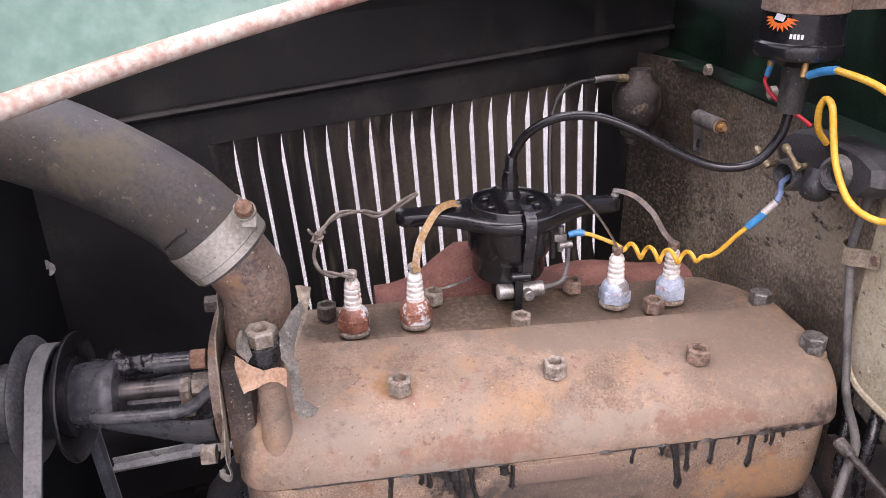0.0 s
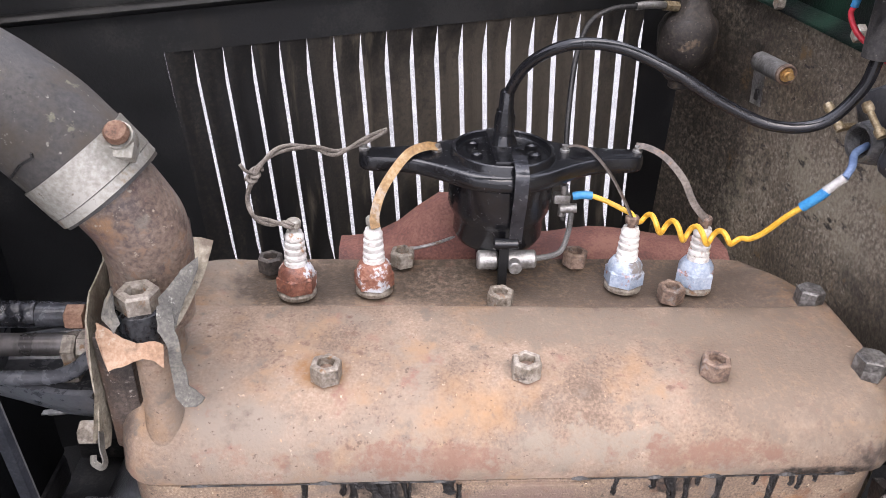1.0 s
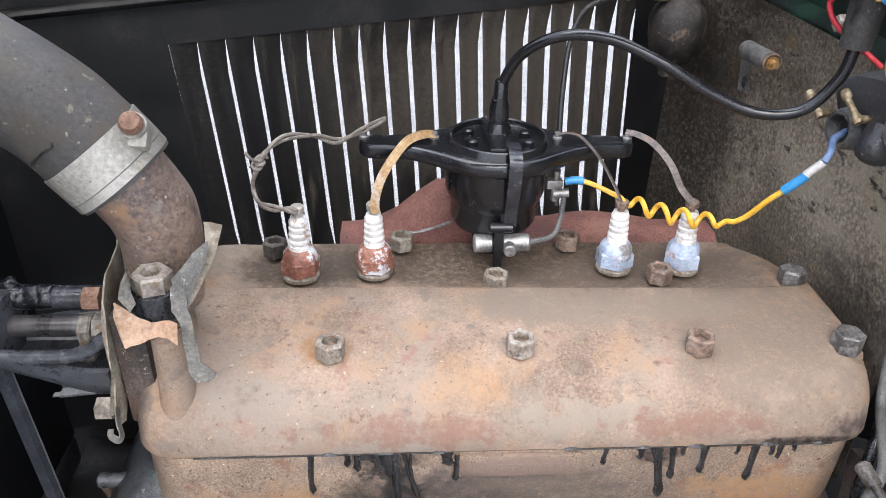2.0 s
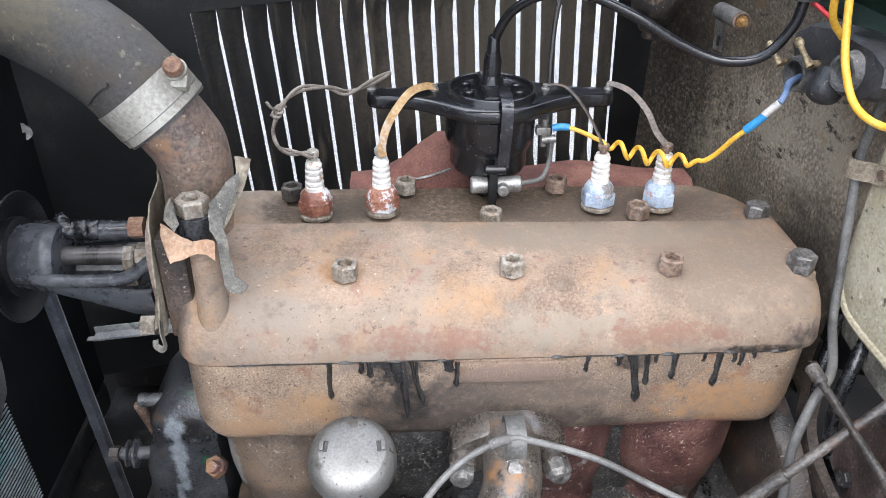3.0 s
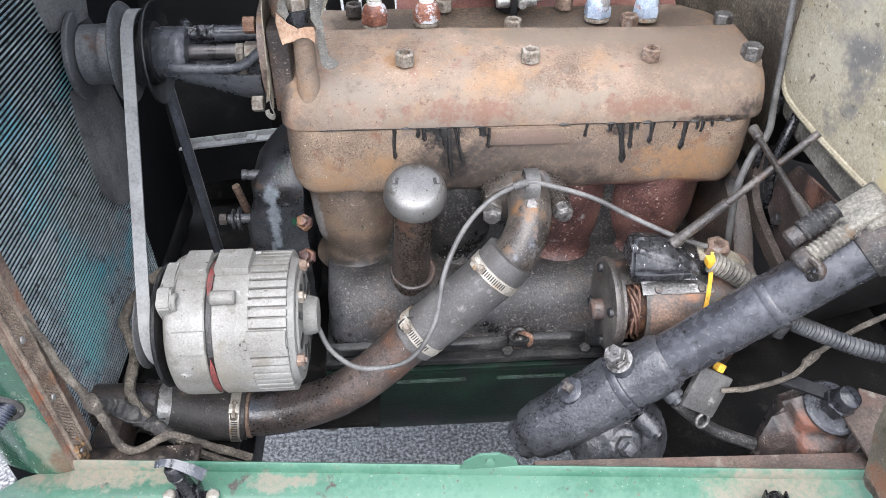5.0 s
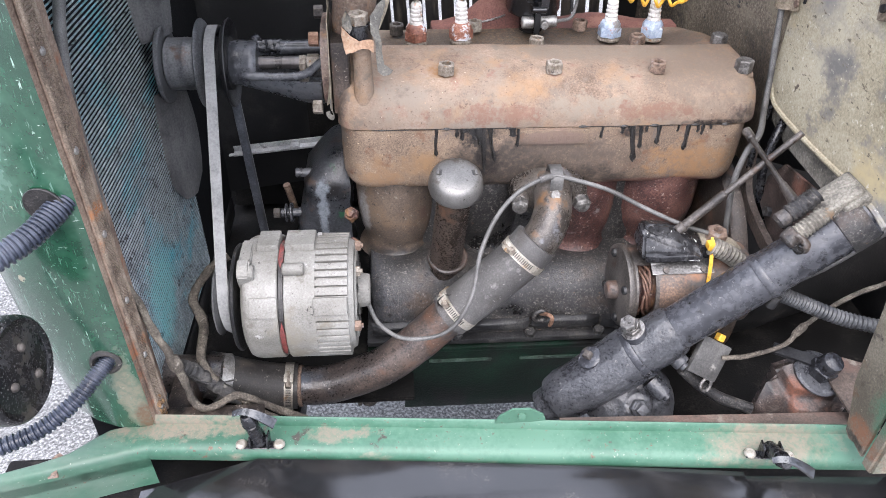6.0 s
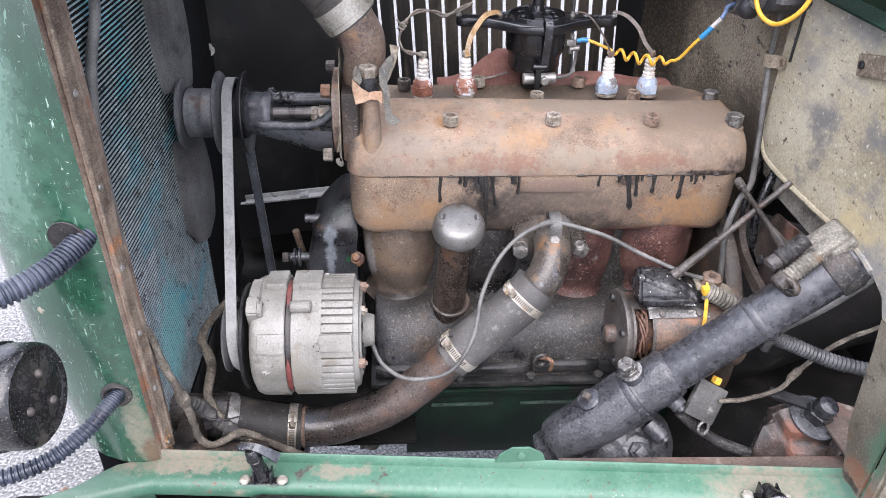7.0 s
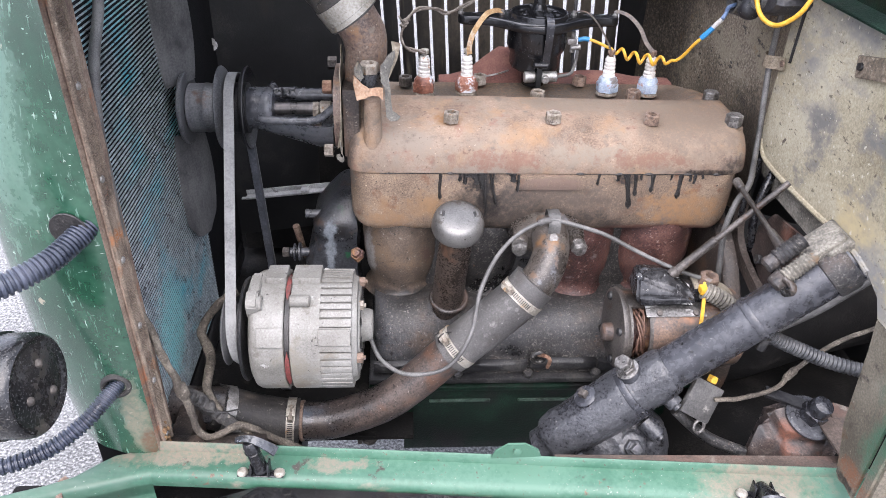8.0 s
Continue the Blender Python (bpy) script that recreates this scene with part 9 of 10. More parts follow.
def yellow_wire():
    w = thing("ignition_wire", (0.15, 0.12, 0.96), "coiled yellow wire with blue crimp joints", "cable")
    bm = bmesh.new()
    head = [Vector(q) for q in ((0.062, 0.154, 0.967), (0.076, 0.152, 0.966), (0.090, 0.147, 0.962), (0.103, 0.139, 0.958))]
    path = spline([tuple(q) for q in head], 6)[:-1]
    a, b = Vector((0.103, 0.137, 0.958)), Vector((0.196, 0.103, 0.950))
    turns = 5.0
    n = 110
    for i in range(n + 1):
        s = i / n
        p = a.lerp(b, s)
        sag = -0.006 * math.sin(math.pi * s)
        ang = math.tau * turns * s + 1.3
        r = 0.0058 * min(1, s * 6 + 0.15, (1 - s) * 6 + 0.15) * (0.75 + 0.5 * math.sin(math.pi * s))
        path.append(p + Vector((0.0015 * math.cos(ang), r * math.cos(ang), r * math.sin(ang) + sag)))
    tail = spline([(0.197, 0.1025, 0.950), (0.205, 0.096, 0.960), (0.215, 0.085, 0.982), (0.224, 0.076, 0.998)], 6)
    path += tail[1:]
    sweep(bm, path, circle(0.0024, 8))
    part("coiled_lead", bm, YELLOW, w)
    bm = bmesh.new()
    tube(bm, [(0.0575, 0.155, 0.965), (0.066, 0.1535, 0.967), (0.074, 0.1525, 0.9665)], 0.0037, 10, 4)
    part("crimp", bm, BLUE, w, "blue crimp terminal")
    bm = bmesh.new()
    tube(bm, [(0.221, 0.079, 0.993), (0.227, 0.074, 1.003), (0.232, 0.071, 1.011)], 0.0040, 10, 4)
    part("crimp", bm, BLUE, w, "blue crimp sleeve")
    bm = bmesh.new()
    tube(bm, [(0.231, 0.0715, 1.0105), (0.236, 0.069, 1.018), (0.240, 0.067, 1.024)], 0.0036, 10, 4)
    part("crimp", bm, CRIMP, w, "clear crimp sleeve")
    bm = bmesh.new()
    tube(bm, [(0.240, 0.067, 1.024), (0.246, 0.072, 1.031), (0.254, 0.085, 1.036), (0.270, 0.097, 1.038)], 0.0030, 10, 5)
    part("tail", bm, BLUE_DULL, w, "dull blue wire")
    w = thing("supply_wire", (0.28, 0, 1.06), "looping yellow wire beside the coil", "cable")
    bm = bmesh.new()
    tube(bm, [(0.272, 0.055, 1.086), (0.256, 0.049, 1.102), (0.250, 0.045, 1.122), (0.250, 0.039, 1.133), (0.250, 0.028, 1.128), (0.250, 0.018, 1.103), (0.250, 0.006, 1.079), (0.252, -0.015, 1.056), (0.256, -0.040, 1.049), (0.262, -0.062, 1.054), (0.275, -0.078, 1.075), (0.288, -0.080, 1.11)], 0.0031, 10, 8)
    part("loop", bm, YELLOW, w)


yellow_wire()


def ignition_coil():
    c = thing("ignition_coil", (0.254, 0.09, 1.2), "black ignition coil hanging neck down below the cowl", "ignition coil")
    bx, by = 0.249, 0.092
    bm = bmesh.new()
    lathe(bm, [(0.034, 1.30), (0.0358, 1.295), (0.0358, 1.1775), (0.0366, 1.1765), (0.0395, 1.1755), (0.0402, 1.173), (0.0402, 1.1655), (0.0385, 1.1625), (0.030, 1.1610), (0.018, 1.154)], (bx, by, 0), segs=44)
    part("can", bm, SMOOTH_BLACK, c)
    bm = bmesh.new()
    lathe(bm, [(0.0160, 1.160), (0.0132, 1.150), (0.0122, 1.120), (0.0114, 1.108), (0.006, 1.107)], (bx + 0.003, by, 0), segs=24)
    part("tower", bm, RUBBER, c, "matt black rubber tower boot")
    bm = bmesh.new()
    lathe(bm, [(0.0362, 1.2035), (0.0380, 1.2045), (0.0385, 1.262), (0.0362, 1.264)], (bx, by, 0), segs=40)
    box(bm, (bx + 0.033, by - 0.02, 1.2045), (0.335, by + 0.02, 1.27), 0.003)
    part("bracket", bm, RUSTY_LEDGE, c, "brown metal mounting band")
    # printed sticker: plain shapes only
    def on_can(u, z, lift=0.0004):
        a = radians(u)
        return (bx + (0.0358 + lift) * math.cos(a), by + (0.0358 + lift) * math.sin(a), z)
    # a half ring of flame-like points
    bm = bmesh.new()
    n = 11
    for i in range(n):
        t = math.pi + math.pi * (i + 0.5) / n
        w = math.pi / n * 0.62
        ring = [(0.0050, t - w), (0.0050, t + w), (0.0088, t + w * 0.7), (0.0128, t), (0.0088, t - w * 0.7)]
        bm.faces.new([bm.verts.new(on_can(203 + math.degrees(r * math.cos(q) * 1.45 / 0.0358), 1.200 + r * math.sin(q))) for r, q in ring])
    part("sticker", bm, LABEL_ORANGE, c, "orange flame-shaped print")
    bm = bmesh.new()
    bm.faces.new([bm.verts.new(on_can(203 + math.degrees(du / 0.0358), 1.200 + dz, 0.0006)) for du, dz in ((-0.0055, -0.002), (0.004, -0.0035), (0.006, 0.002), (-0.003, 0.004))])
    part("sticker", bm, LABEL_WHITE, c, "pale printed patch")
    for k in range(4):
        bm = bmesh.new()
        u = 222 + 5.0 * k
        bm.faces.new([bm.verts.new(on_can(u + du, 1.1845 + dz)) for du, dz in ((0, -0.0022), (3.6, -0.0022), (3.6, 0.0022), (0, 0.0022))])
        part("printed_bar", bm, LABEL_WHITE, c, "white printed bar")
    for y in (by + 0.026, by - 0.028):
        bm = bmesh.new()
        rod(bm, (bx - 0.008, y, 1.164), (bx - 0.009, y, 1.148), 0.0030, segs=12, soft=0.0008)
        part("post", bm, BRASS, c, "brass terminal post")
    w = thing("coil_wire", (0.25, 0.03, 1.15), "yellow wire with a blue crimp on the coil", "cable")
    bm = bmesh.new()
    tube(bm, [(0.244, 0.062, 1.150), (0.248, 0.048, 1.156), (0.250, 0.032, 1.160)], 0.0040, 10, 4)
    part("crimp", bm, BLUE, w, "blue crimp terminal")
    bm = bmesh.new()
    tube(bm, [(0.250, 0.032, 1.160), (0.250, -0.008, 1.159), (0.252, -0.034, 1.154), (0.262, -0.065, 1.14), (0.280, -0.082, 1.122), (0.288, -0.080, 1.108)], 0.0031, 10, 5)
    part("lead", bm, YELLOW, w)
    w = thing("coil_wire", (0.25, 0.13, 1.13), "short red wire with a blue crimp on the coil", "cable")
    bm = bmesh.new()
    tube(bm, [(0.241, 0.120, 1.140), (0.241, 0.123, 1.132), (0.246, 0.116, 1.120), (0.256, 0.104, 1.110), (0.266, 0.094, 1.102), (0.276, 0.088, 1.094)], 0.0021, 10, 5)
    part("lead", bm, RED, w)
    bm = bmesh.new()
    tube(bm, [(0.241, 0.118, 1.150), (0.241, 0.120, 1.144), (0.241, 0.1215, 1.138)], 0.0030, 10, 4)
    part("crimp", bm, BLUE, w, "blue crimp terminal")


ignition_coil()


def condenser():
    c = thing("condenser", (0.31, 0.25, 1.05), "small brass-tipped metal condenser on the bulkhead", "condenser")
    a, b = Vector((0.290, 0.340, 1.037)), Vector((0.288, 0.276, 1.041))
    d = (b - a).normalized()
    bm = bmesh.new()
    rod(bm, a, b, 0.0102, segs=22, soft=0.0015)
    part("can", bm, ZINC, c)
    bm = bmesh.new()
    lathe(bm, [(0.0103, 0), (0.0103, 0.004), (0.0085, 0.005), (0.0070, 0.003)], b - d * 0.002, d, 22)
    part("end_ring", bm, NUT_RUST, c)
    bm = bmesh.new()
    lathe(bm, [(0.0070, 0), (0.0066, 0.0022), (0.0042, 0.0024), (0.0040, 0.006), (0.0032, 0.0065), (0.0032, 0.0115), (0, 0.012)], b, d, 18)
    part("terminal", bm, BRASS, c, "bright brass terminal")
    bm = bmesh.new()
    strip(bm, [(0.286, 0.326, 1.030), (0.288, 0.328, 1.020), (0.290, 0.329, 1.008), (0.292, 0.330, 0.992)], 0.017, 0.0014, up=(1, 0.3, 0))
    part("tab", bm, ZINC, c, "slotted mounting tab")
    bm = bmesh.new()
    box(bm, (0.2885, 0.325, 0.998), (0.2905, 0.331, 1.010), 0.0006, 1)
    part("slot", bm, TAR, c)


condenser()


def fuel_bowl():
    f = thing("sediment_bowl", (0.25, 0.43, 1.0), "grimy fuel sediment bowl on the far bulkhead", "fuel fitting")
    bm = bmesh.new()
    lathe(bm, [(0.010, 0.994), (0.018, 0.996), (0.024, 1.004), (0.031, 1.014), (0.034, 1.028), (0.034, 1.048), (0.030, 1.060), (0.022, 1.068), (0.014, 1.085)], (0.242, 0.43, 0), segs=28)
    rumple(bm, 0.003, 60)
    rumple(bm, 0.001, 150)
    part("bowl", bm, GRIMY_BOWL, f)
    bm = bmesh.new()
    lathe(bm, [(0.010, 0.978), (0.0125, 0.980), (0.0125, 0.988), (0.0165, 0.989), (0.0190, 0.992), (0.0195, 0.997), (0.012, 1.000)], (0.242, 0.43, 0), segs=24)
    part("drain_cap", bm, GRIMY_BOWL, f, "brown drain cap")
    bm = bmesh.new()
    rod(bm, (0.222, 0.425, 1.074), (0.205, 0.42, 1.076), 0.006, segs=6)
    part("union_nut", bm, BRASS_OLD, f, "tarnished brass union nut")
    p = thing("fuel_pipe", (0.1, 0.4, 1.03), "thin dark fuel pipe with a bare end", "fuel pipe")
    bm = bmesh.new()
    tube(bm, [(0.170, 0.408, 1.077), (0.140, 0.40, 1.075), (0.115, 0.392, 1.062), (0.100, 0.375, 1.030), (0.090, 0.34, 0.98), (0.086, 0.31, 0.93), (0.086, 0.29, 0.87)], 0.0031, 10, 8)
    part("pipe", bm, DARK_IRON, p)
    bm = bmesh.new()
    tube(bm, [(0.206, 0.42, 1.076), (0.186, 0.413, 1.078), (0.168, 0.407, 1.077)], 0.0044, 10, 4)
    part("bare_end", bm, ZINC, p, "bare grey pipe end")


fuel_bowl()


def bulkhead_cable():
    c = thing("wiring_conduit", (0.31, 0.03, 0.9), "grey dusty cable clipped down the bulkhead", "cable")
    bm = bmesh.new()
    tube(bm, [(0.296, 0.010, 1.055), (0.302, 0.022, 1.030), (0.309, 0.034, 1.000), (0.311, 0.036, 0.975), (0.310, 0.020, 0.920), (0.309, 0.006, 0.875), (0.302, -0.015, 0.840), (0.275, -0.070, 0.830), (0.252, -0.092, 0.815), (0.240, -0.103, 0.775), (0.243, -0.108, 0.725), (0.248, -0.108, 0.690)], 0.0043, 12, 8)
    part("cable", bm, GREY_CABLE, c)
    k = thing("cable_clip", (0.315, 0.035, 0.98), "rusty pressed clip holding the cable", "cable clip")
    bm = bmesh.new()
    strip(bm, [(0.317, 0.052, 0.977), (0.306, 0.046, 0.976), (0.303, 0.036, 0.975), (0.307, 0.026, 0.976), (0.314, 0.020, 0.977), (0.3165, 0.004, 0.980)], 0.018, 0.0014, up=(-1, 0, 0))
    part("strap", bm, CLIP_TAN, k)
    bm = bmesh.new()
    lathe(bm, [(0.005, 0), (0.0045, 0.003), (0, 0.004)], (0.3165, 0.008, 0.980), (-1, 0, 0), 12)
    part("screw", bm, NUT_RUST, k)
    for pts, r in (([(0.330, -0.030, 0.835), (0.312, -0.048, 0.812), (0.304, -0.056, 0.775), (0.306, -0.062, 0.735), (0.318, -0.064, 0.70), (0.335, -0.06, 0.68)], 0.0062), ([(0.318, 0.0, 0.835), (0.298, -0.028, 0.815), (0.292, -0.038, 0.78), (0.296, -0.036, 0.74)], 0.0045)):
        bm = bmesh.new()
        tube(bm, pts, r, 12, 8)
        ob = thing("rubber_tube", pts[0], "dark rubber tube bent below the bulkhead edge", "tube")
        part("tube", bm, BLACK_GLOSS, ob)
    b = thing("bulkhead_plate", (0.317, -0.19, 1.05), "dark steel plate screwed to the cream bulkhead", "bracket")
    bm = bmesh.new()
    box(bm, (0.3145, -0.34, 1.020), (0.3195, -0.158, 1.046), 0.002, 2, Matrix.Translation((0, -0.158, 1.033)) @ Matrix.Rotation(radians(-14), 4, 'X') @ Matrix.Translation((0, 0.158, -1.033)))
    part("plate", bm, GRIME, b)
    for y, z in ((-0.168, 1.036), (-0.25, 1.056)):
        bm = bmesh.new()
        lathe(bm, [(0.005, 0), (0.0045, 0.003), (0, 0.004)], (0.3145, y, z), (-1, 0, 0), 12)
        part("screw", bm, DARK_IRON, b)
    for y, z in ((0.35, 1.084), (0.20, 1.088), (-0.03, 1.090)):
        bm = bmesh.new()
        hexagon(bm, (0.3045, y, z + 0.012), (-1, 0, 0), 0.008, 0.007)
        solo("cowl_bolt", bm, NUT_STEEL, (0.304, y, z + 0.012), "greyed steel bolt on the cowl ledge", "bolt", "cowl bolts")
    bm = bmesh.new()
    rod(bm, (0.318, -0.008, 1.07), (0.319, -0.004, 0.985), 0.0022, segs=8)
    solo("bulkhead_rod", bm, DARK_IRON, (0.318, -0.008, 1.03), "thin dark rod on the bulkhead", "rod")


bulkhead_cable()

# ---- lower right corner ----


def lower_right():
    c = thing("corrugated_conduit", (0.3, -0.27, 0.68), "grey corrugated conduit below the steering column", "conduit")
    bm = bmesh.new()
    path = spline([(0.232, -0.250, 0.722), (0.252, -0.257, 0.710), (0.288, -0.266, 0.696), (0.34, -0.277, 0.678), (0.40, -0.29, 0.668)], 40)
    sweep(bm, path, circle(0.0094, 16), lambda q: 1.0 + 0.09 * math.sin(math.tau * 40 * q))
    part("tube", bm, CONDUIT_DARK, c)
    p = thing("junction_plate", (0.185, -0.27, 0.6), "small grey metal plate with an eyelet tied by yellow tape", "bracket")
    bm = bmesh.new()
    m = Matrix.Translation((0.186, -0.268, 0.605)) @ Matrix.Rotation(radians(32), 4, 'Y') @ Matrix.Rotation(radians(-28), 4, 'X')
    box(bm, (-0.025, -0.004, -0.026), (0.025, 0.004, 0.026), 0.002, 2, m)
    part("plate", bm, BOLT_DULL, p, "dull scratched grey plate")
    bm = bmesh.new()
    pts = [m @ Vector((0.016 + 0.008 * math.cos(t), -0.001, -0.033 + 0.009 * math.sin(t))) for t in [math.tau * k / 16 for k in range(17)]]
    sweep(bm, pts, circle(0.0022, 8))
    part("eyelet", bm, BOLT_GREY, p)
    bm = bmesh.new()
    box(bm, (-0.004, -0.005, 0.027), (0.006, 0.005, 0.037), 0.001, 1, m)
    part("tape", bm, YELLOW, p, "scrap of yellow tape")
    w = thing("earth_cable", (0.3, -0.26, 0.63), "frayed grey cloth-covered cable", "cable")
    bm = bmesh.new()
    tube(bm, [(0.204, -0.268, 0.605), (0.232, -0.270, 0.608), (0.262, -0.268, 0.614), (0.292, -0.26, 0.620), (0.315, -0.25, 0.642), (0.357, -0.25, 0.688), (0.42, -0.25, 0.722)], 0.0032, 10, 8)
    rumple(bm, 0.0008, 120)
    part("cable", bm, FABRIC_LOOM, w)
    bm = bmesh.new()
    lathe(bm, [(0.003, -0.012), (0.0052, -0.008), (0.0056, 0.006), (0.003, 0.012)], (0.309, -0.252, 0.636), (0.6, 0.2, 0.6), 12)
    part("splice", bm, FABRIC_LOOM, w, "taped splice")
    w = thing("brake_cable", (0.35, -0.2, 0.71), "dark cable running behind the steering column", "cable")
    bm = bmesh.new()
    tube(bm, [(0.27, -0.21, 0.655), (0.302, -0.2, 0.674), (0.352, -0.2, 0.708), (0.42, -0.2, 0.77)], 0.0075, 12, 6)
    part("cable", bm, GREY_CABLE, w)
    # pedal shaft nut on its bracket
    b = thing("shaft_bracket", (0.32, -0.29, 0.57), "dark brown oily bracket with a greasy shaft nut", "bracket")
    bm = bmesh.new()
    pts = [(0.265, -0.265, 0.600), (0.28, -0.318, 0.575), (0.36, -0.335, 0.575), (0.385, -0.285, 0.59), (0.34, -0.245, 0.605)]
    a = [bm.verts.new(q) for q in pts]
    c2 = [bm.verts.new((x - 0.01, y, z - 0.13)) for x, y, z in pts]
    bm.faces.new(a)
    bm.faces.new(c2)
    for i in range(5):
        j = (i + 1) % 5
        bm.faces.new((a[i], a[j], c2[j], c2[i]))
    bmesh.ops.bevel(bm, geom=bm.edges[:], offset=0.019, segments=6, affect='EDGES')
    rumple(bm, 0.0012, 60)
    part("bracket", bm, OXIDE, b, angle=80)
    bm = bmesh.new()
    strip(bm, [(0.348, -0.288, 0.592), (0.354, -0.318, 0.586), (0.362, -0.345, 0.576), (0.372, -0.372, 0.568)], 0.024, 0.003, up=(0.1, -0.3, 1))
    part("brace", bm, LEDGE_BROWN, b, "dusty flat brace")
    bm = bmesh.new()
    strip(bm, [(0.362, -0.290, 0.590), (0.385, -0.300, 0.588), (0.41, -0.31, 0.586)], 0.05, 0.003, up=(0, -0.3, 1))
    part("side_plate", bm, LEDGE_BROWN, b, "brown dusty side plate")
    ax = Vector((0.15, -0.35, 1)).normalized()
    o = Vector((0.330, -0.288, 0.588))
    bm = bmesh.new()
    lathe(bm, [(0.032, 0.0), (0.033, 0.004), (0.030, 0.007), (0.018, 0.008)], o, ax, 30)
    part("washer", bm, GEAR_GREASE, b)
    bm = bmesh.new()
    hexagon(bm, o + ax * 0.007, ax, 0.018, 0.018, 0.2)
    lathe(bm, [(0.015, 0.024), (0.0148, 0.034), (0.013, 0.040), (0.008, 0.043), (0, 0.044)], o, ax, 20)
    part("nut", bm, WET_GREASE, b, "greasy black nut")
    bm = bmesh.new()
    strip(bm, [tuple(o + ax * 0.018 + Vector((-0.005, 0.012, 0))), tuple(o + Vector((-0.03, 0.022, 0.018))), tuple(o + Vector((-0.052, 0.03, 0.022)))], 0.016, 0.005, up=tuple(ax))
    part("lever", bm, DARK_IRON, b)
    w = thing("drag_link", (0.24, -0.27, 0.55), "dark dirty hose running under the steering box", "hose")
    bm = bmesh.new()
    tube(bm, [(0.155, -0.265, 0.585), (0.185, -0.268, 0.555), (0.215, -0.275, 0.535), (0.26, -0.285, 0.52)], 0.008, 12, 6)
    part("hose", bm, GREASE, w)
    # cowl post beside the bulkhead
    bm = bmesh.new()
    t = bmesh.new()
    bmesh.ops.create_cube(t, size=1, matrix=Matrix.Translation((0.350, -0.432, 0.826)) @ Matrix.Diagonal((0.060, 0.020, 0.49, 1)))
    bmesh.ops.bevel(t, geom=t.edges[:], offset=0.004, segments=2, affect='EDGES')
    join(bm, t)
    solo("cowl_post", bm, POST, (0.35, -0.43, 0.55), "tan dusty green cowl post with rust at its foot", "car cowl", kind="structure")


lower_right()

# ---- lower left corner ----


def looms():
    sets = [
        ("dirty cloth-wrapped wiring loom down the webbing strip, looping above the sill", [(-0.552, -0.258, 0.81), (-0.540, -0.260, 0.775), (-0.524, -0.263, 0.735), (-0.516, -0.268, 0.698), (-0.505, -0.272, 0.665), (-0.501, -0.272, 0.640), (-0.495, -0.270, 0.613), (-0.492, -0.272, 0.589), (-0.487, -0.277, 0.572), (-0.474, -0.280, 0.562), (-0.456, -0.275, 0.564), (-0.435, -0.266, 0.569), (-0.418, -0.264, 0.560), (-0.401, -0.262, 0.544), (-0.370, -0.262, 0.523), (-0.35, -0.262, 0.512)], 0.0050),
        ("dirty cloth-wrapped wiring loom hanging beside the belt", [(-0.470, -0.060, 0.640), (-0.490, -0.095, 0.640), (-0.502, -0.110, 0.629), (-0.511, -0.125, 0.612), (-0.499, -0.145, 0.602), (-0.491, -0.165, 0.596), (-0.489, -0.195, 0.593), (-0.487, -0.215, 0.585), (-0.479, -0.228, 0.574), (-0.468, -0.234, 0.560)], 0.0066),
        ("dark oily wiring loom running along behind the sill", [(-0.471, -0.232, 0.553), (-0.448, -0.245, 0.544), (-0.430, -0.256, 0.539), (-0.406, -0.266, 0.531), (-0.379, -0.270, 0.519), (-0.35, -0.272, 0.508)], 0.0042),
        ("thin frayed loom strand running along behind the sill", [(-0.440, -0.252, 0.549), (-0.422, -0.262, 0.546), (-0.400, -0.270, 0.536), (-0.372, -0.276, 0.524), (-0.348, -0.278, 0.516)], 0.0030),
    ]
    for lab, pts, r in sets:
        ob = thing("wiring_loom", pts[0], lab, "wiring", "wiring looms")
        bm = bmesh.new()
        tube(bm, pts, r, 10, 10)
        rumple(bm, 0.0016, 60, r * 1000)
        rumple(bm, 0.0009, 190, r * 700)
        part("loom", bm, FABRIC_LOOM, ob)
    ob = thing("loom_tape", (-0.49, -0.24, 0.59), "dark frayed tape wrapped thickly round the looms", "tape")
    bm = bmesh.new()
    tube(bm, [(-0.501, -0.262, 0.622), (-0.497, -0.246, 0.604), (-0.488, -0.238, 0.582), (-0.471, -0.233, 0.556), (-0.448, -0.245, 0.546), (-0.432, -0.255, 0.541)], 0.0088, 12, 16, lambda q: (0.75 + 0.45 * math.sin(math.pi * min(1.0, q * 1.15))) * (1 + 0.07 * math.sin(70 * q)))
    rumple(bm, 0.0020, 90)
    part("wrap", bm, LOOM_TAPE, ob)
    bm = bmesh.new()
    lathe(bm, [(0.004, -0.014), (0.0078, -0.008), (0.0085, 0.004), (0.0070, 0.012), (0.004, 0.016)], (-0.500, -0.270, 0.636), (0.25, 0.1, -1), 14)
    rumple(bm, 0.0022, 90)
    part("knot", bm, FABRIC_LOOM, ob, "frayed cloth knot")
    bm = bmesh.new()
    tube(bm, [(-0.490, -0.258, 0.600), (-0.475, -0.262, 0.592), (-0.455, -0.262, 0.589), (-0.434, -0.262, 0.594)], 0.0012, 6, 5)
    part("loose_end", bm, TAR, ob)
    ob = thing("overflow_tube", (-0.54, -0.23, 1.0), "grey rubber overflow tube down the radiator", "tube")
    bm = bmesh.new()
    tube(bm, [(-0.536, -0.160, 1.16), (-0.536, -0.172, 1.097), (-0.536, -0.215, 1.050), (-0.536, -0.243, 0.99), (-0.535, -0.252, 0.93), (-0.535, -0.256, 0.86)], 0.0058, 12, 8)
    part("tube", bm, GREY_CABLE, ob)
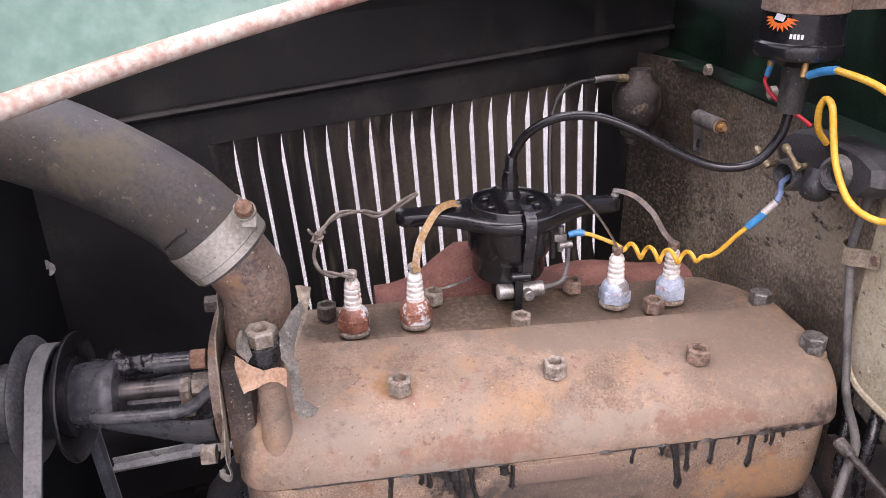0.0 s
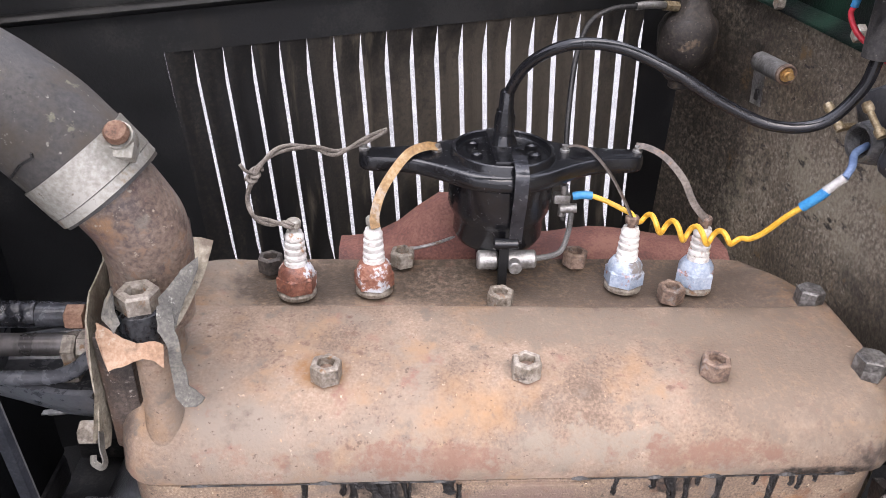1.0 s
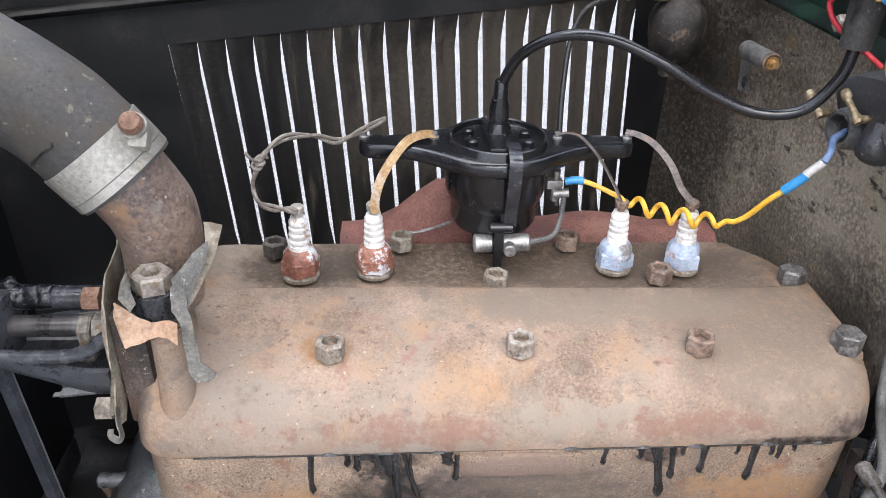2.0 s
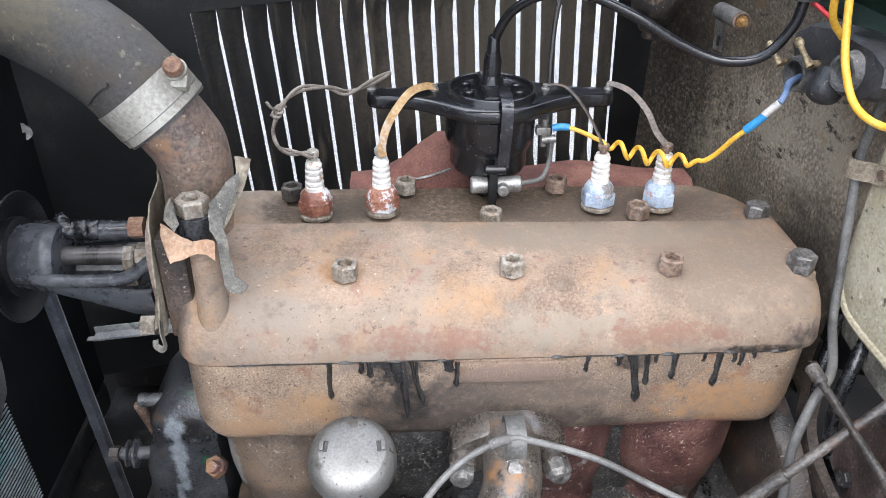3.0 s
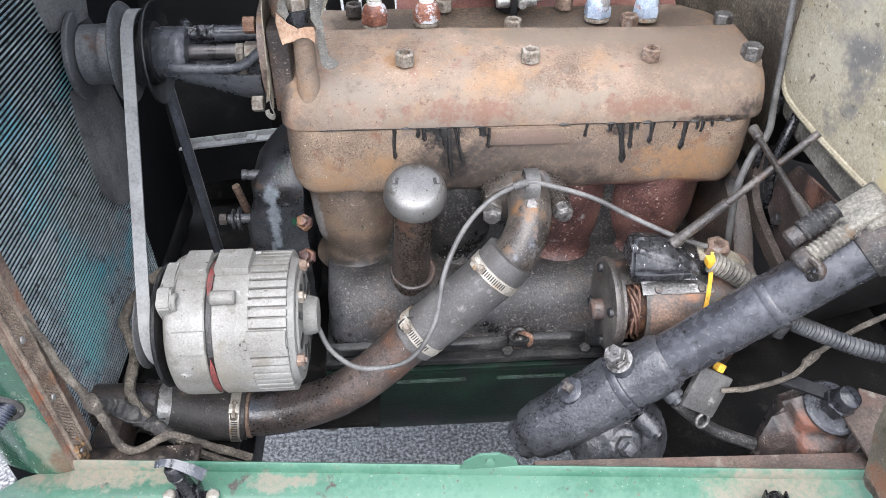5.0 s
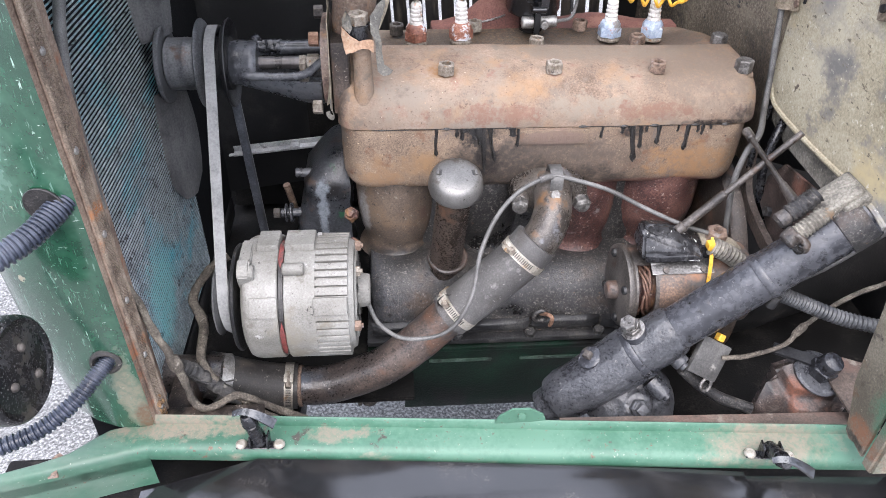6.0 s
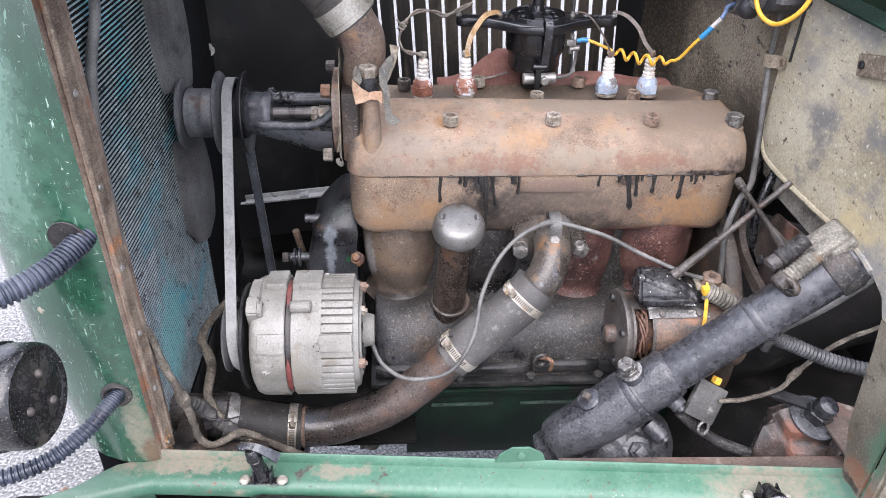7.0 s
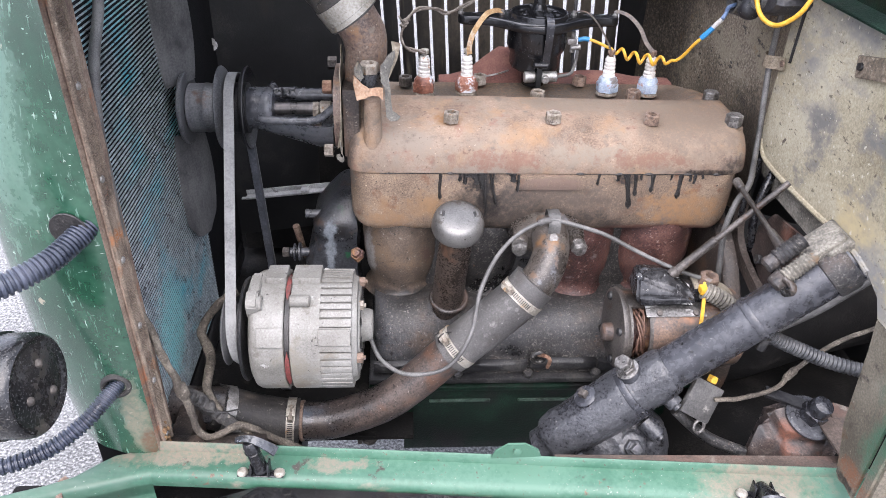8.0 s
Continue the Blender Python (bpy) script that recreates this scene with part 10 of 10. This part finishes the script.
    # rusty floor of the corner
    bm = bmesh.new()
    box(bm, (-0.530, -0.300, 0.548), (-0.40, -0.270, 0.556), 0.002)
    box(bm, (-0.530, -0.300, 0.50), (-0.50, -0.20, 0.552), 0.004)
    solo("shell_foot", bm, BELL, (-0.5, -0.3, 0.55), "oily dark brown foot of the radiator shell", "bracket")


looms()


def horn():
    h = thing("horn", (-0.60, -0.42, 0.79), "round black domed horn drum with studs", "horn")
    ax = Vector((0.985, -0.07, 0.09)).normalized()
    o = Vector((-0.595, -0.412, 0.781))
    bm = bmesh.new()
    lathe(bm, [(0.03, -0.12), (0.046, -0.10), (0.050, -0.06), (0.0525, -0.03), (0.0532, -0.004), (0.0530, 0.006), (0.0518, 0.0115), (0.0490, 0.0142), (0.0455, 0.0140), (0.042, 0.0118), (0.03, 0.0135), (0, 0.0165)], o, ax, 52)
    part("drum", bm, HORN_BLACK, h)
    bm = bmesh.new()
    lathe(bm, [(0.0522, -0.028), (0.0550, -0.026), (0.0550, -0.020), (0.0526, -0.018)], o, ax, 52)
    part("seam_band", bm, HORN_BLACK, h)
    m = Matrix.Translation(o) @ frame_on(ax)
    for a, r in ((30, 0.022), (150, 0.022), (270, 0.022)):
        bm = bmesh.new()
        lathe(bm, [(0.0048, 0.0), (0.0044, 0.0025), (0.0024, 0.0042), (0, 0.0046)], m @ Vector((r * math.cos(radians(a)), r * math.sin(radians(a)), 0.0142)), ax, 14)
        part("stud", bm, NUT_DARK, h, "dusty domed stud")
    return h


horn()


def shell_conduits():
    for pts, nm, n in (([(-0.54, -0.290, 0.905), (-0.556, -0.318, 0.893), (-0.576, -0.350, 0.884), (-0.610, -0.385, 0.880), (-0.66, -0.42, 0.882), (-0.74, -0.45, 0.89)], "grey-blue ribbed conduit entering the radiator shell", 42),
                       ([(-0.558, -0.298, 0.681), (-0.570, -0.318, 0.672), (-0.592, -0.345, 0.656), (-0.63, -0.375, 0.642), (-0.69, -0.40, 0.64), (-0.78, -0.42, 0.65)], "grey-blue ribbed conduit through a grommet in the shell", 44)):
        c = thing("ribbed_conduit", pts[1], nm, "conduit", "conduits at the radiator shell")
        bm = bmesh.new()
        path = spline(pts, 48)
        big = 0.0118 if n == 42 else 0.0092
        sweep(bm, path, circle(big, 16), lambda q: 1.0 + 0.09 * (1 if math.sin(math.tau * n * q) > -0.2 else -1.6))
        part("tube", bm, CONDUIT, c)


shell_conduits()


def latch(x, y, z, turn, lean, side, label):
    t = thing("bonnet_latch", (0, 0, 0), label, "bonnet latch", "bonnet latches")
    bm = bmesh.new()
    box(bm, (-0.029, -0.0065, 0.0), (0.029, 0.0065, 0.0018), 0.0008, 1)
    part("base", bm, BLACK_GLOSS, t)
    for dx in (-0.023, 0.023):
        bm = bmesh.new()
        lathe(bm, [(0.0072, 0.001), (0.0070, 0.004), (0.005, 0.0062), (0, 0.0070)], (dx, 0, 0), segs=16)
        part("bolt_head", bm, CLAMP, t, "bright domed bolt head")
    for dx in (-0.0105, 0.0105):
        bm = bmesh.new()
        box(bm, (dx - 0.0013, -0.008, 0.001), (dx + 0.0013, 0.008, 0.020), 0.001, 1)
        part("cheek", bm, BLACK_GLOSS, t)
    m = Matrix.Translation((0, 0, 0.012)) @ Matrix.Rotation(radians(side), 4, 'Y') @ Matrix.Rotation(radians(lean), 4, 'X')
    bm = bmesh.new()
    rod(bm, m @ Vector((0, 0, -0.006)), m @ Vector((0, 0, 0.030)), 0.0092, 0.0085, 20, 0.0015)
    rod(bm, m @ Vector((0, 0, 0.030)), m @ Vector((0, 0, 0.047)), 0.0100, 0.0078, 20, 0.002)
    part("plunger", bm, BLACK_GLOSS, t)
    bm = bmesh.new()
    top = m @ Vector((0, 0, 0.046))
    strip(bm, [top + Vector(q) for q in ((-0.016, 0.002, 0.001), (-0.006, 0.001, 0.005), (0.006, 0.0, 0.004), (0.020, -0.001, -0.003), (0.033, -0.002, -0.012))], 0.0095, 0.0028, up=(0, -0.4, 1), scale=lambda q: 0.7 + 0.6 * q)
    part("handle", bm, WING_BLACK, t, "glossy black wing handle")
    t.matrix_basis = pose(x, y, z, -4, 0, turn)
    return t


latch(-0.396, -0.342, 0.561, -3, 6, -12, "black bonnet catch standing up on a bolted base")
latch(0.228, -0.392, 0.560, -8, 62, 0, "black bonnet catch folded outward on a bolted base")

# added black sheets that stand in for the shade below the bay
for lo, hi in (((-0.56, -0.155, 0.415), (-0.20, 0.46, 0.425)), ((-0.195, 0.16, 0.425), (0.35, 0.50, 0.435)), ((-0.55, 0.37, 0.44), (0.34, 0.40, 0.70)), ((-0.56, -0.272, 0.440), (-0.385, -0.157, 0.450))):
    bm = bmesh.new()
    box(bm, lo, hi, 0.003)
    solo("undertray", bm, UNDERSIDE_SHADE, lo, "added black sheet holding the shade beside the engine", "undertray", "undertrays")
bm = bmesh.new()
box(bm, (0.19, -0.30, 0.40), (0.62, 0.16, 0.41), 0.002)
solo("undertray", bm, UNDERSIDE_SHADE, (0.3, -0.1, 0.4), "added black sheet holding the shade below the pedals", "undertray")
# timing side hose and rusty bits by the belt
bm = bmesh.new()
tube(bm, [(-0.47, 0.02, 0.43), (-0.455, 0.0, 0.50), (-0.44, -0.02, 0.56), (-0.425, 0.0, 0.60)], 0.008, 12, 6)
solo("drain_hose", bm, FABRIC_LOOM, (-0.45, 0, 0.5), "brown dusty hose beside the fan belt", "hose")
bm = bmesh.new()
rod(bm, (-0.385, 0.10, 0.60), (-0.395, 0.09, 0.665), 0.006, segs=10)
solo("adjuster_rod", bm, NUT_RUST, (-0.39, 0.09, 0.63), "rusty adjusting rod behind the belt", "rod")
bm = bmesh.new()
lathe(bm, [(0.0055 + 0.001 * (1 if i % 2 else -1), 0.003 * i) for i in range(6)], (-0.556, 0.326, 0.9030), (0.5, -0.85, 0.1), 14)
lathe(bm, [(0.0090, 0.0), (0.0090, 0.003), (0.0, 0.0032)], (-0.550, 0.322, 0.895), (0.3, -0.9, 0.3), 14)
solo("radiator_bolt", bm, ZINC, (-0.55, 0.318, 0.904), "bright ridged bolt beside the radiator", "bolt")
